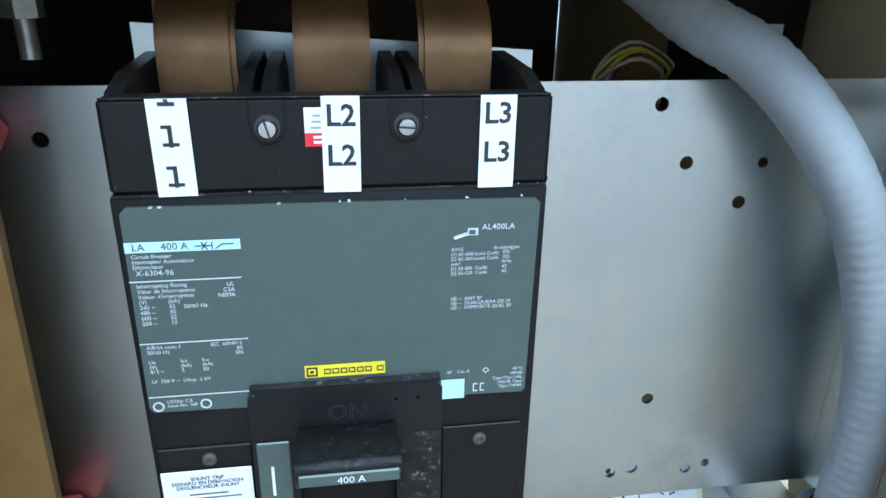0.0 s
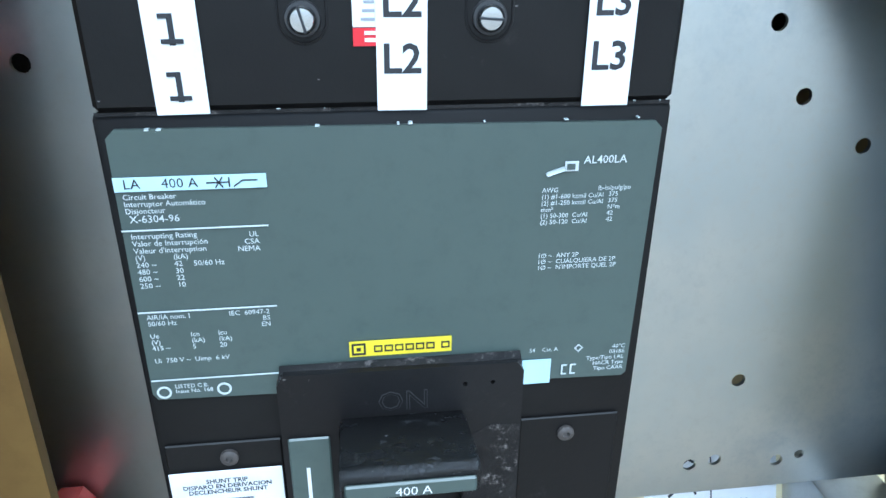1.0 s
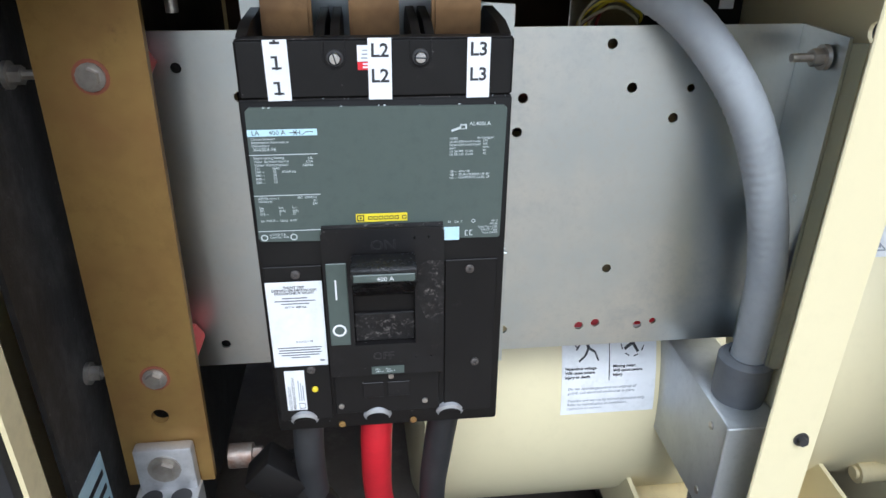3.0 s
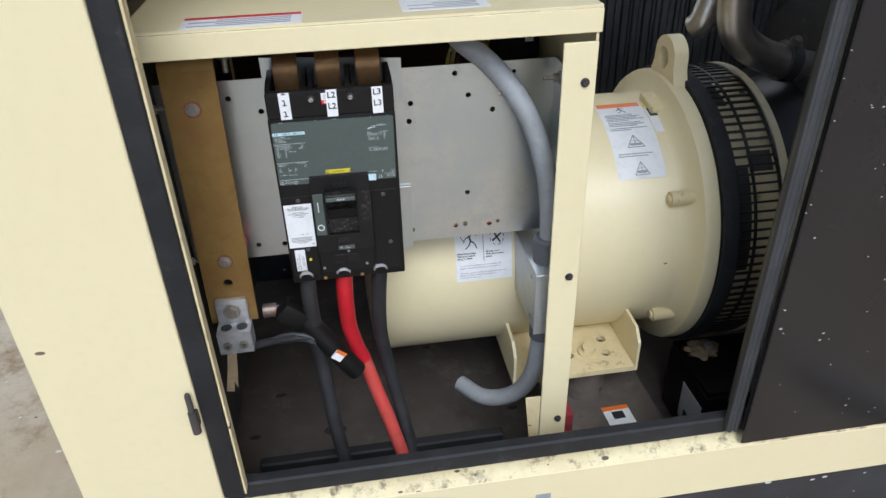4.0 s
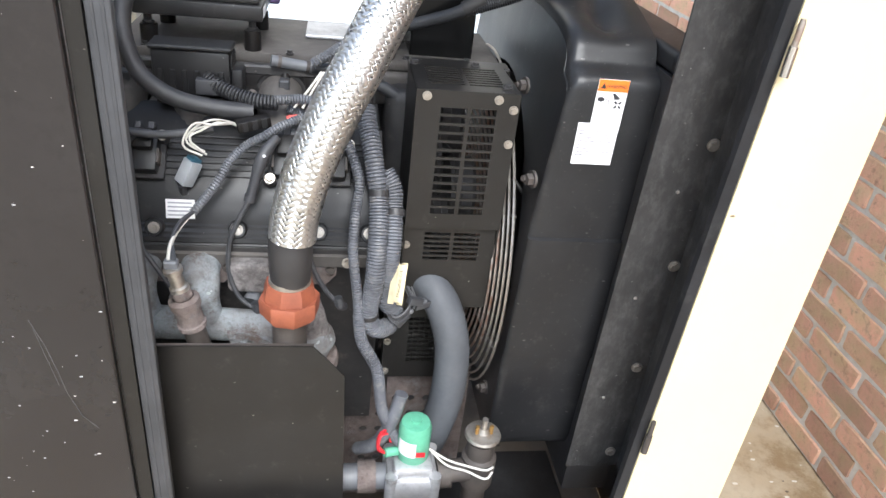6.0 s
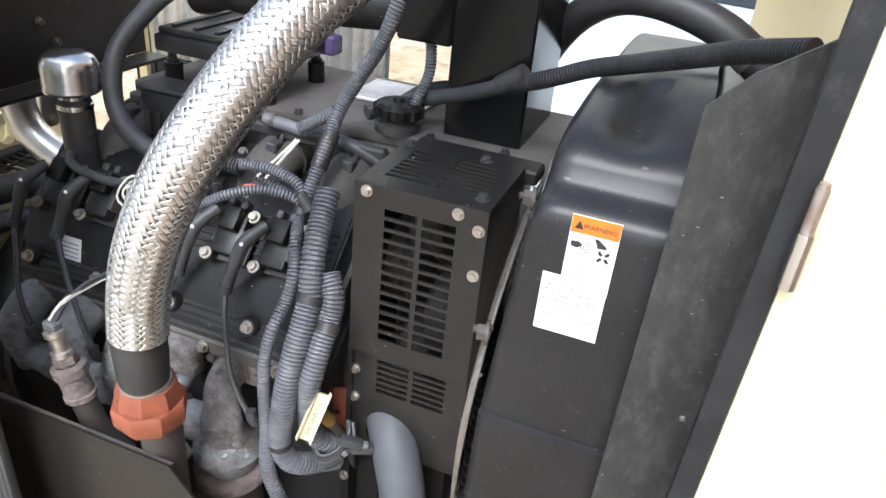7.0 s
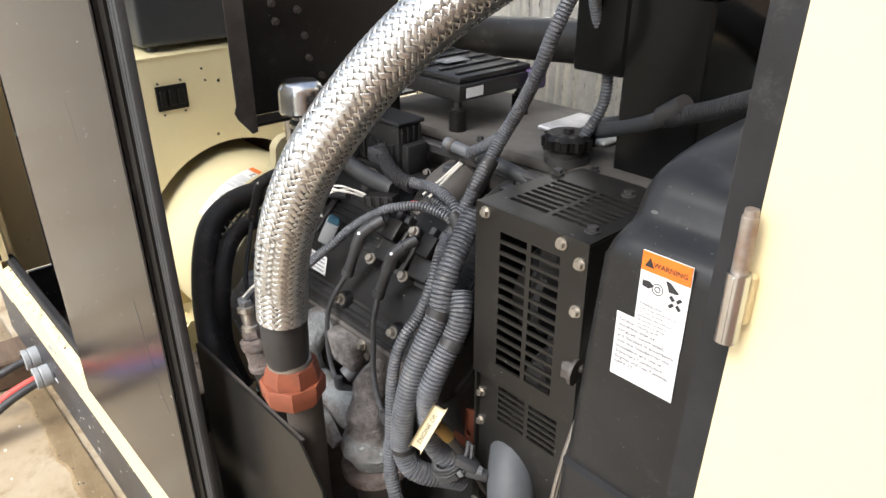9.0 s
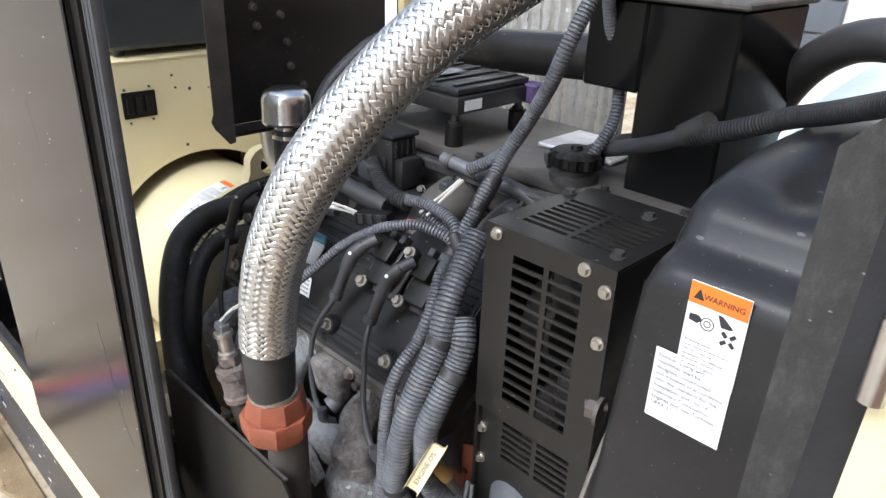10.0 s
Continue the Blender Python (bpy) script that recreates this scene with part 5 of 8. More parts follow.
# pale split strip below the lug, painted for a gap onto bright ground
bm = sheet(bmesh.new(), [(-0.1635, 0.479), (-0.1510, 0.479), (-0.1555, 0.442), (-0.1610, 0.402), (-0.1645, 0.416), (-0.1675, 0.396), (-0.1790, 0.398), (-0.1700, 0.440)], [], 0.003, front(0.136))
solo("split_strip", bm, M_CHIP, "pale split strip below the lug, standing in for a bright gap", "strip")
bm = cyl(bmesh.new(), (-0.114, 0.20, 0.491), (-0.094, 0.20, 0.491), 0.011, 12)
cyl(bm, (-0.0938, 0.20, 0.491), (-0.086, 0.20, 0.491), 0.0075, 6)
solo("copper_stub", bm, M_RUSTPIN, "rusty stub terminal behind the bus bar", "terminal")
bm = box(bmesh.new(), -0.163, 0.258, 0.156, 0.176, 0.170, 0.205, 0.003)
solo("cross_bar", bm, M_SEAL, "black steel cross bar inside the sill", "bar")
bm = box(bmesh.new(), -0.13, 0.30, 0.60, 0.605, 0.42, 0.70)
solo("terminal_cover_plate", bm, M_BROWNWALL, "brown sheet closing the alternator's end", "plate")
# clutter in the dark space over the breaker
random.seed(8)
wb = thing("wire_bundle", (0.2, 0.35, 0.84), "loose bundle of yellow and pale wires above the plate", "wire bundle")
for k in range(9):
    a, b = random.uniform(-0.008, 0.008), random.uniform(-0.008, 0.008)
    part("wire", tube(bmesh.new(), [(0.205 + a, 0.34, 0.800), (0.212 + a, 0.345, 0.828 + b), (0.232, 0.35 + a, 0.846 + b), (0.258 + b, 0.355 + a, 0.842 + a), (0.276 + a, 0.37, 0.822), (0.282, 0.40, 0.80)], 0.0015, 6, 0.008), (M_IVORY, M_YELLOW, M_WIRE, M_DARKRED)[k % 4], wb)
reg = thing("voltage_regulator", (0.30, 0.33, 0.80), "black voltage regulator with a white label", "regulator")
part("body", box(bmesh.new(), 0.268, 0.332, 0.302, 0.37, 0.80, 0.905, 0.003), M_BAKELITE, reg)
part("label", box(bmesh.new(), 0.310, 0.322, 0.3005, 0.3015, 0.846, 0.856), M_WHITE, reg)
part("label", box(bmesh.new(), 0.296, 0.313, 0.3005, 0.3015, 0.862, 0.869), M_WHITE, reg)
lbp = thing("notice_plate", (-0.19, 0.14, 0.40), "pale printed notice on the bay's side wall", "notice")
part("paper", box(bmesh.new(), -0.1958, -0.1950, 0.105, 0.150, 0.44, 0.55), M_BLUEPALE, lbp)
bm = bmesh.new()
for k in range(7):
    box(bm, -0.1949, -0.1946, 0.110, 0.145, 0.448 + k * 0.014, 0.453 + k * 0.014)
part("print", bm, M_INK, lbp)

# ---- alternator ----
alt = thing("alternator", (0.40, CY, 0.20), "cream painted alternator with flanged end and lifting eye", "alternator")
mx = Matrix(((0, 0, 1, 0), (1, 0, 0, CY), (0, 1, 0, CZ), (0, 0, 0, 1)))
bm = lathe(bmesh.new(), [(0, 0.045), (0.12, 0.045), (0.205, 0.052), (CR - 0.002, 0.060), (CR, 0.068), (CR, 0.580), (CR + 0.006, 0.592), (0.246, 0.602), (0.262, 0.606), (0.265, 0.612), (0.265, 0.630), (0.262, 0.6325), (0, 0.6325)], mx, 96)
part("housing", bm, M_CREAM, alt)
bm = lathe(bmesh.new(), [(0.2505, 0.6330), (0.271, 0.6335), (0.272, 0.636), (0.272, 0.659), (0.270, 0.661), (0.2505, 0.661)], mx, 96, close=True)
part("rubber_band", bm, M_SEAL, alt, "black band behind the flange")
# lifting eye on top of the flange
bm = bmesh.new()
m_eye = Matrix(((0, 0, 1, 0.612), (1, 0, 0, CY), (0, 1, 0, CZ), (0, 0, 0, 1)))
eye = [(-0.115, 0.226), (-0.080, 0.236), (-0.052, 0.256), (-0.040, 0.285)] + [(0.040 * math.cos(a), 0.300 + 0.036 * math.sin(a)) for a in [radians(165 - 15 * k) for k in range(11)]] + [(0.040, 0.285), (0.052, 0.256), (0.080, 0.236), (0.115, 0.226)]
sheet(bm, eye, [circle(0.004, 0.296, 0.019, 18)], 0.026, m_eye)
part("lifting_eye", bm, M_CREAM, alt)
for a in (211, 149, 285, 340):
    d = Vector((0, math.cos(radians(a)), math.sin(radians(a))))
    c = Vector((0, CY, CZ)) + d * (CR + 0.008)
    bm = cyl(bmesh.new(), c + Vector((0.560, 0, 0)), c + Vector((0.614, 0, 0)), 0.0125, 16)
    bs = part("boss", bm, M_CREAM_OLD, alt)
    part("bolt_end", cyl(bmesh.new(), c + Vector((0.556, 0, 0)), c + Vector((0.5598, 0, 0)), 0.0075, 14), M_CREAM_OLD, bs)
bm = box(bmesh.new(), 0.572, 0.612, -0.030, 0.030, CR - 0.006, CR + 0.012, 0.004, 2, Matrix.Translation((0, CY, CZ)) @ Matrix.Rotation(radians(8), 4, "X"))
part("pad", bm, M_CREAM_OLD, alt, "cast pad below the lifting eye")
bm = lathe(bmesh.new(), [(CR - 0.001, 0.5965), (CR + 0.0125, 0.5985), (CR + 0.0125, 0.5995), (CR - 0.001, 0.5995)], mx, 96, close=True)
part("joint_seam", bm, M_PIPE, alt, "dirty seam at the flange")
# fan cage: two rows of slots between black bars, a cream drum showing behind
for h, hw in ((0.6625, 0.0015), (0.6915, 0.0017), (0.7370, 0.0020)):
    bm = lathe(bmesh.new(), [(0.263, h - hw), (0.2675, h - hw), (0.2675, h + hw), (0.263, h + hw)], mx, 96, close=True)
    part("cage_hoop", bm, M_BLACK, alt)
for k in range(108):
    mm = Matrix.Translation((0, CY, CZ)) @ Matrix.Rotation(2 * math.pi * k / 108, 4, "X")
    bm = box(bmesh.new(), 0.6645, 0.7345, -0.0019, 0.0019, 0.2632, 0.2668, 0, 1, mm)
    part("cage_bar", bm, M_BLACK, alt)
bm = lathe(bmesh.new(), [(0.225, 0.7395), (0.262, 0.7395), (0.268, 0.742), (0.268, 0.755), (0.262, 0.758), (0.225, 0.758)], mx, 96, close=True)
part("end_ring", bm, M_OLIVE, alt, "grimy cream end ring, shade mixed into its colour")
bm = lathe(bmesh.new(), [(0.19, 0.662), (0.256, 0.663), (0.256, 0.739), (0.19, 0.739)], mx, 96, close=True)
part("inner_drum", bm, M_CREAM_OLD, alt, "cream fan drum inside the cage")
# dark patches on the drum's skin paint the shade inside its openings
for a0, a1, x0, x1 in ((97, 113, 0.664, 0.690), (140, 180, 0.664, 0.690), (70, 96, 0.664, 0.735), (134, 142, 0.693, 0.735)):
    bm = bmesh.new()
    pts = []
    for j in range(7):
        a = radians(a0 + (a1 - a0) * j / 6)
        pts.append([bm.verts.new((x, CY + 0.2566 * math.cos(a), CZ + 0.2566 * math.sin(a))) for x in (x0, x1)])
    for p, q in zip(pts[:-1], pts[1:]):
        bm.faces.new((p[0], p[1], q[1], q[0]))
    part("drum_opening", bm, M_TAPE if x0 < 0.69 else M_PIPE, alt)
bm = lathe(bmesh.new(), [(0.10, 0.7585), (0.215, 0.759), (0.222, 0.80), (0.235, 0.863), (0.10, 0.863)], mx, 64)
part("adapter_cone", bm, M_BLACK, alt)
# feet
for yy, sgn in ((0.205, 1), (0.74, -1)):
    bm = bmesh.new()
    y0, y1 = (yy, yy + 0.14) if sgn > 0 else (yy - 0.14, yy)
    sheet(bm, rect(0.290, 0.508, y0, y1), [circle(0.40, yy + sgn * 0.05, 0.010, 14), circle(0.40, yy + sgn * 0.09, 0.008, 12), circle(0.470, yy + sgn * 0.045, 0.009, 12), circle(0.474, yy + sgn * 0.085, 0.009, 12)], 0.010, Matrix.Translation((0, 0, 0.268)))
    part("foot_plate", bm, M_CREAM_OLD, alt, "stained foot plate with bolt holes")
    for xa in (0.2845, 0.5085):
        bm = sheet(bmesh.new(), [(y0, 0.268), (y0, 0.330), (y0 + 0.02, 0.352), (y1, 0.36), (y1, 0.268)] if sgn > 0 else [(y0, 0.268), (y0, 0.36), (y1 - 0.02, 0.352), (y1, 0.330), (y1, 0.268)], [], 0.005, Matrix(((0, 0, 1, xa), (1, 0, 0, 0), (0, 1, 0, 0), (0, 0, 0, 1))))
        part("foot_gusset", bm, M_CREAM, alt)
    part("foot_bolt", bolt(bmesh.new(), (0.438, yy + sgn * 0.05, 0.2785), (0, 0, 1), 0.013, 0.016), M_CREAM_OLD, alt)
mount = thing("rubber_mount", (0.45, 0.27, 0.06), "grimy black isolation mount under the alternator's foot", "mount")
part("block", lathe(bmesh.new(), [(0, 0.06), (0.055, 0.06), (0.060, 0.10), (0.040, 0.16), (0.038, 0.2675), (0, 0.2675)], Matrix.Translation((0.44, 0.27, 0)), 24), M_FLOOR, mount)
beam = solo("cross_member", box(bmesh.new(), 0.36, 0.56, 0.06, 0.90, 0.053, 0.180, 0.004), M_FLOOR, "grimy black cross member under the alternator", "beam")
wl = thing("warning_sticker", (0.47, 0.17, 0.20), "white warning sticker with orange band on the cross member", "sticker")
m_s = Matrix.Translation((0.457, 0.147, 0.1815)) @ pose(0, 0, 0, 0, 0, 2)
part("paper", box(bmesh.new(), 0, 0.050, 0, 0.060, 0, 0.0006, 0, 1, m_s), M_WHITE, wl)
part("band", box(bmesh.new(), 0, 0.050, 0.050, 0.060, 0.0008, 0.0012, 0, 1, m_s), M_ORANGE, wl)
part("pictogram", box(bmesh.new(), 0.014, 0.036, 0.028, 0.046, 0.0008, 0.0012, 0, 1, m_s), M_INK, wl)
solo("red_terminal_cap", box(bmesh.new(), 0.352, 0.385, 0.16, 0.20, 0.1805, 0.225, 0.004, 2), M_DARKRED, "red plastic terminal cap on the floor", "terminal cap")


def on_drum(x0, x1, a0, a1, lift, n=8):
    """A patch of the drum's skin between two angles (degrees from +y)."""
    bm = bmesh.new()
    R = CR + lift
    G = []
    for k in range(n + 1):
        a = radians(a0 + (a1 - a0) * k / n)
        G.append([bm.verts.new((x, CY + R * math.cos(a), CZ + R * math.sin(a))) for x in (x0, x1)])
    for p, q in zip(G[:-1], G[1:]):
        bm.faces.new((p[0], p[1], q[1], q[0]))
    ex = bmesh.ops.extrude_face_region(bm, geom=list(bm.faces))
    for v in ex["geom"]:
        if isinstance(v, bmesh.types.BMVert):
            d = Vector((0, v.co.y - CY, v.co.z - CZ)).normalized()
            v.co -= d * 0.0004
    return bm


def drum_shapes(parent, name, mat, x0, x1, a0, a1, shapes, lift=0.0016):
    """Flat figures on the drum's skin; each shape is a loop of (u, v) within the patch, v upwards."""
    R = CR + lift
    for loop in shapes:
        bm = bmesh.new()
        rings = []
        for dr in (0, 0.0004):
            ring = []
            for u, v in loop:
                a = radians(a1 + (a0 - a1) * v)
                ring.append(bm.verts.new((x0 + (x1 - x0) * u, CY + (R - dr) * math.cos(a), CZ + (R - dr) * math.sin(a))))
            rings.append(ring)
        n = len(loop)
        bm.faces.new(rings[0])
        bm.faces.new(rings[1][::-1])
        for k in range(n):
            bm.faces.new((rings[0][k], rings[1][k], rings[1][(k + 1) % n], rings[0][(k + 1) % n]))
        part(name, bm, mat, parent)


def bar_between(p, q, w):
    """A straight stroke as a loop of four points."""
    d = Vector((q[0] - p[0], q[1] - p[1]))
    s = Vector((-d.y, d.x)).normalized() * w
    return [(p[0] + s.x, p[1] + s.y), (q[0] + s.x, q[1] + s.y), (q[0] - s.x, q[1] - s.y), (p[0] - s.x, p[1] - s.y)]


MAN = [circle(0.42, 0.86, 0.085, 10), bar_between((0.45, 0.76), (0.55, 0.44), 0.055), bar_between((0.48, 0.70), (0.72, 0.82), 0.03), bar_between((0.72, 0.82), (0.92, 0.72), 0.025), bar_between((0.47, 0.68), (0.25, 0.62), 0.03), bar_between((0.25, 0.62), (0.08, 0.40), 0.025), bar_between((0.55, 0.45), (0.78, 0.34), 0.038), bar_between((0.78, 0.34), (0.92, 0.06), 0.03), bar_between((0.54, 0.45), (0.42, 0.22), 0.038), bar_between((0.42, 0.22), (0.18, 0.05), 0.03)]
BOLT = [bar_between((0.05, 0.9), (0.4, 0.55), 0.035), bar_between((0.4, 0.55), (0.3, 0.45), 0.035), bar_between((0.3, 0.45), (0.75, 0.1), 0.035)]
FAN = [bar_between((0.5, 0.5), (0.5 + 0.4 * math.cos(a), 0.5 + 0.4 * math.sin(a)), 0.055) for a in (0.6, 2.2, 3.7, 5.3)] + [circle(0.5, 0.5, 0.10, 10)] + [bar_between((0.5 + 0.48 * math.cos(a), 0.5 + 0.48 * math.sin(a)), (0.5 + 0.48 * math.cos(a + 0.42), 0.5 + 0.48 * math.sin(a + 0.42)), 0.018) for a in (0.0, 0.8, 1.6, 2.4, 3.2, 4.0, 4.8, 5.6)]
HOIST = [bar_between((0.5, 0.95), (0.08, 0.05), 0.025), bar_between((0.5, 0.95), (0.92, 0.05), 0.025), bar_between((0.08, 0.05), (0.92, 0.05), 0.03), bar_between((0.22, 0.25), (0.78, 0.25), 0.09), bar_between((0.5, 0.95), (0.5, 0.35), 0.02), bar_between((0.3, 0.5), (0.7, 0.5), 0.02)]

w1 = thing("warning_sticker", (0.23, 0.27, 0.47), "white electrical hazard notice with red band, on the cream drum", "sticker")
part("paper", on_drum(0.194, 0.288, 151, 176, 0.0010), M_WHITE, w1)
part("band", on_drum(0.195, 0.287, 151.2, 153.0, 0.0016, 2), M_RED, w1)
drum_shapes(w1, "pictogram", M_INK, 0.206, 0.232, 153.8, 162.0, MAN)
drum_shapes(w1, "pictogram", M_INK, 0.200, 0.212, 153.8, 158.5, BOLT)
drum_shapes(w1, "pictogram", M_INK, 0.252, 0.276, 153.8, 161.0, FAN)
part("rule", on_drum(0.2405, 0.2412, 153.4, 166.8, 0.0016, 4), M_INK, w1)
for x, a, line, ink in ((0.197, 163.7, "Hazardous voltage.", M_INK), (0.197, 164.8, "Will cause severe", M_INK), (0.197, 165.9, "injury or death.", M_INK), (0.2445, 163.5, "Moving rotor.", M_INK), (0.2445, 164.6, "Will cause severe", M_INK), (0.2445, 165.7, "injury.", M_INK), (0.200, 169.0, "Do not operate generator set without all", M_GREYINK), (0.200, 170.1, "guards and electrical enclosures in place.", M_GREYINK), (0.200, 172.3, "Operate and service by trained personnel only.", M_GREYINK), (0.200, 173.4, "Refer to manual prior to installation,", M_GREYINK), (0.200, 174.5, "operation or service.", M_GREYINK)):
    c, sn, R = math.cos(radians(a)), math.sin(radians(a)), CR + 0.0018
    md = Matrix(((1, 0, 0, x), (0, sn, c, CY + R * c), (0, -c, sn, CZ + R * sn), (0, 0, 0, 1)))
    writing("print", line, 0, 0, 0.0041, ink, w1, m=md, bold=0.00012 if ink is M_INK else 0.00004)
w2 = thing("warning_sticker", (0.52, 0.36, 0.6), "white lifting notice with orange band, on the cream drum", "sticker")
part("paper", on_drum(0.480, 0.564, 95, 139, 0.0010, 12), M_WHITE, w2)
part("band", on_drum(0.483, 0.561, 95.2, 98.5, 0.0016, 2), M_ORANGE, w2)
drum_shapes(w2, "pictogram", M_INK, 0.512, 0.530, 99.0, 103.4, MAN)
drum_shapes(w2, "pictogram", M_GREYINK, 0.505, 0.541, 117.5, 124.5, HOIST)
drum_shapes(w2, "pictogram", M_GREYINK, 0.508, 0.538, 131.0, 137.6, HOIST)
for k, (a, w) in enumerate(((104.6, 0.050), (105.6, 0.062), (106.6, 0.055), (107.6, 0.066), (108.6, 0.040), (109.9, 0.058), (110.9, 0.064), (111.9, 0.050), (113.4, 0.066), (114.4, 0.036), (127.2, 0.060), (128.3, 0.052))):
    part("print", on_drum(0.488, 0.488 + w, a, a + 0.42, 0.0016, 1), M_GREYINK, w2)
w3 = thing("warning_sticker", (0.58, 0.40, 0.66), "small white notice with yellow band, on the cream drum", "sticker")
part("paper", on_drum(0.566, 0.590, 97, 117, 0.0010, 6), M_WHITE, w3)
part("band", on_drum(0.5665, 0.5895, 97.2, 100, 0.0016, 2), M_YELLOW, w3)
part("pictogram", on_drum(0.569, 0.587, 101, 107, 0.0016, 3), M_INK, w3)

# ---- junction box and conduit ----
jb = thing("junction_box", (0.33, 0.20, 0.43), "pale grey steel junction box screwed to the alternator", "junction box")
bm = box(bmesh.new(), 0.293, 0.3405, 0.128, 0.275, 0.445, 0.552, 0.003, 2)
part("body", bm, M_ZINCBOX, jb)
bm = box(bmesh.new(), 0.2915, 0.3408, 0.124, 0.1275, 0.444, 0.553, 0.001)
part("lid", bm, M_ZINCBOX, jb)
for z in (0.462, 0.535):
    part("screw", lathe(bmesh.new(), [(0.0035, 0), (0.0035, 0.001), (0, 0.002)], axis((0.2928, 0.15, z), (-1, 0.15, z)), 12), M_ZINC, jb)
con = thing("flexible_conduit", (0.32, 0.17, 0.55), "grey liquid-tight flexible conduit bowing into the junction box", "conduit")
part("upper_run", tube(bmesh.new(), [(0.165, 0.255, 0.915), (0.198, 0.205, 0.881), (0.222, 0.180, 0.864), (0.247, 0.168, 0.838), (0.272, 0.160, 0.802), (0.292, 0.157, 0.758), (0.306, 0.156, 0.710), (0.315, 0.158, 0.66), (0.320, 0.164, 0.60), (0.320, 0.167, 0.585)], 0.0142, 20, 0.008, 0.0005, 0.0075), M_CONDUIT, con)
bm = bmesh.new()
lathe(bm, [(0.014, 0.548), (0.021, 0.552), (0.022, 0.560), (0.022, 0.590), (0.018, 0.594), (0.014, 0.594)], Matrix.Translation((0.320, 0.167, 0)), 20)
part("coupling", bm, M_COUPLING, con, "dark grey compression coupling")
part("lower_run", tube(bmesh.new(), [(0.318, 0.165, 0.445), (0.316, 0.166, 0.40), (0.312, 0.175, 0.33), (0.298, 0.195, 0.27), (0.270, 0.215, 0.235), (0.235, 0.245, 0.215), (0.205, 0.29, 0.21)], 0.0150, 20, 0.008, 0.0005, 0.0075), M_CONDUIT, con)
bm = lathe(bmesh.new(), [(0.014, 0.405), (0.020, 0.408), (0.021, 0.440), (0.016, 0.444)], Matrix.Translation((0.318, 0.165, 0)), 20)
part("coupling", bm, M_COUPLING, con)

# battery on the floor
bt = thing("battery", (0.66, 0.20, 0.06), "black starter battery on the floor, corroded on top", "battery")
part("case", box(bmesh.new(), 0.645, 0.845, 0.176, 0.336, 0.053, 0.200, 0.006, 2), M_BAKELITE, bt)
part("lid", box(bmesh.new(), 0.647, 0.843, 0.178, 0.334, 0.2005, 0.214, 0.004, 2), M_BAKELITE, bt)
bm = lathe(bmesh.new(), [(0, 0.232), (0.008, 0.232), (0.010, 0.2145)], Matrix.Translation((0.70, 0.29, 0)), 12)
part("terminal", bm, M_ALU, bt)
bm = bmesh.new()
bmesh.ops.create_icosphere(bm, subdivisions=4, radius=1)
for v in bm.verts:
    w = 1 + 0.5 * noise.noise(v.co * 2.2) + 0.2 * noise.noise(v.co * 7)
    v.co = Vector((0.690 + v.co.x * 0.030 * w, 0.295 + v.co.y * 0.026 * w, 0.2145 + max(0, v.co.z * 0.012 * w)))
part("corrosion", bm, M_CHIP, bt, "crusty pale corrosion")
part("label", box(bmesh.new(), 0.6435, 0.6446, 0.185, 0.260, 0.085, 0.170), M_WHITE, bt)
part("label_mark", box(bmesh.new(), 0.6425, 0.6434, 0.200, 0.240, 0.090, 0.115), M_INK, bt)
cable("battery_lead", [(0.775, 0.25, 0.214), (0.79, 0.23, 0.275), (0.82, 0.22, 0.285), (0.85, 0.24, 0.22), (0.87, 0.30, 0.15)], 0.006, M_RED, "red battery lead looping from the terminal")

# ---- engine ----
engine = thing("generator_engine", (1.2, CY, 0.25), "dusty black V engine with coil packs and iron manifold", "engine")


def ridge_x(bm, prof, x0, x1):
    """A closed (y, z) outline drawn out along x."""
    A = [bm.verts.new((x0, y, z)) for y, z in prof]
    B = [bm.verts.new((x1, y, z)) for y, z in prof]
    bm.faces.new(A)
    bm.faces.new(B)
    n = len(prof)
    for k in range(n):
        bm.faces.new((A[k], A[(k + 1) % n], B[(k + 1) % n], B[k]))
    return bm


def ep(name, bm, mat, label="", parent=None, angle=35):
    return part(name, bm, mat, parent or engine, label, angle)


bm = lathe(bmesh.new(), [(0.10, 0.864), (0.262, 0.866), (0.262, 0.880), (0.245, 0.885), (0.235, 0.955), (0.10, 0.955)], mx, 64)
ep("bell_housing", bm, M_ENGINE)
bm = ridge_x(bmesh.new(), [(0.27, 0.30), (0.25, 0.45), (0.22, 0.60), (0.20, 0.70), (0.36, 0.82), (0.585, 0.82), (0.745, 0.70), (0.72, 0.60), (0.69, 0.45), (0.67, 0.30)], 0.956, 1.468)
ep("block", bm, M_ENGINE)
bm = box(bmesh.new(), 1.0, 1.43, 0.33, 0.62, 0.19, 0.2995, 0.02, 3)
ep("oil_pan", bm, M_ENGINE)
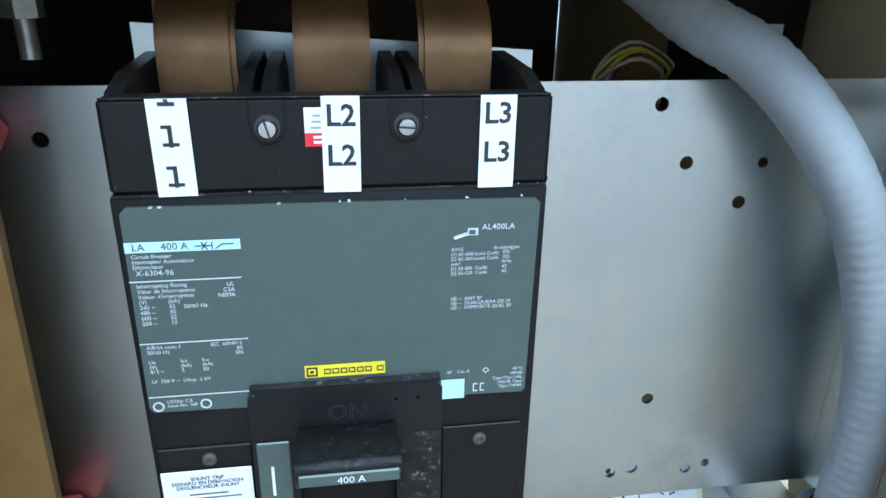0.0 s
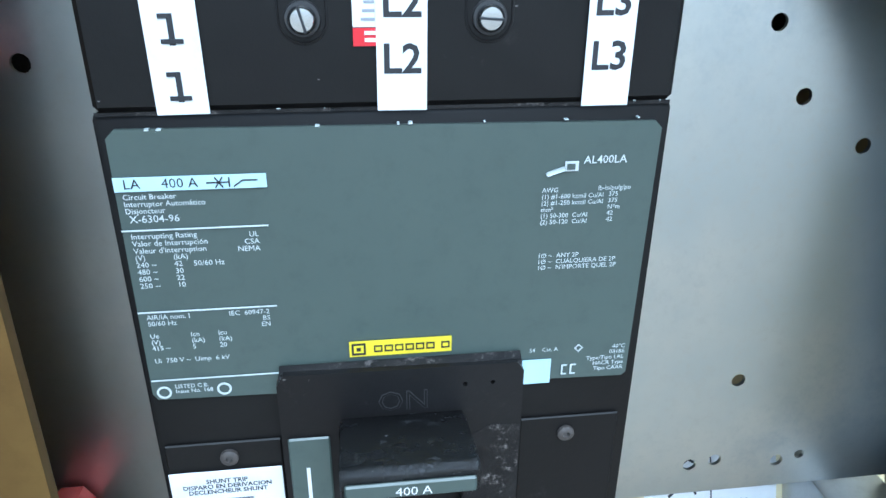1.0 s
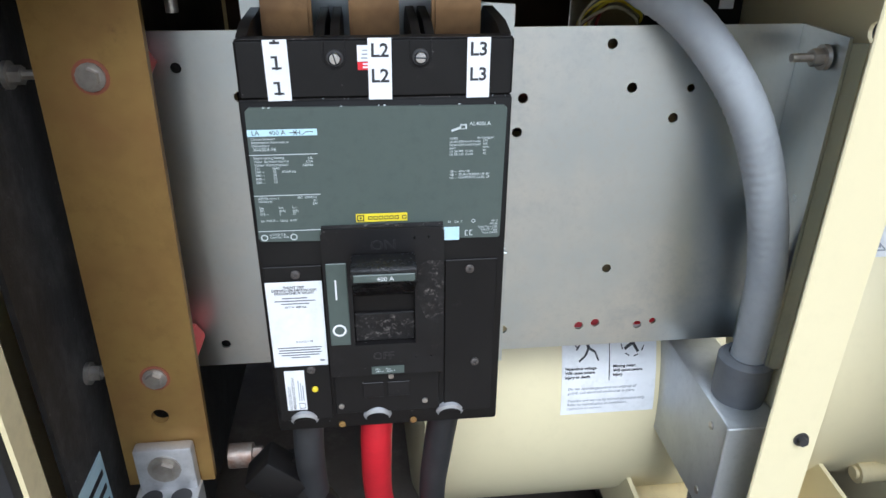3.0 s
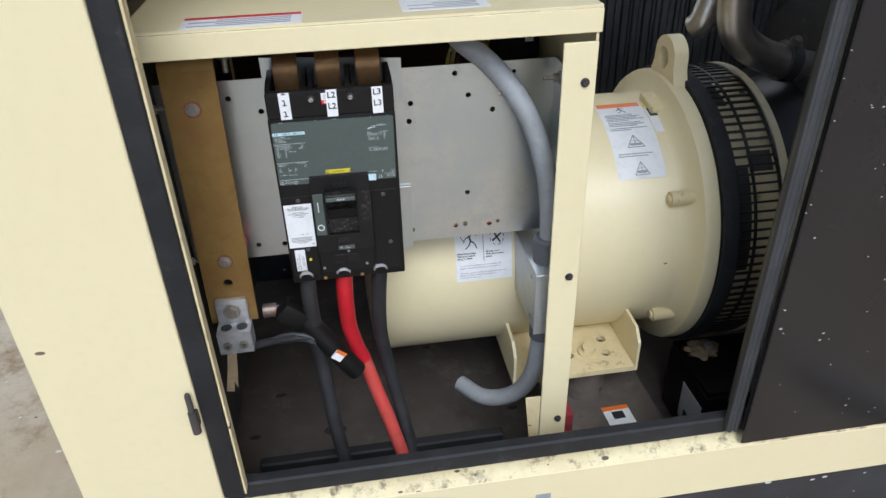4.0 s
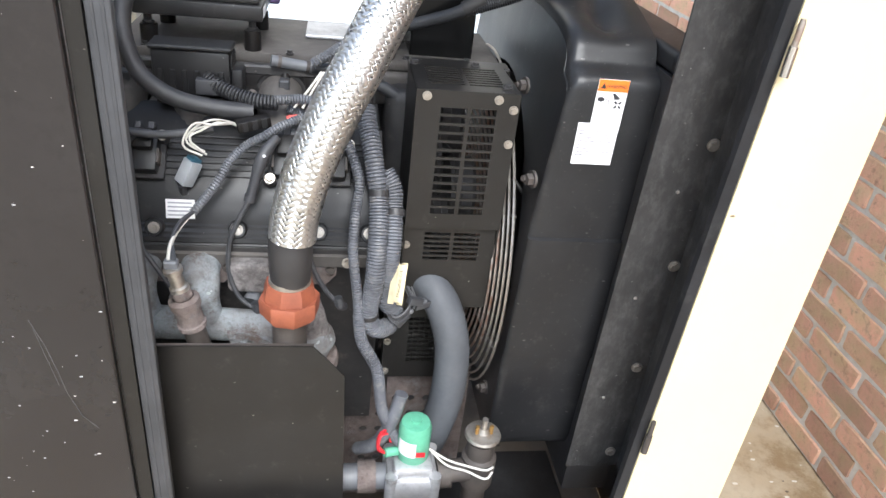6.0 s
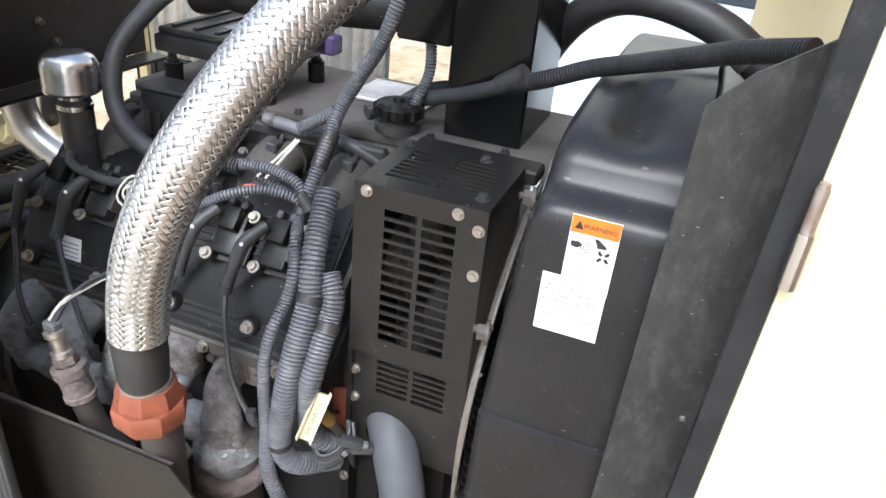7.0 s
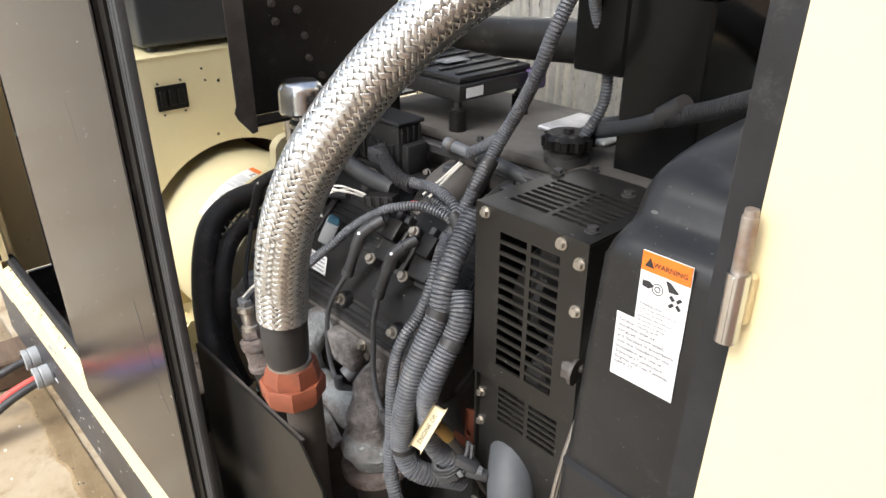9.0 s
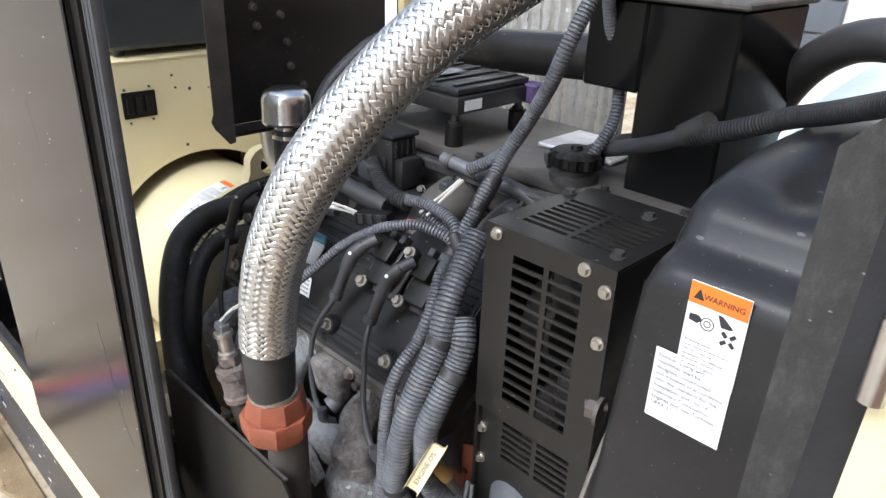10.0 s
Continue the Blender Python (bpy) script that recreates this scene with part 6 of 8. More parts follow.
for sg in (1, -1):
    def yy(v):
        return v if sg > 0 else 2 * CY - v
    bm = ridge_x(bmesh.new(), [(yy(0.158), 0.700), (yy(0.155), 0.733), (yy(0.30), 0.870), (yy(0.37), 0.82), (yy(0.21), 0.70)], 0.985, 1.462)
    bmesh.ops.translate(bm, verts=bm.verts, vec=(0, 0.024 * sg, -0.010))
    ep("cylinder_head", bm, M_ENGINE)
    bm = ridge_x(bmesh.new(), [(yy(0.152), 0.738), (yy(0.156), 0.752), (yy(0.168), 0.760), (yy(0.175), 0.790), (yy(0.205), 0.828), (yy(0.262), 0.888), (yy(0.300), 0.900), (yy(0.345), 0.866), (yy(0.30), 0.8705), (yy(0.1555), 0.7335)], 0.995, 1.455)
    bmesh.ops.bevel(bm, geom=list(bm.edges), offset=0.004, segments=2, affect="EDGES")
    bmesh.ops.translate(bm, verts=bm.verts, vec=(0, 0.024 * sg, -0.010))
    vc = ep("valve_cover", bm, M_COVER, "ribbed black valve cover")
    if sg > 0:
        for k in range(7):
            y, z = 0.2265 + 0.0068 * k, 0.8145 + 0.0072 * k
            ep("rib", box(bmesh.new(), 1.004, 1.446, -0.0016, 0.0016, 0.0, 0.0032, 0.0006, 1, Matrix.Translation((0, y, z)) @ pose(0, 0, 0, 46, 0, 0)), M_COVER, "", vc)
    bm = ridge_x(bmesh.new(), [(yy(0.186), 0.690), (yy(0.178), 0.694), (yy(0.176), 0.712), (yy(0.182), 0.717), (yy(0.20), 0.717), (yy(0.20), 0.690)], 1.0, 1.455)
    ep("head_ledge", bm, M_DUST, "ledge of the head grey with dust")
for x in (1.021, 1.137, 1.252, 1.368, 1.442):
    bm = lathe(bmesh.new(), [(0.0135, 0), (0.0135, 0.012), (0.0115, 0.016), (0.0085, 0.016), (0.008, 0.012), (0, 0.012)], axis((x, 0.194, 0.747), (x, 0.128, 0.772)), 18)
    b = ep("bolt_boss", bm, M_COVER)
    ep("bolt", bolt(bmesh.new(), (x, 0.1822, 0.7514), (0, -0.93, 0.36), 0.0058, 0.010), M_ZINC, "", b)
for x in (1.085, 1.196, 1.303, 1.412):
    ep("bolt", bolt(bmesh.new(), (x, 0.177, 0.703), (0, -1, 0.15), 0.0060, 0.009), M_ZINC, "zinc manifold bolt")
for x0, x1, z0, z1 in ((1.062, 1.098, 0.768, 0.800), (1.152, 1.192, 0.773, 0.801)):
    bm = bmesh.new()
    m = Matrix.Translation((x0, 0.1935, z0 - 0.012)) @ pose(0, 0, 0, 76, 0, 0)
    box(bm, 0, x1 - x0, 0, z1 - z0, 0.0005, 0.001, 0, 1, m)
    lb = ep("sticker", bm, M_WHITE, "small white data sticker")
    bm = bmesh.new()
    for k in range(4):
        box(bm, 0.003, x1 - x0 - 0.004, 0.004 + k * 0.006, 0.0062 + k * 0.006, 0.0012, 0.0016, 0, 1, m)
    ep("print", bm, M_GREYINK, "", lb)


def coil(dot, lead):
    """One ignition coil on the cover, its boot with a white dot, and its lead down to the plug."""
    up = Vector((0, -0.72, 0.69))
    dot = Vector(dot)
    m = Matrix.Translation((dot.x + 0.028, 0.2340, 0.8340)) @ pose(0, 0, 0, 46, 0, 0)
    bm = box(bmesh.new(), -0.018, 0.018, -0.024, 0.030, 0.0, 0.022, 0.004, 2, m)
    c = ep("ignition_coil", bm, M_COVER, "black ignition coil")
    ep("coil_cap", box(bmesh.new(), -0.013, 0.013, 0.004, 0.034, 0.0225, 0.036, 0.003, 2, m), M_BAKELITE, "", c)
    for du in (-0.009, 0.009):
        ep("clip", box(bmesh.new(), du - 0.0045, du + 0.0045, 0.0345, 0.046, 0.012, 0.028, 0.0015, 1, m), M_WIRE, "", c)
    ep("coil_core", box(bmesh.new(), -0.0205, 0.0205, -0.012, 0.010, 0.003, 0.0205, 0.001, 1, m), M_PIPE, "dull steel core", c)
    ep("coil_bracket", box(bmesh.new(), -0.026, 0.026, -0.030, 0.034, -0.002, 0.003, 0.001, 1, m), M_ENGINE, "", c)
    for dx, dy in ((-0.022, -0.028), (0.022, 0.030)):
        p = m @ Vector((dx, dy, 0.003))
        ep("spacer", cyl(bmesh.new(), p, p + up * 0.013, 0.0085, 14), M_TAPE, "", c)
        ep("bolt", bolt(bmesh.new(), p + up * 0.013, up, 0.0055, 0.008), M_ZINC, "", c)
    n = Vector((0.35, -0.75, 0.56)).normalized()
    core = dot - n * 0.0074
    pts = [core + Vector(o) for o in ((0.018, 0.024, 0.020), (0.009, 0.011, 0.012), (0, 0, 0), (-0.007, -0.006, -0.022), (-0.012, -0.010, -0.040), (-0.017, -0.014, -0.058))]
    ep("plug_boot", tube(bmesh.new(), pts, 0.0073, 14, 0.004), M_WIRE, "rubber coil boot with a white dot", c)
    ep("boot_elbow", tube(bmesh.new(), pts[1:4], 0.0086, 14, 0.004), M_WIRE, "", c)
    e = pts[-1]
    ep("boot_collar", tube(bmesh.new(), [e + Vector((0.001, 0.001, 0.005)), e + Vector((-0.001, -0.001, -0.004))], 0.0086, 14, 0.004), M_WIRE, "", c)
    ep("dot", lathe(bmesh.new(), [(0.0022, 0), (0.0022, 0.0022), (0, 0.0024)], axis(dot - n * 0.0004, dot + n), 10), M_WHITE, "", c)
    ep("plug_lead", tube(bmesh.new(), [e] + [Vector(p) for p in lead], 0.0036, 8, 0.008), M_WIRE, "", c)
    tp = Vector(lead[-1])
    ep("plug_cap", tube(bmesh.new(), [tp + Vector((-0.003, 0, 0.014)), tp, tp + Vector((0.006, 0.012, -0.010))], 0.0068, 10, 0.004), M_WIRE, "", c)


coil((1.291, 0.190, 0.865), [(1.244, 0.165, 0.745), (1.241, 0.158, 0.691), (1.256, 0.152, 0.652), (1.281, 0.147, 0.634)])
coil((1.359, 0.190, 0.860), [(1.348, 0.165, 0.770), (1.354, 0.158, 0.735), (1.363, 0.149, 0.705), (1.381, 0.141, 0.675), (1.402, 0.137, 0.652)])
coil((1.096, 0.192, 0.860), [(1.10, 0.165, 0.770), (1.14, 0.140, 0.720), (1.172, 0.128, 0.672)])
coil((1.024, 0.190, 0.860), [(1.02, 0.165, 0.770), (1.04, 0.140, 0.720), (1.066, 0.128, 0.668)])

# exhaust manifold: stubby cast runners into a log, with an outlet at the front
def cast(bm, amount=1.0):
    """Rough sand-cast skin."""
    for v in bm.verts:
        v.co += Vector((0.3, -1, 0.4)) * (amount * (0.0022 * noise.noise(v.co * 38) + 0.0010 * noise.noise(v.co * 120)))
    return bm


bm = cast(tube(bmesh.new(), [(1.02, 0.150, 0.622), (1.12, 0.142, 0.616), (1.22, 0.142, 0.612), (1.29, 0.146, 0.604), (1.345, 0.156, 0.594)], 0.025, 24, 0.005), 1.3)
man = ep("exhaust_manifold", bm, M_IRONPALE, "heat-bleached cast iron exhaust manifold")
for x in (1.025, 1.112, 1.198, 1.350):
    front_one = x > 1.3
    zd = 0.022 if front_one else 0.0
    bm = tube(bmesh.new(), [(x - zd, 0.196, 0.694 - zd), (x - zd * 0.6, 0.164, 0.686 - zd), (x + 0.001, 0.146, 0.668 - zd), (x + 0.004, 0.140, 0.642 - zd), (x + 0.008, 0.146, 0.606 - zd * 0.5)], 0.026 if front_one else 0.0245, 28, 0.003)
    for v in bm.verts:
        w = max(0.0, min(1.0, (v.co.z - 0.61) / 0.08))
        v.co.x = x + (v.co.x - x) * ((1.15 - 0.45 * w) if front_one else (1.0 + 0.22 * w))
        v.co.x += 0.004 * noise.noise(v.co * 26)
        v.co.y += 0.005 * noise.noise(v.co * 21 + Vector((3, 0, 0)))
        if front_one:
            v.co += Vector((0.7, -1, 0.4)) * (0.006 * noise.noise(v.co * 45) + 0.003 * abs(noise.noise(v.co * 130)))
    ep("runner", cast(bm, 1.8), M_IRONDUST if front_one else M_IRONPALE, "", man)
    bm = sheet(bmesh.new(), [(x - 0.046, 0.676), (x - 0.030, 0.658), (x + 0.030, 0.658), (x + 0.046, 0.676), (x + 0.046, 0.698), (x + 0.034, 0.709), (x - 0.034, 0.709), (x - 0.046, 0.698)], [], 0.012, front(0.196))
    bmesh.ops.bevel(bm, geom=[e for e in bm.edges if e.calc_face_angle(0) > 0.6], offset=0.002, segments=1, affect="EDGES")
    ep("port_flange", bm, M_IRON, "", man)
    for u in (-0.037, 0.037):
        ep("flange_bolt", bolt(bmesh.new(), (x + u, 0.1838, 0.688), (0, -1, 0), 0.006, 0.010), M_PIPE, "", man)
bm = cast(lathe(bmesh.new(), [(0, -0.022), (0.026, -0.022), (0.036, -0.014), (0.044, 0.0), (0.046, 0.010), (0.038, 0.024), (0.035, 0.036), (0.0, 0.036)], axis((1.351, 0.150, 0.586), (1.356, 0.158, 0.47)), 40), 1.8)
ep("outlet_collar", bm, M_IRONPALE, "", man)
ep("outlet_flange", lathe(bmesh.new(), [(0, 0.0), (0.048, 0.0), (0.050, 0.004), (0.050, 0.014), (0.042, 0.018), (0, 0.018)], axis((1.353, 0.152, 0.547), (1.357, 0.160, 0.45)), 24), M_IRON, "", man)
ep("down_pipe", tube(bmesh.new(), [(1.354, 0.153, 0.535), (1.356, 0.158, 0.46), (1.35, 0.18, 0.38), (1.38, 0.23, 0.30)], 0.034, 18, 0.015), M_PIPE, "dark exhaust down pipe", man)
bm = cast(box(bmesh.new(), 1.236, 1.300, 0.158, 0.186, 0.655, 0.708, 0.010, 4), 2.4)
ep("port_block", bm, M_IRONDUST, "dusty cast block between the ports", man)
bm = cast(sheet(bmesh.new(), [(1.240, 0.618), (1.262, 0.622), (1.300, 0.606), (1.322, 0.580), (1.312, 0.562), (1.285, 0.570), (1.248, 0.592)], [circle(1.272, 0.604, 0.0035, 8)], 0.010, front(0.118)))
ep("lifting_ear", bm, M_IRONPALE, "pale blue cast lug with raised marks", man)
for x in (1.160, 1.268):
    ep("plug_shield", lathe(bmesh.new(), [(0.0, 0), (0.0115, 0), (0.0125, 0.004), (0.0125, 0.012), (0.0115, 0.014), (0.0115, 0.030), (0.0130, 0.033), (0.0130, 0.040), (0, 0.040)], axis((x + 0.012, 0.198, 0.658), (x, 0.160, 0.632)), 20), M_COUPLING, "grey spark plug shield")

# intake: dusty plateau with round runners going down into the head
bm = box(bmesh.new(), 1.06, 1.535, 0.385, 0.585, 0.880, 0.9365, 0.012, 3)
ep("intake_plenum", bm, M_DUST, "dust-covered intake plenum")
bm = box(bmesh.new(), 1.05, 1.66, 0.376, 0.62, 0.937, 0.955, 0.004, 2)
for v in bm.verts:
    v.co.y += 0.022 * max(0.0, (v.co.x - 1.30) / 0.36) if v.co.y < 0.5 else 0
ep("top_plate", bm, M_DUST, "flat plate grey with dust")
for x, y in ((1.10, 0.386), (1.315, 0.388), (1.50, 0.404), (1.60, 0.408), (1.38, 0.56), (1.50, 0.50)):
    ep("bolt", bolt(bmesh.new(), (x, y, 0.955), (0, 0, 1), 0.0045, 0.006), M_ENGINE)
ep("patch", box(bmesh.new(), 1.335, 1.455, 0.485, 0.585, 0.9555, 0.962, 0.002), M_ALU, "bare aluminium cover plate")
for x in (1.075, 1.185, 1.305, 1.415):
    bm = tube(bmesh.new(), [(x, 0.44, 0.900), (x, 0.385, 0.902), (x - 0.004, 0.335, 0.886), (x - 0.006, 0.305, 0.850)], 0.034, 22, 0.008)
    ep("intake_runner", bm, M_DUST)
    ep("runner_flange", tube(bmesh.new(), [(x - 0.001, 0.372, 0.901), (x - 0.001, 0.362, 0.899)], 0.0385, 22, 0.004), M_ENGINE)
bm = box(bmesh.new(), 1.06, 1.46, 0.352, 0.368, 0.928, 0.944, 0.003)
ep("fuel_rail", bm, M_ENGINE, "black rail along the runners")
for x in (1.08, 1.19, 1.31, 1.42):
    ep("injector", cyl(bmesh.new(), (x, 0.358, 0.930), (x, 0.335, 0.900), 0.0085, 12), M_BAKELITE)
    ep("injector_plug", box(bmesh.new(), x - 0.008, x + 0.008, 0.326, 0.346, 0.912, 0.930, 0.002), M_WIRE)
ep("timing_cover", box(bmesh.new(), 1.4685, 1.60, 0.345, 0.62, 0.30, 0.92, 0.02, 3), M_ENGINE, "dark timing cover")
bm = bmesh.new()
cyl(bm, (1.290, 0.345, 0.955), (1.350, 0.355, 0.945), 0.0085, 16)
ep("regulator_body", bm, M_COUPLING, "small zinc pressure regulator")
for t in (0.15, 0.85):
    p = Vector((1.290, 0.345, 0.955)).lerp(Vector((1.350, 0.355, 0.945)), t)
    ep("clamp", tube(bmesh.new(), [p, p + Vector((0.005, 0.001, -0.001))], 0.0100, 14, 0.003), M_PIPE, "small hose clamp")
ep("regulator_hose", tube(bmesh.new(), [(1.350, 0.355, 0.945), (1.39, 0.358, 0.942), (1.44, 0.36, 0.930), (1.49, 0.358, 0.905)], 0.010, 12, 0.01), M_WIRE)
# oil filler
bm = lathe(bmesh.new(), [(0, 0.954), (0.030, 0.954), (0.030, 0.964), (0.024, 0.966), (0.024, 0.972)], Matrix.Translation((1.451, 0.410, 0)), 24)
ep("filler_neck", bm, M_ENGINE)
bm = lathe(bmesh.new(), [(0, 0.972), (0.028, 0.972), (0.0305, 0.975), (0.0305, 0.987), (0.026, 0.992), (0.008, 0.993), (0.006, 0.998), (0, 0.998)], Matrix.Translation((1.451, 0.410, 0)), 60)
for v in bm.verts:
    dx, dy = v.co.x - 1.451, v.co.y - 0.410
    if math.hypot(dx, dy) > 0.0295 and int(math.degrees(math.atan2(dy, dx)) % 36 / 18) == 0:
        v.co.x, v.co.y = 1.451 + dx * 1.12, 0.410 + dy * 1.12
ep("oil_cap", bm, M_BAKELITE, "ribbed black oil filler cap")
# breather with a chrome cap
bm = lathe(bmesh.new(), [(0, 0.86), (0.021, 0.86), (0.0215, 0.955), (0.020, 0.965), (0, 0.965)], Matrix.Translation((1.060, 0.260, -0.006)), 24)
br = ep("breather_tube", bm, M_ENGINE)
ep("breather_neck", lathe(bmesh.new(), [(0.0225, 0.952), (0.0225, 0.958), (0.0190, 0.960), (0.0190, 0.978), (0.017, 0.978)], Matrix.Translation((1.060, 0.260, -0.006)), 24), M_CHROME, "", br)
ep("breather_cap", lathe(bmesh.new(), [(0.020, 0.974), (0.034, 0.974), (0.0365, 0.978), (0.0352, 0.984), (0.0352, 1.003), (0.0340, 1.011), (0.0305, 1.018), (0.024, 1.0225), (0.012, 1.0245), (0, 1.025)], Matrix.Translation((1.060, 0.260, -0.006)), 32), M_CHROME, "chrome breather cap", br)

# engine computer on its posts
ecu = thing("engine_computer", (1.18, 0.46, 0.956), "black finned engine computer on rubber posts, with white label", "engine computer")
part("case", box(bmesh.new(), 1.085, 1.275, 0.385, 0.545, 1.000, 1.024, 0.004, 2), M_COVER, ecu)
part("lid", box(bmesh.new(), 1.090, 1.270, 0.390, 0.540, 1.0245, 1.034, 0.003, 2), M_COVER, ecu)
for k in range(5):
    part("fin", box(bmesh.new(), 1.105 + k * 0.036, 1.112 + k * 0.036, 0.40, 0.53, 1.0345, 1.0375, 0.001), M_COVER, ecu)
for x in (1.105, 1.258):
    for y in (0.398, 0.532):
        part("post", cyl(bmesh.new(), (x, y, 0.955), (x, y, 0.985), 0.013, 14), M_BAKELITE, ecu)
        part("bolt", bolt(bmesh.new(), (x, y, 0.9855), (0, 0, 1), 0.006, 0.013), M_COVER, ecu)
part("label", box(bmesh.new(), 1.2752, 1.2758, 0.398, 0.432, 1.005, 1.019), M_WHITE, ecu)
part("label", box(bmesh.new(), 1.17, 1.20, 0.43, 0.48, 1.0376, 1.0382), M_COUPLING, ecu)
part("connector", box(bmesh.new(), 1.262, 1.290, 0.528, 0.556, 0.998, 1.026, 0.003), surface("violet_connector", (0.07, 0.045, 0.12), None, 0.5, scale=30, bump=0.02), ecu, "dull violet connector")
fb = thing("ignition_module", (1.19, 0.35, 0.88), "dusty black ribbed ignition module box beside the intake", "module")
part("body", box(bmesh.new(), 1.125, 1.235, 0.305, 0.350, 0.905, 0.972, 0.005, 2), M_COVER, fb)
for k in range(6):
    part("rib", box(bmesh.new(), 1.134 + k * 0.017, 1.141 + k * 0.017, 0.301, 0.3045, 0.910, 0.945, 0.001), M_COVER, fb)
part("lid", box(bmesh.new(), 1.122, 1.238, 0.302, 0.353, 0.9725, 0.979, 0.002), M_COVER, fb)
part("end_step", box(bmesh.new(), 1.2355, 1.252, 0.308, 0.346, 0.905, 0.948, 0.004, 2), M_COVER, fb)
for k in range(4):
    part("end_rib", box(bmesh.new(), 1.2354, 1.2385, 0.309 + k * 0.0105, 0.312 + k * 0.0105, 0.9485, 0.970, 0.0008), M_COVER, fb)
part("plug", box(bmesh.new(), 1.188, 1.222, 0.284, 0.3005, 0.915, 0.938, 0.003, 2), M_WIRE, fb, "black plug on the module")
part("bracket", box(bmesh.new(), 1.13, 1.275, 0.300, 0.372, 0.893, 0.9045, 0.002), M_COVER, fb)
part("bolt", bolt(bmesh.new(), (1.262, 0.335, 0.9048), (0.3, -0.8, 0.5), 0.0045, 0.008), M_PIPE, fb)

# braided flexible gas hose
hose = thing("braided_hose", (1.333, 0.047, 0.33), "braided stainless flexible hose rising from a rust-red union", "hose")
HP = [(1.338, 0.0420, 0.822), (1.341, 0.0428, 0.850), (1.3475, 0.0420, 0.880), (1.3557, 0.0422, 0.910), (1.3664, 0.0438, 0.940), (1.3786, 0.0475, 0.970), (1.3925, 0.0530, 1.000), (1.4085, 0.0610, 1.030), (1.424, 0.0755, 1.060), (1.4405, 0.0925, 1.090), (1.458, 0.1125, 1.120), (1.478, 0.137, 1.150), (1.502, 0.168, 1.180), (1.542, 0.230, 1.225), (1.58, 0.31, 1.27)]
HR = 0.0288
part("core", tube(bmesh.new(), HP, HR - 0.0022, 20, 0.01), M_BRAIDCORE, hose)
P, hl_len = spline(HP, 0.0016)
FR = frames_along(P)
bm = bmesh.new()
NS, LEAD = 21, 0.172
half = 0.462 * 2 * math.pi / NS
for sgn in (1, -1):
    for k in range(NS):
        prev = None
        for i, (p, a, b) in enumerate(FR):
            s = hl_len * i / (len(FR) - 1)
            th = sgn * 2 * math.pi * s / LEAD + 2 * math.pi * k / NS
            over = sgn * math.sin(math.pi * (k + sgn * NS * s / LEAD) + math.pi / 4)
            r = HR + 0.0009 * max(-1, min(1, 5.0 * over))
            row = []
            for u, lift in ((-1, -0.0004), (-0.78, 0.0002), (-0.5, 0.0), (-0.22, 0.0003), (0.02, 0.0), (0.25, 0.0003), (0.5, 0.0), (0.78, 0.0002), (1, -0.0004)):
                rr = r + lift
                row.append(bm.verts.new(p + a * (rr * math.cos(th + u * half)) + b * (rr * math.sin(th + u * half))))
            if prev:
                for u in range(8):
                    bm.faces.new((prev[u], prev[u + 1], row[u + 1], row[u]))
            prev = row
braid = bpy.data.meshes.new("braid")
for f in bm.faces:
    f.smooth = True
bmesh.ops.translate(bm, verts=bm.verts, vec=-ROOT[hose])
bm.to_mesh(braid)
bm.free()
braid.materials.append(M_BRAID)
bo = new("braid", braid)
bo.parent = hose
tagged(bo, "woven stainless steel braid", kind="stuff")
part("collar", lathe(bmesh.new(), [(0.024, 0.748), (0.0255, 0.760), (0.0268, 0.772), (0.0278, 0.790), (0.0282, 0.822), (0.0270, 0.827), (0.024, 0.828)], Matrix.Translation((1.3355, 0.0435, 0)), 32), M_TAPE, hose, "black crimp collar")
part("collar_ring", lathe(bmesh.new(), [(0.0245, 0.752), (0.0275, 0.754), (0.0272, 0.7600), (0.0245, 0.7605)], Matrix.Translation((1.3345, 0.0455, 0)), 32), M_ZINC, hose)
un = thing("pipe_union", (1.332, 0.047, 0.33), "rust-red octagonal pipe union on a dark iron pipe", "pipe union")
bm = lathe(bmesh.new(), [(0.025, 0.688), (0.032, 0.689), (0.0395, 0.699), (0.0405, 0.719), (0.039, 0.722), (0.025, 0.722)], Matrix.Translation((1.334, 0.0475, 0.008)) @ pose(0, 0, 0, 0, 0, 12), 8)
part("nut", bm, M_RUST, un)
bm = lathe(bmesh.new(), [(0.025, 0.7222), (0.0355, 0.7225), (0.0345, 0.733), (0.031, 0.745), (0.025, 0.748)], Matrix.Translation((1.334, 0.0475, 0.008)) @ pose(0, 0, 0, 0, 0, 30), 8)
part("upper_nut", bm, M_RUST, un)
bm = lathe(bmesh.new(), [(0.0, 0.055), (0.0235, 0.055), (0.0235, 0.698), (0.0, 0.698)], Matrix.Translation((1.333, 0.0600, 0)), 24)
part("pipe", bm, M_PIPE, un)

# oxygen sensor in its rusty stub
o2 = thing("oxygen_sensor", (1.20, 0.07, 0.60), "brass oxygen sensor in a rusty stub pipe, with wires", "sensor")
part("stub_pipe", tube(bmesh.new(), [(1.235, 0.092, 0.565), (1.212, 0.078, 0.612), (1.202, 0.072, 0.665)], 0.0150, 18, 0.008), M_PIPE, o2)
part("coupler", lathe(bmesh.new(), [(0.013, 0.0), (0.019, 0.001), (0.0195, 0.008), (0.0175, 0.010), (0.0175, 0.034), (0.0205, 0.037), (0.0205, 0.048), (0.014, 0.052)], axis((1.2025, 0.072, 0.660), (1.193, 0.068, 0.716)), 22), M_IRON, o2, "rust-brown coupler")
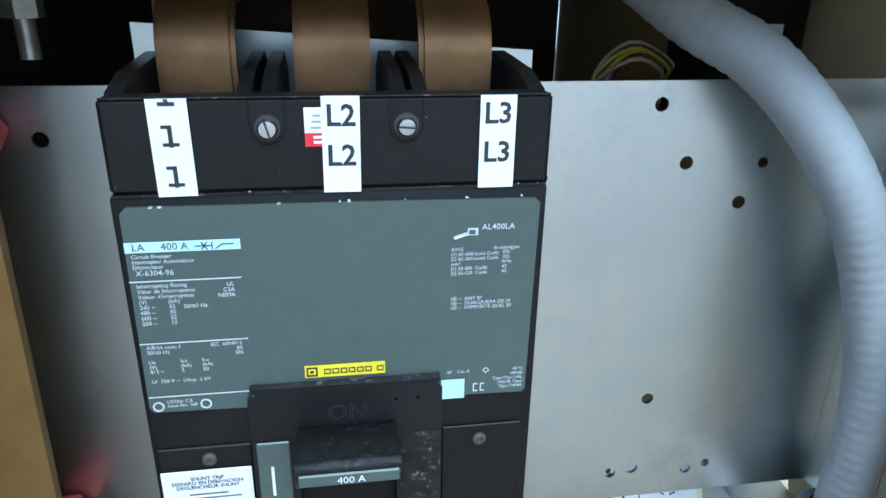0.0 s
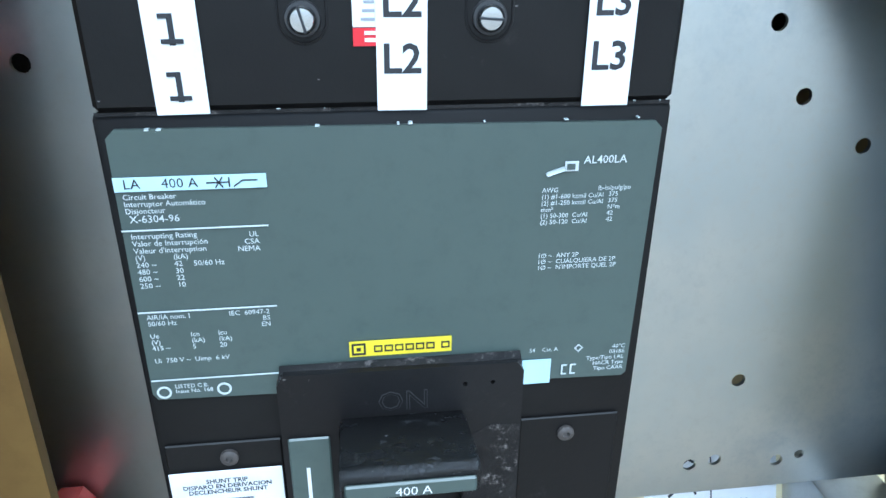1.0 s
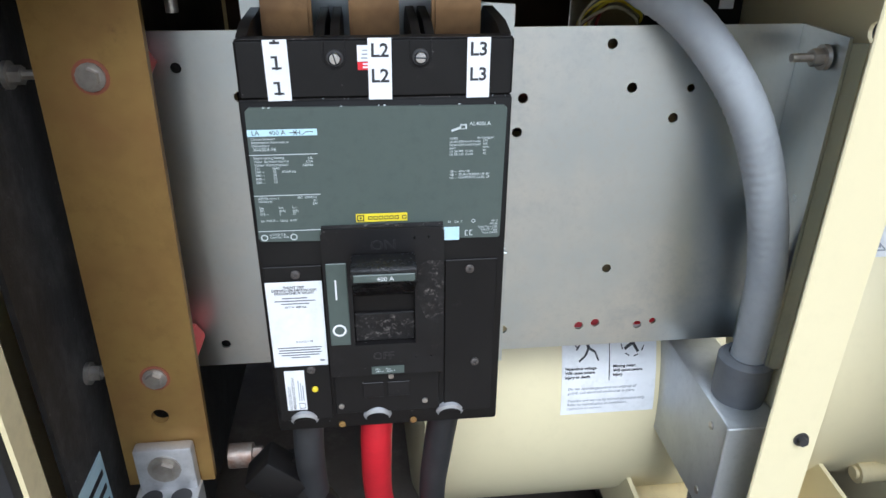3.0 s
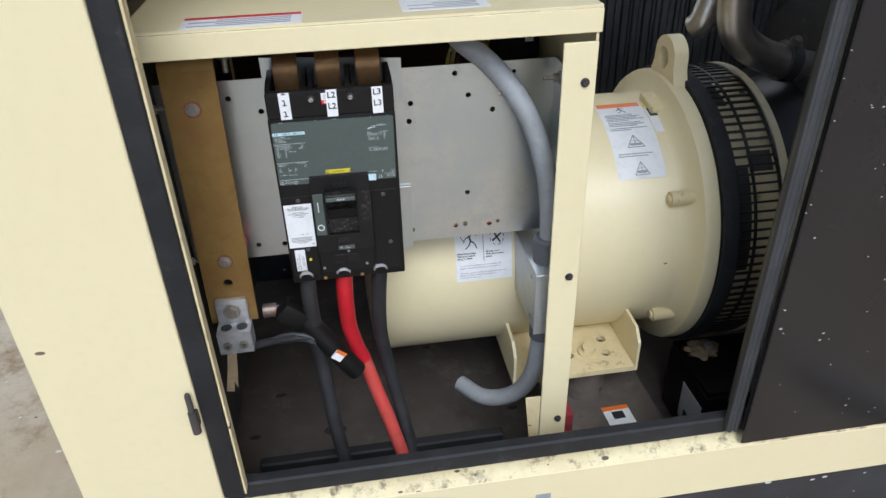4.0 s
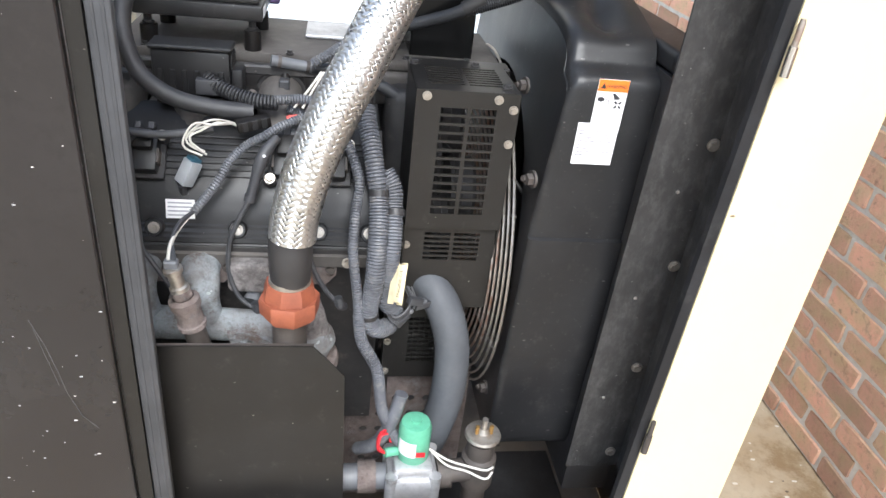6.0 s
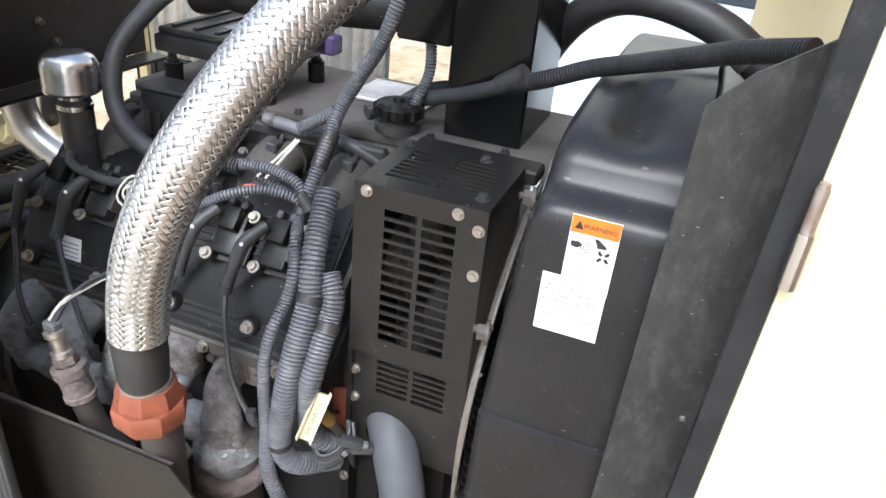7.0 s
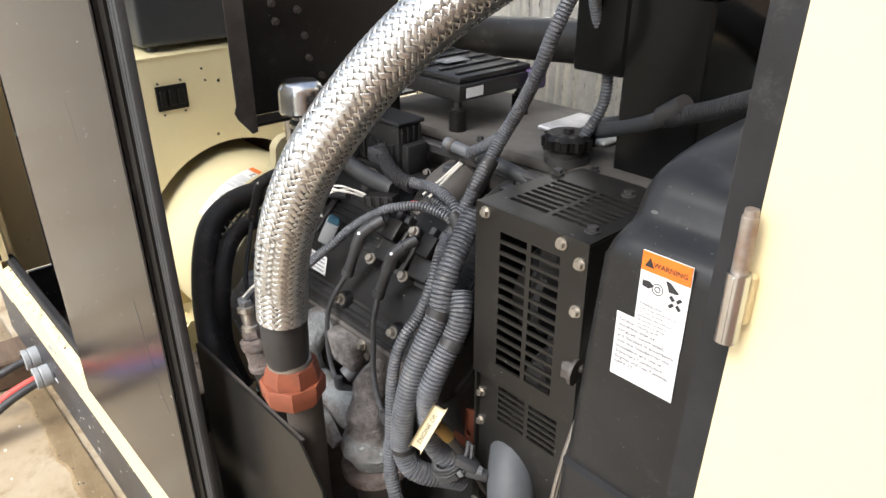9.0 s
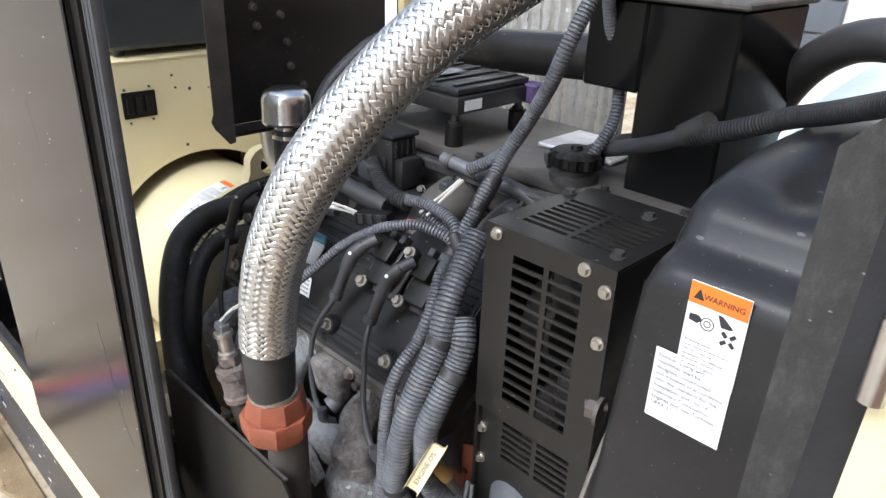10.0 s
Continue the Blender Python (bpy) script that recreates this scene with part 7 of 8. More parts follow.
part("hex", cyl(bmesh.new(), (1.194, 0.068, 0.711), (1.191, 0.068, 0.722), 0.0135, 6), M_IRON, o2)
part("body", lathe(bmesh.new(), [(0.0125, 0), (0.0125, 0.006), (0.0095, 0.008), (0.0095, 0.026), (0.0125, 0.028), (0.0125, 0.034), (0.008, 0.036), (0, 0.036)], axis((1.191, 0.068, 0.722), (1.183, 0.068, 0.76)), 16), M_ZINC, o2)
part("cap", box(bmesh.new(), 1.174, 1.192, 0.061, 0.075, 0.756, 0.768, 0.002, 1), M_COUPLING, o2)
for k in range(3):
    part("lead", tube(bmesh.new(), [(1.180 + k * 0.004, 0.068, 0.767), (1.180, 0.090 + k * 0.004, 0.780), (1.186, 0.130, 0.785 + k * 0.003), (1.200, 0.160, 0.793)], 0.0028, 6, 0.008), (M_WHITEWIRE, M_WIRE, M_WIRE)[k], o2)

# thick black hose on the far side of the manifold, and its supports
cable("coolant_pipe_hose", [(0.98, 0.34, 0.79), (0.92, 0.31, 0.787), (0.868, 0.27, 0.776), (0.830, 0.235, 0.757), (0.828, 0.19, 0.730), (0.846, 0.16, 0.693), (0.871, 0.135, 0.632), (0.899, 0.12, 0.578), (0.933, 0.11, 0.534), (0.97, 0.12, 0.46)], 0.022, M_ENGINE, "thick dusty black rubber hose curving down beside the engine", cat="hose")
cable("coolant_pipe_hose", [(0.94, 0.29, 0.745), (0.886, 0.25, 0.736), (0.866, 0.21, 0.709), (0.882, 0.175, 0.669), (0.905, 0.15, 0.607), (0.915, 0.14, 0.527), (0.94, 0.15, 0.44)], 0.016, M_ENGINE, "slimmer black hose inside the bend of the thick one", cat="hose")
cable("crankcase_hose", [(1.04, 0.60, 1.06), (1.075, 0.50, 1.085), (1.10, 0.40, 1.075), (1.097, 0.36, 1.055), (1.092, 0.315, 1.02), (1.098, 0.290, 0.985), (1.118, 0.272, 0.945), (1.16, 0.262, 0.918), (1.215, 0.262, 0.905), (1.27, 0.268, 0.900)], 0.0125, M_CABLE, "black rubber hose dipping behind the breather", cat="hose")
cable("vacuum_hose", [(1.060, 0.245, 0.890), (1.075, 0.225, 0.885), (1.11, 0.215, 0.882), (1.16, 0.215, 0.880), (1.22, 0.225, 0.888)], 0.006, M_WIRE, "thin grey hose along the valve cover", cat="hose")

# ---- wiring looms ----
def loom(pts, r, label="grey-blue corrugated wiring loom, dusty", pitch=0.0042, mat=None):
    return solo("wiring_loom", tube(bmesh.new(), pts, r, 14, 0.01, 0.0011 + r * 0.085, pitch), mat or M_LOOM, label, "wiring loom", "wiring looms", angle=20)


loom([(1.50, 0.42, 1.25), (1.482, 0.37, 1.18), (1.472, 0.342, 1.125), (1.456, 0.338, 1.080), (1.424, 0.345, 1.030), (1.404, 0.335, 0.988), (1.404, 0.302, 0.950), (1.400, 0.276, 0.910), (1.396, 0.254, 0.872)], 0.0088)
loom([(1.396, 0.254, 0.880), (1.410, 0.226, 0.868), (1.4244, 0.1948, 0.832), (1.4218, 0.1795, 0.803), (1.4188, 0.1565, 0.778), (1.4178, 0.143, 0.748), (1.4213, 0.1338, 0.715), (1.4264, 0.1271, 0.680), (1.430, 0.122, 0.642)], 0.0076)
loom([(1.432, 0.262, 0.918), (1.436, 0.240, 0.895), (1.4431, 0.2119, 0.866), (1.448, 0.197, 0.842), (1.4525, 0.186, 0.818)], 0.0146, pitch=0.0052)
loom([(1.4525, 0.186, 0.818), (1.4536, 0.1682, 0.794), (1.4533, 0.153, 0.770), (1.4526, 0.141, 0.744), (1.4515, 0.1321, 0.716), (1.4490, 0.1275, 0.685), (1.4450, 0.128, 0.655), (1.4460, 0.130, 0.632), (1.455, 0.133, 0.614), (1.467, 0.145, 0.602), (1.478, 0.168, 0.590), (1.484, 0.195, 0.57)], 0.0146, pitch=0.0046)
loom([(1.462, 0.212, 0.840), (1.4742, 0.2006, 0.820), (1.4763, 0.1883, 0.797), (1.4762, 0.1727, 0.776), (1.4759, 0.1582, 0.754), (1.4737, 0.1482, 0.730), (1.4705, 0.150, 0.702), (1.469, 0.155, 0.668), (1.473, 0.158, 0.646), (1.483, 0.166, 0.628), (1.490, 0.185, 0.610), (1.494, 0.210, 0.59)], 0.0142, pitch=0.0046)
solo("cable_tie", tube(bmesh.new(), [(1.4450, 0.1290, 0.645), (1.4455, 0.1295, 0.638)], 0.0152, 16, 0.003), M_TAPE, "black cable tie round a loom", "cable tie", "cable ties")
solo("cable_tie", tube(bmesh.new(), [(1.4528, 0.186, 0.822), (1.4528, 0.182, 0.814)], 0.0153, 16, 0.003), M_TAPE, "black cable tie round a loom", "cable tie", "cable ties")
loom([(1.430, 0.122, 0.645), (1.437, 0.115, 0.60), (1.462, 0.108, 0.55), (1.475, 0.105, 0.47), (1.495, 0.098, 0.425), (1.512, 0.098, 0.40)], 0.0095)
loom([(1.197, 0.158, 0.790), (1.2145, 0.1715, 0.810), (1.230, 0.1872, 0.829), (1.243, 0.2058, 0.849), (1.2632, 0.2178, 0.867), (1.2887, 0.2186, 0.883), (1.315, 0.226, 0.898), (1.350, 0.245, 0.906), (1.385, 0.258, 0.900), (1.402, 0.262, 0.888)], 0.0064)
loom([(1.300, 0.272, 0.918), (1.345, 0.276, 0.920), (1.385, 0.272, 0.910), (1.402, 0.262, 0.890)], 0.0076)
loom([(1.20, 0.30, 0.935), (1.235, 0.285, 0.922), (1.27, 0.275, 0.915), (1.305, 0.272, 0.914)], 0.0115, "thick dusty corrugated loom in the engine's valley", 0.005, M_DARKLOOM)
loom([(1.318, 0.285, 0.902), (1.352, 0.290, 0.888), (1.385, 0.285, 0.880), (1.41, 0.270, 0.875)], 0.0066)
loom([(1.352, 0.330, 0.958), (1.375, 0.335, 0.972), (1.398, 0.338, 0.988)], 0.0078)
loom([(1.470, 0.412, 0.985), (1.478, 0.440, 1.03), (1.470, 0.450, 1.08), (1.462, 0.43, 1.14), (1.47, 0.40, 1.20)], 0.0075)
loom([(1.596, 0.396, 1.043), (1.647, 0.388, 1.064), (1.69, 0.380, 1.084), (1.734, 0.355, 1.102), (1.782, 0.310, 1.125), (1.835, 0.26, 1.150), (1.88, 0.21, 1.168)], 0.0105, "dark corrugated loom lying over the shroud", 0.0036, M_DARKLOOM)
solo("sheathed_lead", tube(bmesh.new(), [(1.440, 0.450, 0.976), (1.456, 0.444, 0.986), (1.528, 0.423, 1.013), (1.575, 0.403, 1.035), (1.605, 0.394, 1.055)], 0.0095, 12, 0.01), M_WIRE, "dark sheathed lead running to the radiator", "lead")
solo("coolant_line", tube(bmesh.new(), [(1.40, 0.42, 0.965), (1.43, 0.46, 0.972), (1.45, 0.50, 0.985), (1.50, 0.53, 0.992), (1.58, 0.54, 0.995)], 0.0095, 10, 0.01), M_WIRE, "dark grey coolant line on the dusty intake", "coolant line")
for i, (p, q, r) in enumerate((((1.404, 0.318, 0.966), (1.402, 0.290, 0.930), 0.0108), ((1.397, 0.262, 0.885), (1.399, 0.236, 0.853), 0.0108), ((1.392, 0.266, 0.902), (1.408, 0.262, 0.885), 0.0105), ((1.4785, 0.184, 0.792), (1.4785, 0.178, 0.784), 0.0150), ((1.585, 0.399, 1.041), (1.615, 0.393, 1.062), 0.0125))):
    solo("loom_tape", tube(bmesh.new(), [p, Vector(p).lerp(Vector(q), 0.5), q], r, 12, 0.006), M_TAPE, "black tape wound round a loom", "tape", "loom tapes")
cn = thing("plug_connector", (1.28, 0.26, 0.90), "black multi-way plug connector with white wires", "connector")
part("shell", box(bmesh.new(), -0.024, 0.024, -0.010, 0.010, -0.008, 0.008, 0.002, 2, Matrix.Translation((1.272, 0.244, 0.892)) @ pose(0, 0, 0, 0, -8, 20)), M_BAKELITE, cn)
for u in (-0.014, 0.0, 0.014):
    part("latch", box(bmesh.new(), u - 0.004, u + 0.004, -0.0115, -0.0102, -0.006, 0.008, 0.0008, 1, Matrix.Translation((1.272, 0.244, 0.892)) @ pose(0, 0, 0, 0, -8, 20)), M_COVER, cn)
random.seed(21)
for k in range(4):
    u, v, w = random.uniform(-0.010, 0.010), random.uniform(-0.008, 0.008), random.uniform(-0.007, 0.007)
    part("wire", tube(bmesh.new(), [(1.250, 0.236 + k * 0.003, 0.890), (1.232 + v, 0.214 + u, 0.902 + w), (1.204 + u, 0.200 + w, 0.896 - v), (1.193 + v, 0.188 + w, 0.882 + u * 0.8), (1.212 + w, 0.182, 0.870 + v * 0.6)], 0.0015, 6, 0.006), M_WHITEWIRE, cn)
cn2 = thing("plug_connector", (1.235, 0.19, 0.85), "grey sensor plug with a blue latch", "connector")
m = Matrix.Translation((1.187, 0.213, 0.832)) @ pose(0, 0, 0, 20, -62, 25)
part("shell", box(bmesh.new(), -0.026, 0.012, -0.011, 0.011, -0.010, 0.010, 0.003, 2, m), M_CONDUIT, cn2)
part("clip", box(bmesh.new(), -0.018, 0.004, -0.0105, -0.0092, -0.006, 0.006, 0.0005, 1, m), M_WHITEWIRE, cn2)
part("latch", box(bmesh.new(), 0.0105, 0.017, -0.008, 0.008, -0.008, 0.009, 0.002, 2, m), surface("blue_latch", (0.05, 0.14, 0.20), None, 0.5, scale=30, bump=0.02), cn2)
part("lead", tube(bmesh.new(), [m @ Vector((-0.028, 0, 0)), m @ Vector((-0.04, 0, -0.012)), m @ Vector((-0.03, -0.012, -0.03))], 0.006, 8, 0.005), M_WIRE, cn2)
solo("red_splice", tube(bmesh.new(), [(1.318, 0.258, 0.897), (1.326, 0.259, 0.899), (1.333, 0.261, 0.899)], 0.0034, 8, 0.005), M_REDDUST, "short faded red splice among the looms", "splice")
for k in range(2):
    solo("white_wire", tube(bmesh.new(), [(1.366 + k * 0.004, 0.300, 0.956), (1.350 + k * 0.006, 0.286, 0.935), (1.328 + k * 0.012, 0.270, 0.909)], 0.0019, 6, 0.006), M_WHITEWIRE, "thin white wire among the looms", "wire", "white wires")

# loose plugs, a rusty bracket and wires below the dipstick
solo("rusty_bracket", sheet(bmesh.new(), [(1.452, 0.662), (1.503, 0.680), (1.507, 0.668), (1.486, 0.604), (1.470, 0.598), (1.444, 0.588)], [circle(1.474, 0.630, 0.005, 10)], 0.004, front(0.220)), M_RUST, "rust-red engine bracket behind the looms", "bracket")
random.seed(41)
for k in range(5):
    u = random.uniform(-0.006, 0.006)
    solo("loose_wire", tube(bmesh.new(), [(1.476 + u, 0.158, 0.632), (1.490 + u, 0.150 + u, 0.622 - 0.004 * k), (1.506, 0.158 + u, 0.630 - 0.005 * k), (1.516 + u, 0.172, 0.646 - 0.004 * k), (1.508 + u, 0.186, 0.655)], 0.0022 + 0.0006 * (k % 2), 6, 0.005), M_DARKLOOM if k % 2 else M_WIRE, "thin dark wire looping below the looms", "wire", "loose wires")
for p, r in (((1.520, 0.168, 0.640), 20), ((1.500, 0.158, 0.612), -35), ((1.532, 0.176, 0.628), 5)):
    pc = thing("small_plug", p, "small grey two-way plug hanging from wires", "connector", "small plugs")
    mp = Matrix.Translation(p) @ pose(0, 0, 0, 0, r, 30)
    part("shell", box(bmesh.new(), -0.014, 0.014, -0.006, 0.006, -0.006, 0.006, 0.002, 2, mp), M_WIRE, pc)
    part("boot", box(bmesh.new(), 0.0143, 0.022, -0.0045, 0.0045, -0.0045, 0.0045, 0.0015, 1, mp), M_COUPLING, pc)

# dipstick
dp = thing("oil_dipstick", (1.48, 0.145, 0.65), "ivory dipstick handle lettered engine oil", "dipstick")
a, b = Vector((1.4775, 0.128, 0.668)), Vector((1.4845, 0.158, 0.712))
d = (b - a).normalized()
nn = Vector((0.51, -0.43, 0.57))
nn = (nn - d * nn.dot(d)).normalized()
a, b = a + nn * 0.009, b + nn * 0.009
sd = nn.cross(d)
md = Matrix(((d.x, sd.x, nn.x, (a.x + b.x) / 2), (d.y, sd.y, nn.y, (a.y + b.y) / 2), (d.z, sd.z, nn.z, (a.z + b.z) / 2), (0, 0, 0, 1)))
ln = (b - a).length / 2 + 0.002
part("tag", box(bmesh.new(), -ln, ln, -0.0085, 0.0085, -0.004, 0.004, 0.003, 2, md), M_IVORY, dp)
writing("print", "ENGINE OIL", 0, 0, 0.0078, M_INK, dp, m=md @ Matrix.Translation((-0.021, -0.0026, 0.0043)))
part("stem", cyl(bmesh.new(), (1.485, 0.150, 0.69), (1.492, 0.165, 0.665), 0.008, 12), M_BAR, dp)
part("guide_tube", tube(bmesh.new(), [(1.492, 0.165, 0.665), (1.50, 0.20, 0.60), (1.48, 0.26, 0.48)], 0.006, 10, 0.01), M_PIPE, dp)

# ---- belt guard ----
GY = 0.200
guard = thing("belt_guard", (1.57, 0.26, 0.42), "black sheet-metal belt guard with slotted vents and zinc bolts", "guard")


def slots(x0, x1, z0, z1, rows, gap=0.0036, mid=0.006):
    out, xm = [], (x0 + x1) / 2
    p = (z1 - z0) / rows
    for k in range(rows):
        za, zb = z0 + k * p + gap / 2, z0 + (k + 1) * p - gap / 2
        out += [rect(x0, xm - mid / 2, za, zb), rect(xm + mid / 2, x1, za, zb)]
    return out


bm = sheet(bmesh.new(), rect(1.497, 1.6455, 0.754, 0.972), slots(1.533, 1.613, 0.7775, 0.949, 13), 0.003, front(GY + 0.003))
part("front_sheet", bm, M_BLACK, guard)
m_top = Matrix(((1, 0, 0, 0), (0, 1, 0, 0), (0, 0, 1, 0.9695), (0, 0, 0, 1)))
bm = sheet(bmesh.new(), rect(1.4975, 1.645, GY + 0.0035, 0.335), [rect(1.518 + c * 0.058, 1.518 + c * 0.058 + 0.052, 0.228 + k * 0.0112, 0.2345 + k * 0.0112) for c in range(2) for k in range(8)], 0.0025, m_top)
part("top_sheet", bm, M_BLACK, guard)
bm = bmesh.new()
box(bm, 1.4970, 1.4995, GY + 0.0035, 0.335, 0.62, 0.969)
part("side_sheet", bm, M_BLACK, guard)
bm = bmesh.new()
box(bm, 1.6430, 1.6455, GY + 0.0035, 0.335, 0.725, 0.969)
part("side_sheet", bm, M_BLACK, guard)
bm = sheet(bmesh.new(), rect(1.490, 1.6440, 0.600, 0.7535), slots(1.530, 1.618, 0.690, 0.743, 6, 0.0034) + [circle(1.551, 0.628, 0.032, 20)], 0.003, front(GY + 0.013))
part("lower_sheet", bm, M_BLACK, guard)
bm = sheet(bmesh.new(), rect(1.490, 1.62, 0.42, 0.5995), [rect(1.525 + c * 0.010, 1.5325 + c * 0.010, 0.455 + k * 0.010, 0.4625 + k * 0.010) for c in range(6) for k in range(10)], 0.003, front(GY + 0.048))
part("mesh_sheet", bm, M_BLACK, guard, "lower perforated sheet")
bm = box(bmesh.new(), 1.480, 1.492, GY + 0.02, GY + 0.05, 0.40, 0.72)
part("edge_post", bm, M_BLACK, guard)
for x, y, z in ((1.512, GY, 0.963), (1.614, GY, 0.9625), (1.637, GY, 0.949), (1.637, GY, 0.897), (1.502, GY + 0.010, 0.7305 - 0.012), (1.502, GY + 0.010, 0.675), (1.486, GY + 0.02, 0.59), (1.486, GY + 0.02, 0.52), (1.486, GY + 0.02, 0.455)):
    part("bolt", bolt(bmesh.new(), (x, y, z), (0, -1, 0), 0.0046, 0.006), M_ZINC, guard)
for x, y in ((1.505, 0.325), (1.63, 0.225), (1.60, 0.328)):
    part("bolt", bolt(bmesh.new(), (x, y, 0.9722), (0, 0, 1), 0.0055, 0.006), M_ENGINE, guard)
bm = box(bmesh.new(), 1.50, 1.66, 0.336, 0.374, 0.950, 0.968, 0.003)
part("back_tray", bm, M_BLACK, guard)
for k in range(5):
    bm = lathe(bmesh.new(), [(0, -0.02), (0.05, -0.02), (0.055, -0.014), (0.045, 0), (0.055, 0.014), (0.05, 0.02), (0, 0.02)], Matrix.Translation((1.53 + 0.03 * (k % 3), 0.275 + 0.008 * k, 0.66 + 0.06 * k)) @ pose(0, 0, 0, 0, 90, 0), 24)
    part("pulley", bm, M_TAPE, guard)

# tall black sheet box behind the filler
duct = thing("sheet_metal_box", (1.55, 0.48, 0.95), "tall glossy black sheet-metal box behind the belt guard", "box")
part("body", box(bmesh.new(), 1.507, 1.612, 0.43, 0.60, 0.951, 1.165, 0.003), M_GLOSSBLACK, duct)
part("wing", box(bmesh.new(), 1.432, 1.5065, 0.431, 0.60, 1.066, 1.165, 0.003), M_GLOSSBLACK, duct)
part("lid", box(bmesh.new(), 1.428, 1.618, 0.425, 0.61, 1.1655, 1.173, 0.002), M_DUST, duct)
rh = thing("radiator_hose", (1.88, 0.51, 1.0), "thick black radiator hose arching over the shroud", "hose")
part("hose", tube(bmesh.new(), [(1.56, 0.68, 0.99), (1.600, 0.618, 1.062), (1.640, 0.585, 1.110), (1.69, 0.555, 1.138), (1.75, 0.535, 1.140), (1.82, 0.52, 1.12), (1.88, 0.51, 1.08)], 0.022, 20, 0.01), M_TAPE, rh)
part("clamp", tube(bmesh.new(), [(1.845, 0.515, 1.105), (1.858, 0.513, 1.096)], 0.0235, 20, 0.005), M_ZINC, rh)
solo("air_pipe", cyl(bmesh.new(), (0.98, 0.62, 1.035), (1.50, 0.62, 1.075), 0.034, 28), M_BLACK, "black steel air pipe across the back", "pipe")
bk = thing("sheet_bracket", (0.9, 0.35, 0.90), "black folded steel bracket hanging beside the intake", "bracket")
bm = sheet(bmesh.new(), [(0.229, 0.928), (0.224, 0.940), (0.229, 0.952), (0.229, 1.35), (0.262, 1.35), (0.262, 0.902), (0.252, 0.900)], [], 0.003, Matrix(((0, 0, 1, 0.902), (1, 0, 0, 0), (0, 1, 0, 0), (0, 0, 0, 1))))
part("flange", bm, M_DUST, bk)
part("web", box(bmesh.new(), 0.850, 0.853, 0.2625, 0.62, 0.915, 1.35), M_BLACK, bk)
part("lip", box(bmesh.new(), 0.853, 0.902, 0.262, 0.62, 0.909, 0.9145), M_BLACK, bk)
for y, z in ((0.34, 1.10), (0.345, 1.07), (0.39, 1.085), (0.40, 1.04), (0.405, 1.0), (0.43, 0.965)):
    part("bolt", bolt(bmesh.new(), (0.8535, y, z), (1, 0, 0), 0.005, 0.008), M_PIPE, bk)
# exhaust pipe beyond the fan cage
ex = thing("exhaust_pipe", (0.85, 0.6, 0.6), "bent bright steel exhaust pipe beyond the alternator fan", "exhaust pipe")
part("bend", tube(bmesh.new(), [(0.712, 0.45, 1.05), (0.713, 0.45, 0.92), (0.715, 0.45, 0.845), (0.728, 0.45, 0.795), (0.765, 0.452, 0.762), (0.815, 0.455, 0.740), (0.90, 0.458, 0.716)], 0.0285, 24, 0.008), M_PIPEBRIGHT, ex)
part("clamp", tube(bmesh.new(), [(0.826, 0.455, 0.737), (0.848, 0.456, 0.731)], 0.036, 24, 0.006), M_TAPE, ex)
part("clamp_bolt", bolt(bmesh.new(), (0.838, 0.44, 0.772), (0, -0.6, 0.8), 0.008, 0.012), M_PIPE, ex)
part("branch", tube(bmesh.new(), [(0.735, 0.52, 1.05), (0.724, 0.52, 0.92), (0.712, 0.52, 0.85), (0.698, 0.52, 0.80), (0.69, 0.53, 0.785)], 0.0235, 20, 0.01), M_PIPEBRIGHT, ex)

# ---- radiator, shroud and fan guard ----
FCZ, FRAD = 0.640, 0.3215
shroud = thing("radiator_shroud", (1.74, CY, 0.33), "black moulded plastic radiator shroud with warning labels", "shroud")
right = [(0.158, 0.34), (0.150, 0.36), (0.1465, 0.546), (0.1405, 0.549), (0.1405, 0.771), (0.147, 0.7735), (0.147, 0.90), (0.147, 1.000), (0.149, 1.011), (0.155, 1.019), (0.166, 1.024), (0.176, 1.027), (0.182, 1.033), (0.186, 1.045), (0.193, 1.056), (0.206, 1.064), (0.228, 1.070), (0.26, 1.075), (0.30, 1.078), (0.345, 1.080), (0.40, 1.080), (CY, 1.080)]
prof = right + [(2 * CY - y, z) for y, z in right[::-1][1:]]


def lean(x, z):
    """The fan side of the shroud leans back towards its top."""
    return x + (0.026 * max(0.0, min(1.0, (z - 0.72) / 0.33)) * (1.822 - x) / 0.15)


bm = bmesh.new()
rows = []
for x, shrink in ((1.672, 0.016), (1.6745, 0.008), (1.679, 0.003), (1.686, 0.0), (1.70, 0.0), (1.715, 0.0), (1.73, 0.0), (1.745, 0.0), (1.76, 0.0), (1.775, 0.0), (1.79, 0.0), (1.805, 0.0), (1.822, 0.0)):
    row = []
    for y, z in prof:
        dip = 0.030 * math.exp(-((x - 1.752) / 0.026) ** 2 - ((y - 0.275) / 0.050) ** 2) if z > 1.06 else 0
        rise = 0.020 * max(0.0, min(1.0, (x - 1.70) / 0.05)) * math.exp(-((y - 0.35) / 0.08) ** 2) if z > 1.06 else 0
        row.append(bm.verts.new((lean(x, z), CY + (y - CY) * (1 - shrink * 1.2), z - (shrink if z > 1 else 0) - dip + rise)))
    rows.append(row)
for A, B in zip(rows[:-1], rows[1:]):
    for k in range(len(prof) - 1):
        bm.faces.new((A[k], A[k + 1], B[k + 1], B[k]))
part("shell", bm, M_SHROUD, shroud, angle=50)
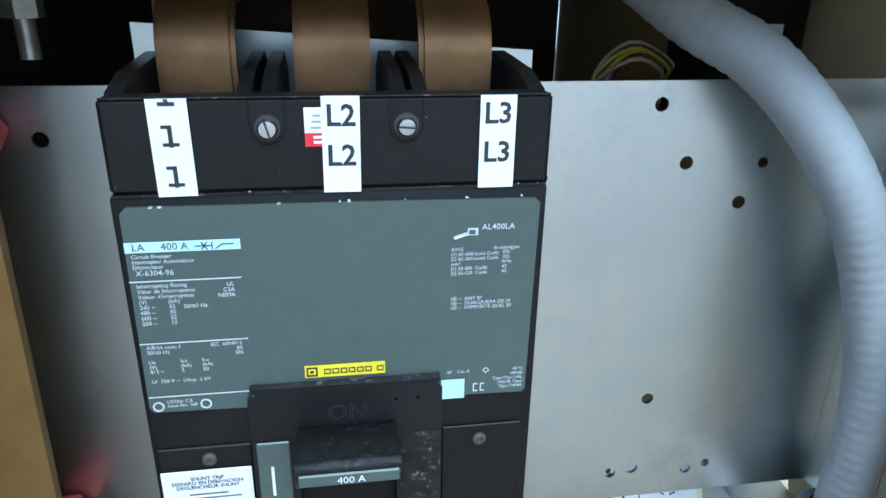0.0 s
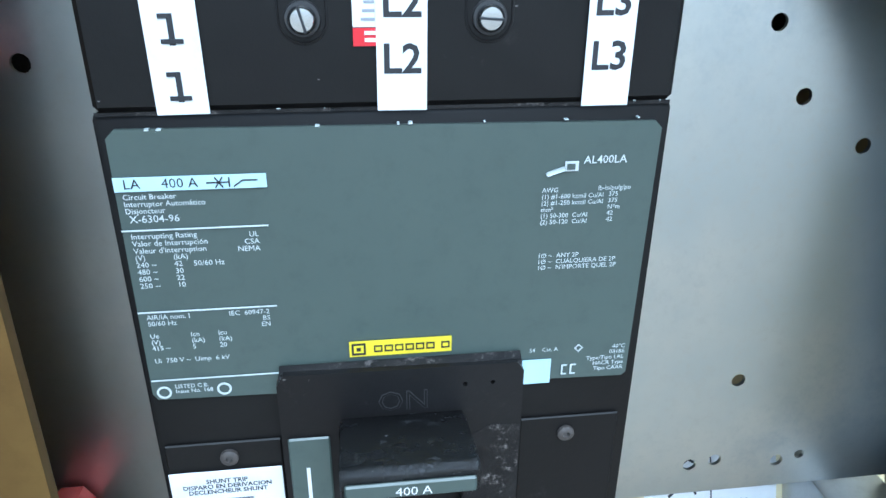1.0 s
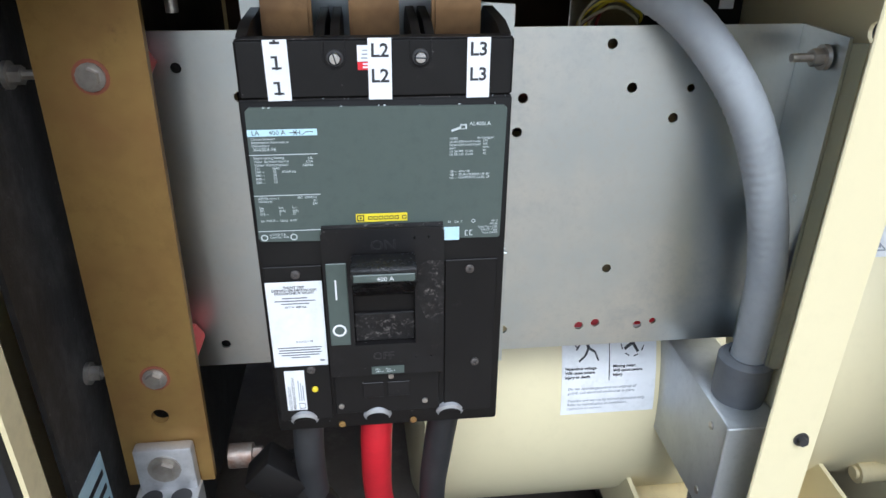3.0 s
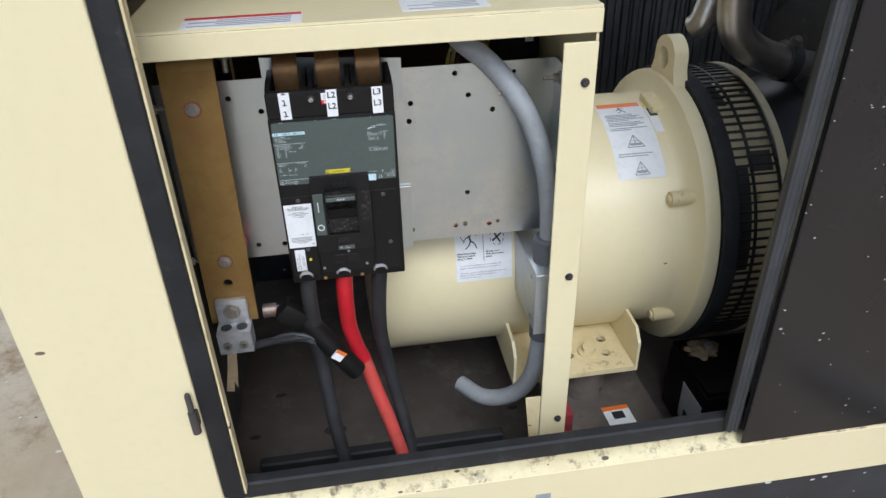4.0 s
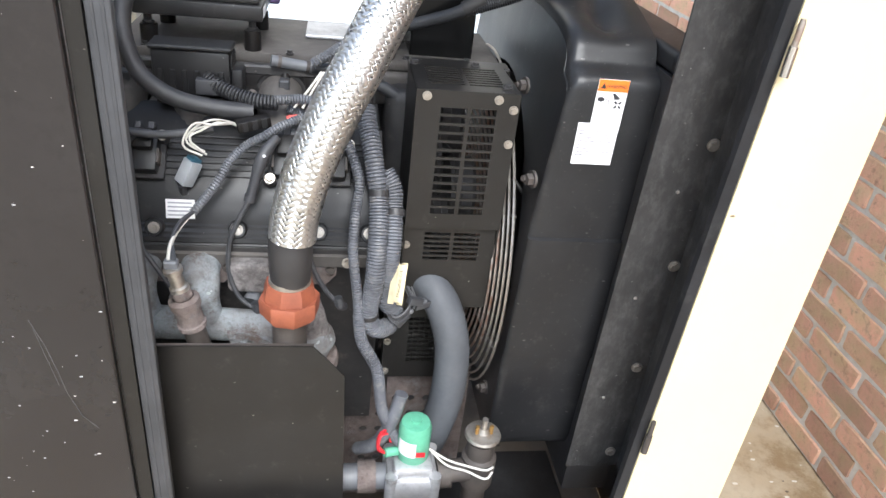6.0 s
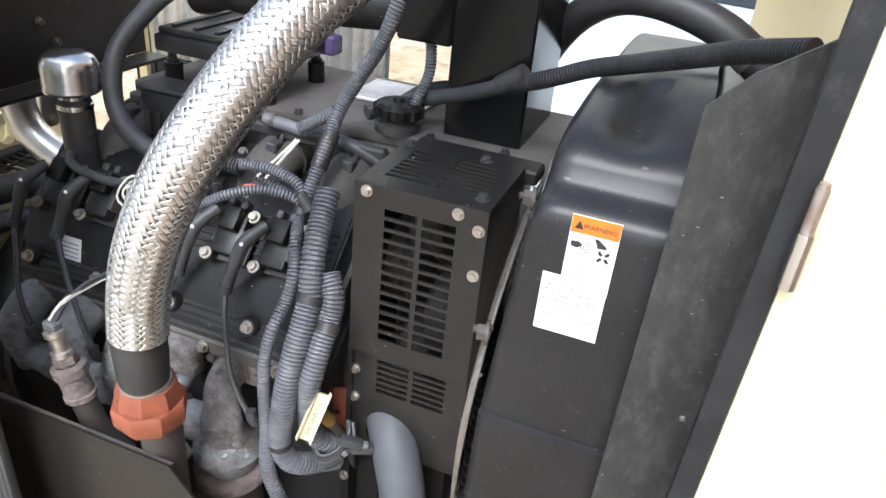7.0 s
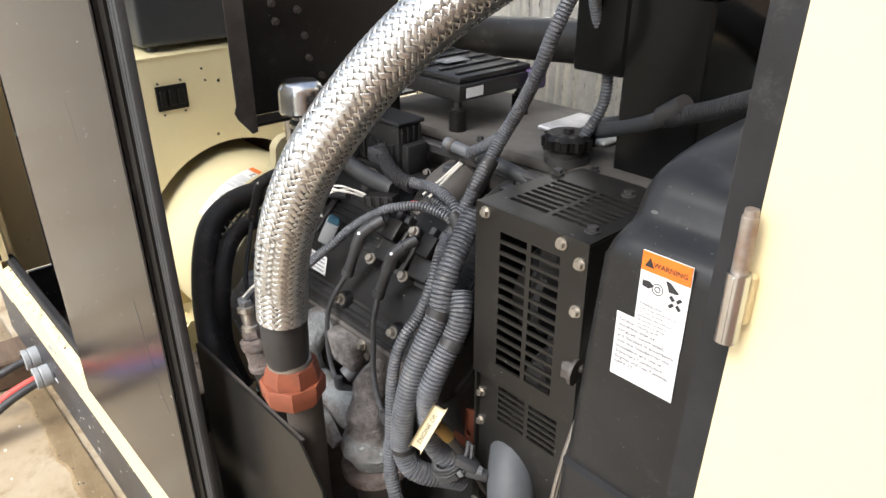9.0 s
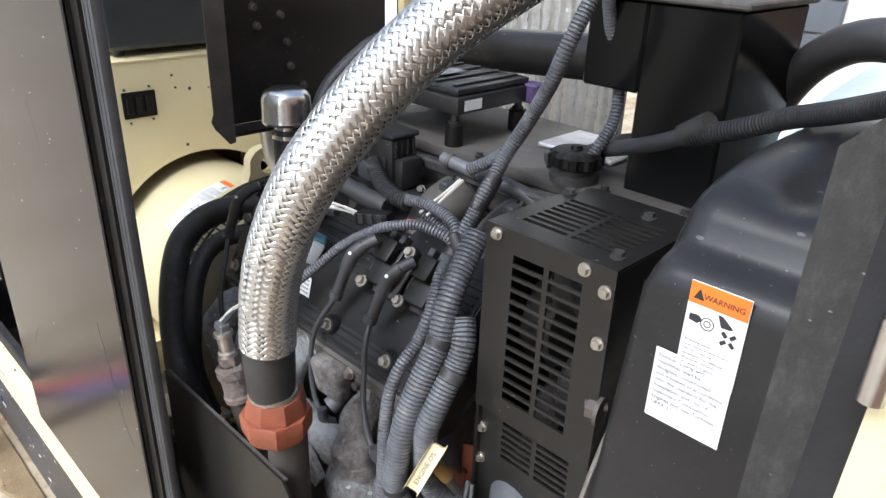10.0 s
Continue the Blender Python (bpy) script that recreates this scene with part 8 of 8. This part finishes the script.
# fan-side wall with its round opening
wl_out = [(CY + (y - CY) * 0.98, z - (0.017 if z > 1 else 0)) for y, z in prof]
bm = sheet(bmesh.new(), wl_out, [circle(CY, FCZ, 0.300, 48)], 0.004, Matrix(((0, 0, 1, 1.672), (1, 0, 0, 0), (0, 1, 0, 0), (0, 0, 0, 1))))
for v in bm.verts:
    v.co.x = lean(v.co.x, v.co.z)
part("fan_wall", bm, M_SHROUD, shroud)
rad = thing("radiator", (1.86, CY, 0.30), "black radiator core and tank behind the shroud", "radiator")
part("core", box(bmesh.new(), 1.823, 1.905, 0.125, 0.82, 0.25, 1.03), M_TAPE, rad)
part("top_tank", box(bmesh.new(), 1.825, 1.900, 0.13, 0.815, 1.0305, 1.062, 0.01, 3), M_SHROUD, rad)
lining = thing("side_baffle", (1.86, 0.098, 0.34), "black foam-lined side baffle with rusty bolts beside the radiator", "baffle")
bm = sheet(bmesh.new(), [(1.806, 0.340), (1.806, 0.60), (1.812, 1.140), (1.838, 1.168), (1.905, 1.215), (1.905, 0.340)], [], 0.004, front(0.102))
part("sheet", bm, M_FELT, lining)
bm = box(bmesh.new(), 1.900, 1.9045, YR + 0.034, 0.0975, 0.34, 1.40)
part("return", bm, M_FELT, lining)
for x, z in ((1.893, 0.952), (1.891, 0.759), (1.882, 0.565), (1.881, 0.375)):
    part("bolt", bolt(bmesh.new(), (x, 0.098, z), (0, -1, 0), 0.0065, 0.006), M_ZINC, lining)
for k, (x, z) in enumerate(((1.862, 0.88), (1.845, 0.70), (1.840, 0.50))):
    part("rivet", lathe(bmesh.new(), [(0.003, 0), (0.002, 0.002), (0, 0.0025)], axis((x, 0.098, z), (x, -1, z)), 10), M_ZINC, lining)

fg = thing("fan_guard", (1.65, CY, 0.32), "round wire fan guard of many rings", "fan guard")
for k in range(19):
    r = FRAD - 0.0135 * k
    x = 1.660 - 0.050 * (1 - (r / FRAD) ** 2)
    bm = bmesh.new()
    P = [Vector((x, CY + r * math.cos(a), FCZ + r * math.sin(a))) for a in [2 * math.pi * j / 72 for j in range(72)]]
    rings = []
    for j, p in enumerate(P):
        ra = Vector((0, math.cos(2 * math.pi * j / 72), math.sin(2 * math.pi * j / 72)))
        rings.append([bm.verts.new(p + ra * (0.0024 * math.cos(q)) + Vector((0.0024 * math.sin(q), 0, 0))) for q in [2 * math.pi * h / 6 for h in range(6)]])
    for j in range(72):
        A, B = rings[j], rings[(j + 1) % 72]
        for h in range(6):
            bm.faces.new((A[h], A[(h + 1) % 6], B[(h + 1) % 6], B[h]))
    part("ring", bm, M_ZINC if k < 3 else M_RUSTPIN, fg)
for k in range(8):
    a = 2 * math.pi * (k + 0.4) / 8
    pts = [(1.6625 - 0.050 * (1 - (r / FRAD) ** 2), CY + r * math.cos(a), FCZ + r * math.sin(a)) for r in (0.05, 0.15, 0.24, FRAD)]
    part("spoke", tube(bmesh.new(), pts, 0.0026, 6, 0.02), M_PIPE, fg)
for z, y in ((0.962, 0.279), (0.862, 0.160), (0.42, 0.215)):
    bm = bolt(bmesh.new(), (1.672, y, z), (-1, -0.2, 0), 0.009, 0.012)
    cyl(bm, (1.655, y, z), (1.672, y + 0.01, z), 0.004, 10)
    part("bolt", bm, M_PIPE, fg)
fn = thing("cooling_fan", (1.70, CY, FCZ), "black cooling fan behind the guard", "fan")
part("hub", lathe(bmesh.new(), [(0, -0.02), (0.07, -0.02), (0.07, 0.04), (0, 0.04)], Matrix.Translation((1.69, CY, FCZ)) @ pose(0, 0, 0, 0, 90, 0), 24), M_BLACK, fn)
for k in range(6):
    mm = Matrix.Translation((1.70, CY, FCZ)) @ Matrix.Rotation(2 * math.pi * k / 6, 4, "X") @ pose(0, 0, 0, 0, 0, 35)
    part("blade", box(bmesh.new(), -0.003, 0.003, -0.055, 0.055, 0.068, 0.285, 0.002, 1, mm), M_BLACK, fn)

# labels on the shroud
SY = 0.1465
lbw = thing("warning_label", (1.745, SY, 0.94), "white warning label with an orange head, on the black shroud", "label")
z1, z0, xa, xb = 1.018, 0.945, 1.7325, 1.7755
part("paper", box(bmesh.new(), xa, xb, SY - 0.0010, SY - 0.0004, z0, z1, 0.0003), M_WHITE, lbw)
part("head", box(bmesh.new(), xa + 0.0004, xb - 0.0004, SY - 0.0016, SY - 0.0011, z1 - 0.0165, z1 - 0.0004), M_ORANGE, lbw)
writing("print", "WARNING", xa + 0.0108, z1 - 0.0112, 0.0060, M_INK, lbw, SY - 0.0019, bold=0.00008)
bm = bmesh.new()
sheet(bm, [(xa + 0.0035, z1 - 0.0125), (xa + 0.0115, z1 - 0.0125), (xa + 0.0075, z1 - 0.0045)], [], 0.0003, front(SY - 0.0017))
part("triangle", bm, M_INK, lbw)
bm = bmesh.new()
sheet(bm, [(xa + 0.0030, z1 - 0.0300), (xa + 0.0090, z1 - 0.0310), (xa + 0.0130, z1 - 0.0275), (xa + 0.0095, z1 - 0.0245), (xa + 0.0030, z1 - 0.0250)], [], 0.0003, front(SY - 0.0011))
part("pictogram", bm, M_INK, lbw)
for r in (0.0050, 0.0026):
    part("pictogram", lathe(bmesh.new(), [(r, 0), (r, 0.0004), (r - 0.0006, 0.0004), (r - 0.0006, 0)], axis((xa + 0.0165, SY - 0.0011, z1 - 0.0290), (xa + 0.0165, -1, z1 - 0.0290)), 18, close=True), M_INK, lbw)
bm = bmesh.new()
sheet(bm, [(xa + 0.0225, z1 - 0.0185), (xa + 0.0265, z1 - 0.0190), (xa + 0.0345, z1 - 0.0255), (xa + 0.0330, z1 - 0.0268), (xa + 0.0262, z1 - 0.0272)], [], 0.0003, front(SY - 0.0011))
part("pictogram", bm, M_INK, lbw)
for k in range(4):
    mm = Matrix.Translation((xa + 0.0325, SY - 0.0013, z1 - 0.0345)) @ pose(0, 0, 0, 0, 45 + 90 * k, 0)
    part("pictogram", box(bmesh.new(), 0.0020, 0.0066, -0.0002, 0.0002, -0.0014, 0.0014, 0, 1, mm), M_INK, lbw)
writing("print", "Rotating parts.\nCan cause severe injury.\nDo not operate\ngenerator set without\nall guards, screens,\nor covers in place.", xa + 0.003, z0 + 0.0265, 0.0034, M_DARKINK, lbw, SY - 0.0012, gap=1.1, bold=0.00004)
lb2 = thing("exhaust_label", (1.746, SY, 0.895), "plain white label of small print about exhaust piping", "label")
part("paper", box(bmesh.new(), 1.7160, 1.7750, SY - 0.0007, SY - 0.0003, 0.8950, 0.9560, 0.0002), M_WHITE, lb2)
writing("print", "Exhaust piping and\nmanifolds shall be\ndesigned, constructed,\nand installed in accordance\nwith the Standard for the\nInstallation and Use of\nStationary Combustion\nEngines and Gas Turbines,\nNFPA 37.", 1.7190, 0.9490, 0.0048, M_DARKINK, lb2, SY - 0.0010, gap=1.08, bold=0.00006)

# ---- gas train low in the engine bay ----
sh = thing("splash_shield", (1.24, 0.027, 0.345), "flat black splash shield with one cut corner", "shield")
part("sheet", sheet(bmesh.new(), [(1.075, 0.345), (1.075, 0.658), (1.366, 0.658), (1.410, 0.606), (1.416, 0.345)], [], 0.003, front(0.0320)), M_BLACK, sh)
part("top_fold", box(bmesh.new(), 1.076, 1.367, 0.0323, 0.0365, 0.655, 0.658), M_PIPE, sh, "edge worn to bare steel")
gv = thing("gas_valve", (1.53, 0.09, 0.05), "cast aluminium gas valve with a green solenoid", "valve")
bm = bmesh.new()
box(bm, 1.487, 1.573, 0.050, 0.128, 0.318, 0.362, 0.008, 2)
box(bm, 1.497, 1.563, 0.058, 0.120, 0.355, 0.382, 0.008, 2)
for dx in (-0.036, 0.036):
    for dy in (-0.032, 0.032):
        cyl(bm, (1.53 + dx, 0.089 + dy, 0.312), (1.53 + dx, 0.089 + dy, 0.370), 0.010, 12)
part("body", bm, M_ALU, gv, "rough cast aluminium body")
bm = lathe(bmesh.new(), [(0, 0.382), (0.024, 0.382), (0.0265, 0.386), (0.0265, 0.448), (0.023, 0.457), (0.009, 0.459), (0.009, 0.464), (0, 0.465)], Matrix.Translation((1.530, 0.092, 0)), 32)
sol = part("solenoid", bm, M_GREEN, gv, "green solenoid with a white and red label")
bm = lathe(bmesh.new(), [(0.0267, 0.402), (0.0270, 0.402), (0.0270, 0.432), (0.0267, 0.432)], Matrix.Translation((1.530, 0.092, 0)), 40)
for v in [v for v in bm.verts if not (-0.0275 < v.co.x - 1.53 < 0.001 and v.co.y < 0.085)]:
    bm.verts.remove(v)
part("label", bm, M_WHITE, sol)
part("red_mark", box(bmesh.new(), 1.531, 1.546, 0.0648, 0.0655, 0.404, 0.414), M_RED, sol)
part("outlet", cyl(bmesh.new(), (1.505, 0.09, 0.395), (1.482, 0.082, 0.398), 0.008, 12), M_GREEN, gv)
for k in range(2):
    part("red_wire", tube(bmesh.new(), [(1.482, 0.082, 0.398), (1.470, 0.078 + k * 0.01, 0.412), (1.474, 0.082, 0.436 + k * 0.008), (1.488, 0.092 + k * 0.006, 0.430), (1.492, 0.095, 0.41)], 0.0024, 6, 0.006), M_RED, gv)
    part("white_wire", tube(bmesh.new(), [(1.556, 0.085, 0.402), (1.585, 0.070, 0.392 - k * 0.012), (1.620, 0.066, 0.380 - k * 0.012), (1.650, 0.060 - k * 0.006, 0.376 - k * 0.014), (1.662, 0.060, 0.384 - k * 0.012)], 0.0020, 6, 0.006), M_WHITEWIRE, gv)
part("inlet_pipe", cyl(bmesh.new(), (1.345, 0.088, 0.338), (1.487, 0.088, 0.338), 0.022, 20), M_COUPLING, gv)
part("coupling", cyl(bmesh.new(), (1.440, 0.088, 0.338), (1.470, 0.088, 0.338), 0.027, 20), M_IRON, gv)
tee = thing("pipe_tee", (1.64, 0.10, 0.05), "rusty iron pipe tee with a pressure switch on top", "pipe tee")
part("run", cyl(bmesh.new(), (1.573, 0.092, 0.338), (1.640, 0.100, 0.338), 0.020, 20), M_PIPE, tee)
part("collar", cyl(bmesh.new(), (1.573, 0.092, 0.338), (1.594, 0.094, 0.338), 0.027, 20), M_PIPE, tee)
part("riser", lathe(bmesh.new(), [(0, 0.055), (0.021, 0.055), (0.021, 0.30), (0.029, 0.305), (0.030, 0.365), (0.024, 0.370), (0.024, 0.402), (0, 0.402)], Matrix.Translation((1.648, 0.104, 0)), 24), M_PIPE, tee)
sw = part("pressure_switch", lathe(bmesh.new(), [(0, 0.402), (0.018, 0.402), (0.030, 0.411), (0.031, 0.414), (0.029, 0.418), (0.012, 0.421), (0.008, 0.430), (0, 0.430)], Matrix.Translation((1.648, 0.104, 0)), 28), M_ZINC, tee, "bright round pressure switch")
for dx in (-0.012, 0.012):
    part("terminal", cyl(bmesh.new(), (1.648 + dx, 0.100, 0.419), (1.648 + dx, 0.100, 0.436), 0.0035, 10), M_BAR, sw)
part("spigot", cyl(bmesh.new(), (1.648, 0.104, 0.430), (1.648, 0.104, 0.448), 0.005, 12), M_ZINC, sw)
ch = thing("coolant_hose", (1.57, 0.2, 0.3), "fat grey rubber coolant hose bending down from the guard", "hose")
part("hose", tube(bmesh.new(), [(1.515, 0.275, 0.636), (1.540, 0.232, 0.640), (1.568, 0.198, 0.616), (1.588, 0.182, 0.560), (1.593, 0.172, 0.500), (1.590, 0.170, 0.430), (1.578, 0.178, 0.350), (1.565, 0.195, 0.28)], 0.0295, 20, 0.01), M_RUBBERHOSE, ch)
cable("drain_hose", [(1.505, 0.11, 0.50), (1.488, 0.10, 0.44), (1.465, 0.10, 0.40), (1.44, 0.12, 0.37)], 0.011, M_LOOM, "grey-blue hose bending behind the shield", cat="hose")
solo("slotted_rail", sheet(bmesh.new(), rect(1.42, 1.66, 0.055, 0.40), [circle(1.46 + 0.03 * i, 0.12 + 0.04 * j, 0.008, 10) for i in range(6) for j in range(6)], 0.004, front(0.30)), M_IRON, "grey drilled engine rail", "rail")

# added sheet: its black stands for the shade on the floor here
solo("radiator_floor_mat", box(bmesh.new(), 1.60, 1.90, 0.02, 0.40, 0.0525, 0.060, 0.002), M_SEAL, "added black sheet that darkens the floor under the radiator", "mat")

# ---- outside the skid ----
pv = thing("drain_elbow", (1.65, -0.08, 0.05), "grey plastic elbow pipe coming out of the skid", "pipe elbow")
part("stub", tube(bmesh.new(), [(1.622, 0.05, 0.135), (1.625, -0.02, 0.133), (1.640, -0.070, 0.125)], 0.0235, 20, 0.01), M_CONDUIT, pv)
part("elbow", tube(bmesh.new(), [(1.638, -0.062, 0.126), (1.650, -0.098, 0.118), (1.640, -0.120, 0.108), (1.612, -0.128, 0.100)], 0.0285, 22, 0.008), M_CONDUIT, pv)
part("collar", tube(bmesh.new(), [(1.636, -0.056, 0.127), (1.642, -0.068, 0.124)], 0.0305, 22, 0.006), M_CONDUIT, pv)
ph = thing("braided_drain_hose", (1.45, -0.15, -0.05), "white braided plastic hose lying off the elbow", "hose")
part("cuff", tube(bmesh.new(), [(1.612, -0.128, 0.100), (1.585, -0.130, 0.097), (1.560, -0.131, 0.094)], 0.022, 18, 0.008), M_CABLE, ph)
HW = [(1.562, -0.131, 0.094), (1.50, -0.135, 0.085), (1.43, -0.150, 0.058), (1.37, -0.175, 0.020), (1.30, -0.23, -0.02), (1.20, -0.34, -0.028), (1.06, -0.55, -0.028)]
part("hose", tube(bmesh.new(), HW, 0.0235, 22, 0.01), M_PVC, ph)
P, hl2 = spline(HW, 0.006)
FR = frames_along(P)
for q in range(12):
    a0 = 2 * math.pi * q / 12
    bm = bmesh.new()
    prev = None
    for i, (p, a, b) in enumerate(FR):
        row = [bm.verts.new(p + a * (0.0239 * math.cos(a0 + u)) + b * (0.0239 * math.sin(a0 + u))) for u in (-0.035, 0.035)]
        if prev:
            bm.faces.new((prev[0], prev[1], row[1], row[0]))
        prev = row
    part("stripe", bm, M_COUPLING, ph)
for x, z, in ((-0.012, 0.104), (0.085, 0.094)):
    b = thing("cable_gland", (x, YF, z), "pale grey round cable gland on the skid", "cable gland", "cable glands")
    part("nut", lathe(bmesh.new(), [(0.020, -0.004), (0.030, -0.002), (0.030, 0.022), (0.027, 0.026), (0.030, 0.028), (0.030, 0.040), (0.020, 0.042)], axis((x, YF + 0.004, z), (x, -1, z)), 28), M_CONDUIT, b)
lead = thing("output_cable", (-0.1, -0.2, -0.03), "black output cable leaving the gland towards the yard", "cable", "output cables")
part("jacket", tube(bmesh.new(), [(-0.012, -0.05, 0.104), (-0.02, -0.12, 0.085), (-0.05, -0.22, 0.03), (-0.09, -0.36, -0.03), (-0.18, -0.6, -0.04), (-0.5, -1.0, -0.04)], 0.0112, 12, 0.015), M_CABLE, lead)
part("joint", tube(bmesh.new(), [(-0.030, -0.155, 0.068), (-0.050, -0.22, 0.032)], 0.018, 12, 0.02), M_CABLE, lead)
lead = thing("output_cable", (0.05, -0.2, -0.03), "red output cable leaving the gland, sleeved at the joint", "cable", "output cables")
part("jacket", tube(bmesh.new(), [(0.078, -0.05, 0.092), (0.075, -0.12, 0.075), (0.06, -0.22, 0.025), (0.02, -0.36, -0.03), (-0.08, -0.62, -0.04), (-0.4, -1.1, -0.04)], 0.0112, 12, 0.015), M_REDDUST, lead)
part("joint", tube(bmesh.new(), [(0.064, -0.20, 0.036), (0.045, -0.275, 0.0), (0.02, -0.36, -0.028)], 0.018, 12, 0.02), M_RED, lead)
lead = thing("output_cable", (0.08, -0.2, -0.03), "black output cable with a blue taped joint", "cable", "output cables")
part("jacket", tube(bmesh.new(), [(0.094, -0.05, 0.090), (0.095, -0.13, 0.066), (0.085, -0.24, 0.01), (0.06, -0.38, -0.035), (-0.02, -0.64, -0.04), (-0.3, -1.15, -0.04)], 0.0112, 12, 0.015), M_CABLE, lead)
part("joint", tube(bmesh.new(), [(0.090, -0.20, 0.032), (0.075, -0.30, -0.012), (0.05, -0.42, -0.034)], 0.0175, 12, 0.02), M_BLUE, lead)

# ---- bricks of the wall, last ----
random.seed(11)


def worn_brick(k):
    """A brick with an uneven, chipped outline and rounded arrises; each lies at its own stretch of the wall, so that no two share their grain."""
    y0, ln, ht = 0.5 * k, 0.190, 0.0535
    out = [(u * ln, 0) for u in (0.03, 0.3, 0.55, 0.8, 0.97)] + [(ln, 0.12 * ht), (ln, 0.55 * ht), (ln, 0.9 * ht)] + [(u * ln, ht) for u in (0.96, 0.7, 0.4, 0.15, 0.02)] + [(0, 0.85 * ht), (0, 0.4 * ht), (0, 0.1 * ht)]
    out = [(u + random.uniform(-0.0025, 0.0025), v + random.uniform(-0.0022, 0.0022)) for u, v in out]
    bm = bmesh.new()
    rings = [[bm.verts.new((x, y0 + ln / 2 + (u - ln / 2) * s, GZ + ht / 2 + (v - ht / 2) * (1 - (1 - s) * 2.4))) for u, v in out] for x, s in ((2.72, 1.0), (2.660, 1.0), (2.655 + random.uniform(0, 0.002), 0.972))]
    for a, b in zip(rings[:-1], rings[1:]):
        for j in range(len(out)):
            bm.faces.new((a[j], a[(j + 1) % len(out)], b[(j + 1) % len(out)], b[j]))
    bm.faces.new(rings[-1])
    ob = part("brick", bm, M_BRICK, wall_east)
    ob.location = (0, -2.4 - 0.5 * k, 0.004 + 0.0655 * k)
    return ob


kinds = [worn_brick(k) for k in range(9)]
near, far = [], []
for row in range(38):
    for col in range(28):
        y = -1.6 + col * 0.203 + (0.1015 if row % 2 else 0)
        z = 0.004 + row * 0.0655
        (near if (-0.2 < y < 2.2 and row < 25) else far).append((y, z))
for y, z in near[:290]:
    k = random.randrange(len(kinds))
    b = bpy.data.objects.new("brick", kinds[k].data)
    scene.collection.objects.link(b)
    b.parent = wall_east
    b.location = (random.uniform(-0.003, 0.003), y - 0.5 * k, z)
bm = bmesh.new()
for y, z in near[290:] + far:
    box(bm, 2.655, 2.72, y, y + 0.190, GZ + z, GZ + z + 0.0535)
tagged(part("distant_bricks", bm, M_BRICK, wall_east), kind="stuff")
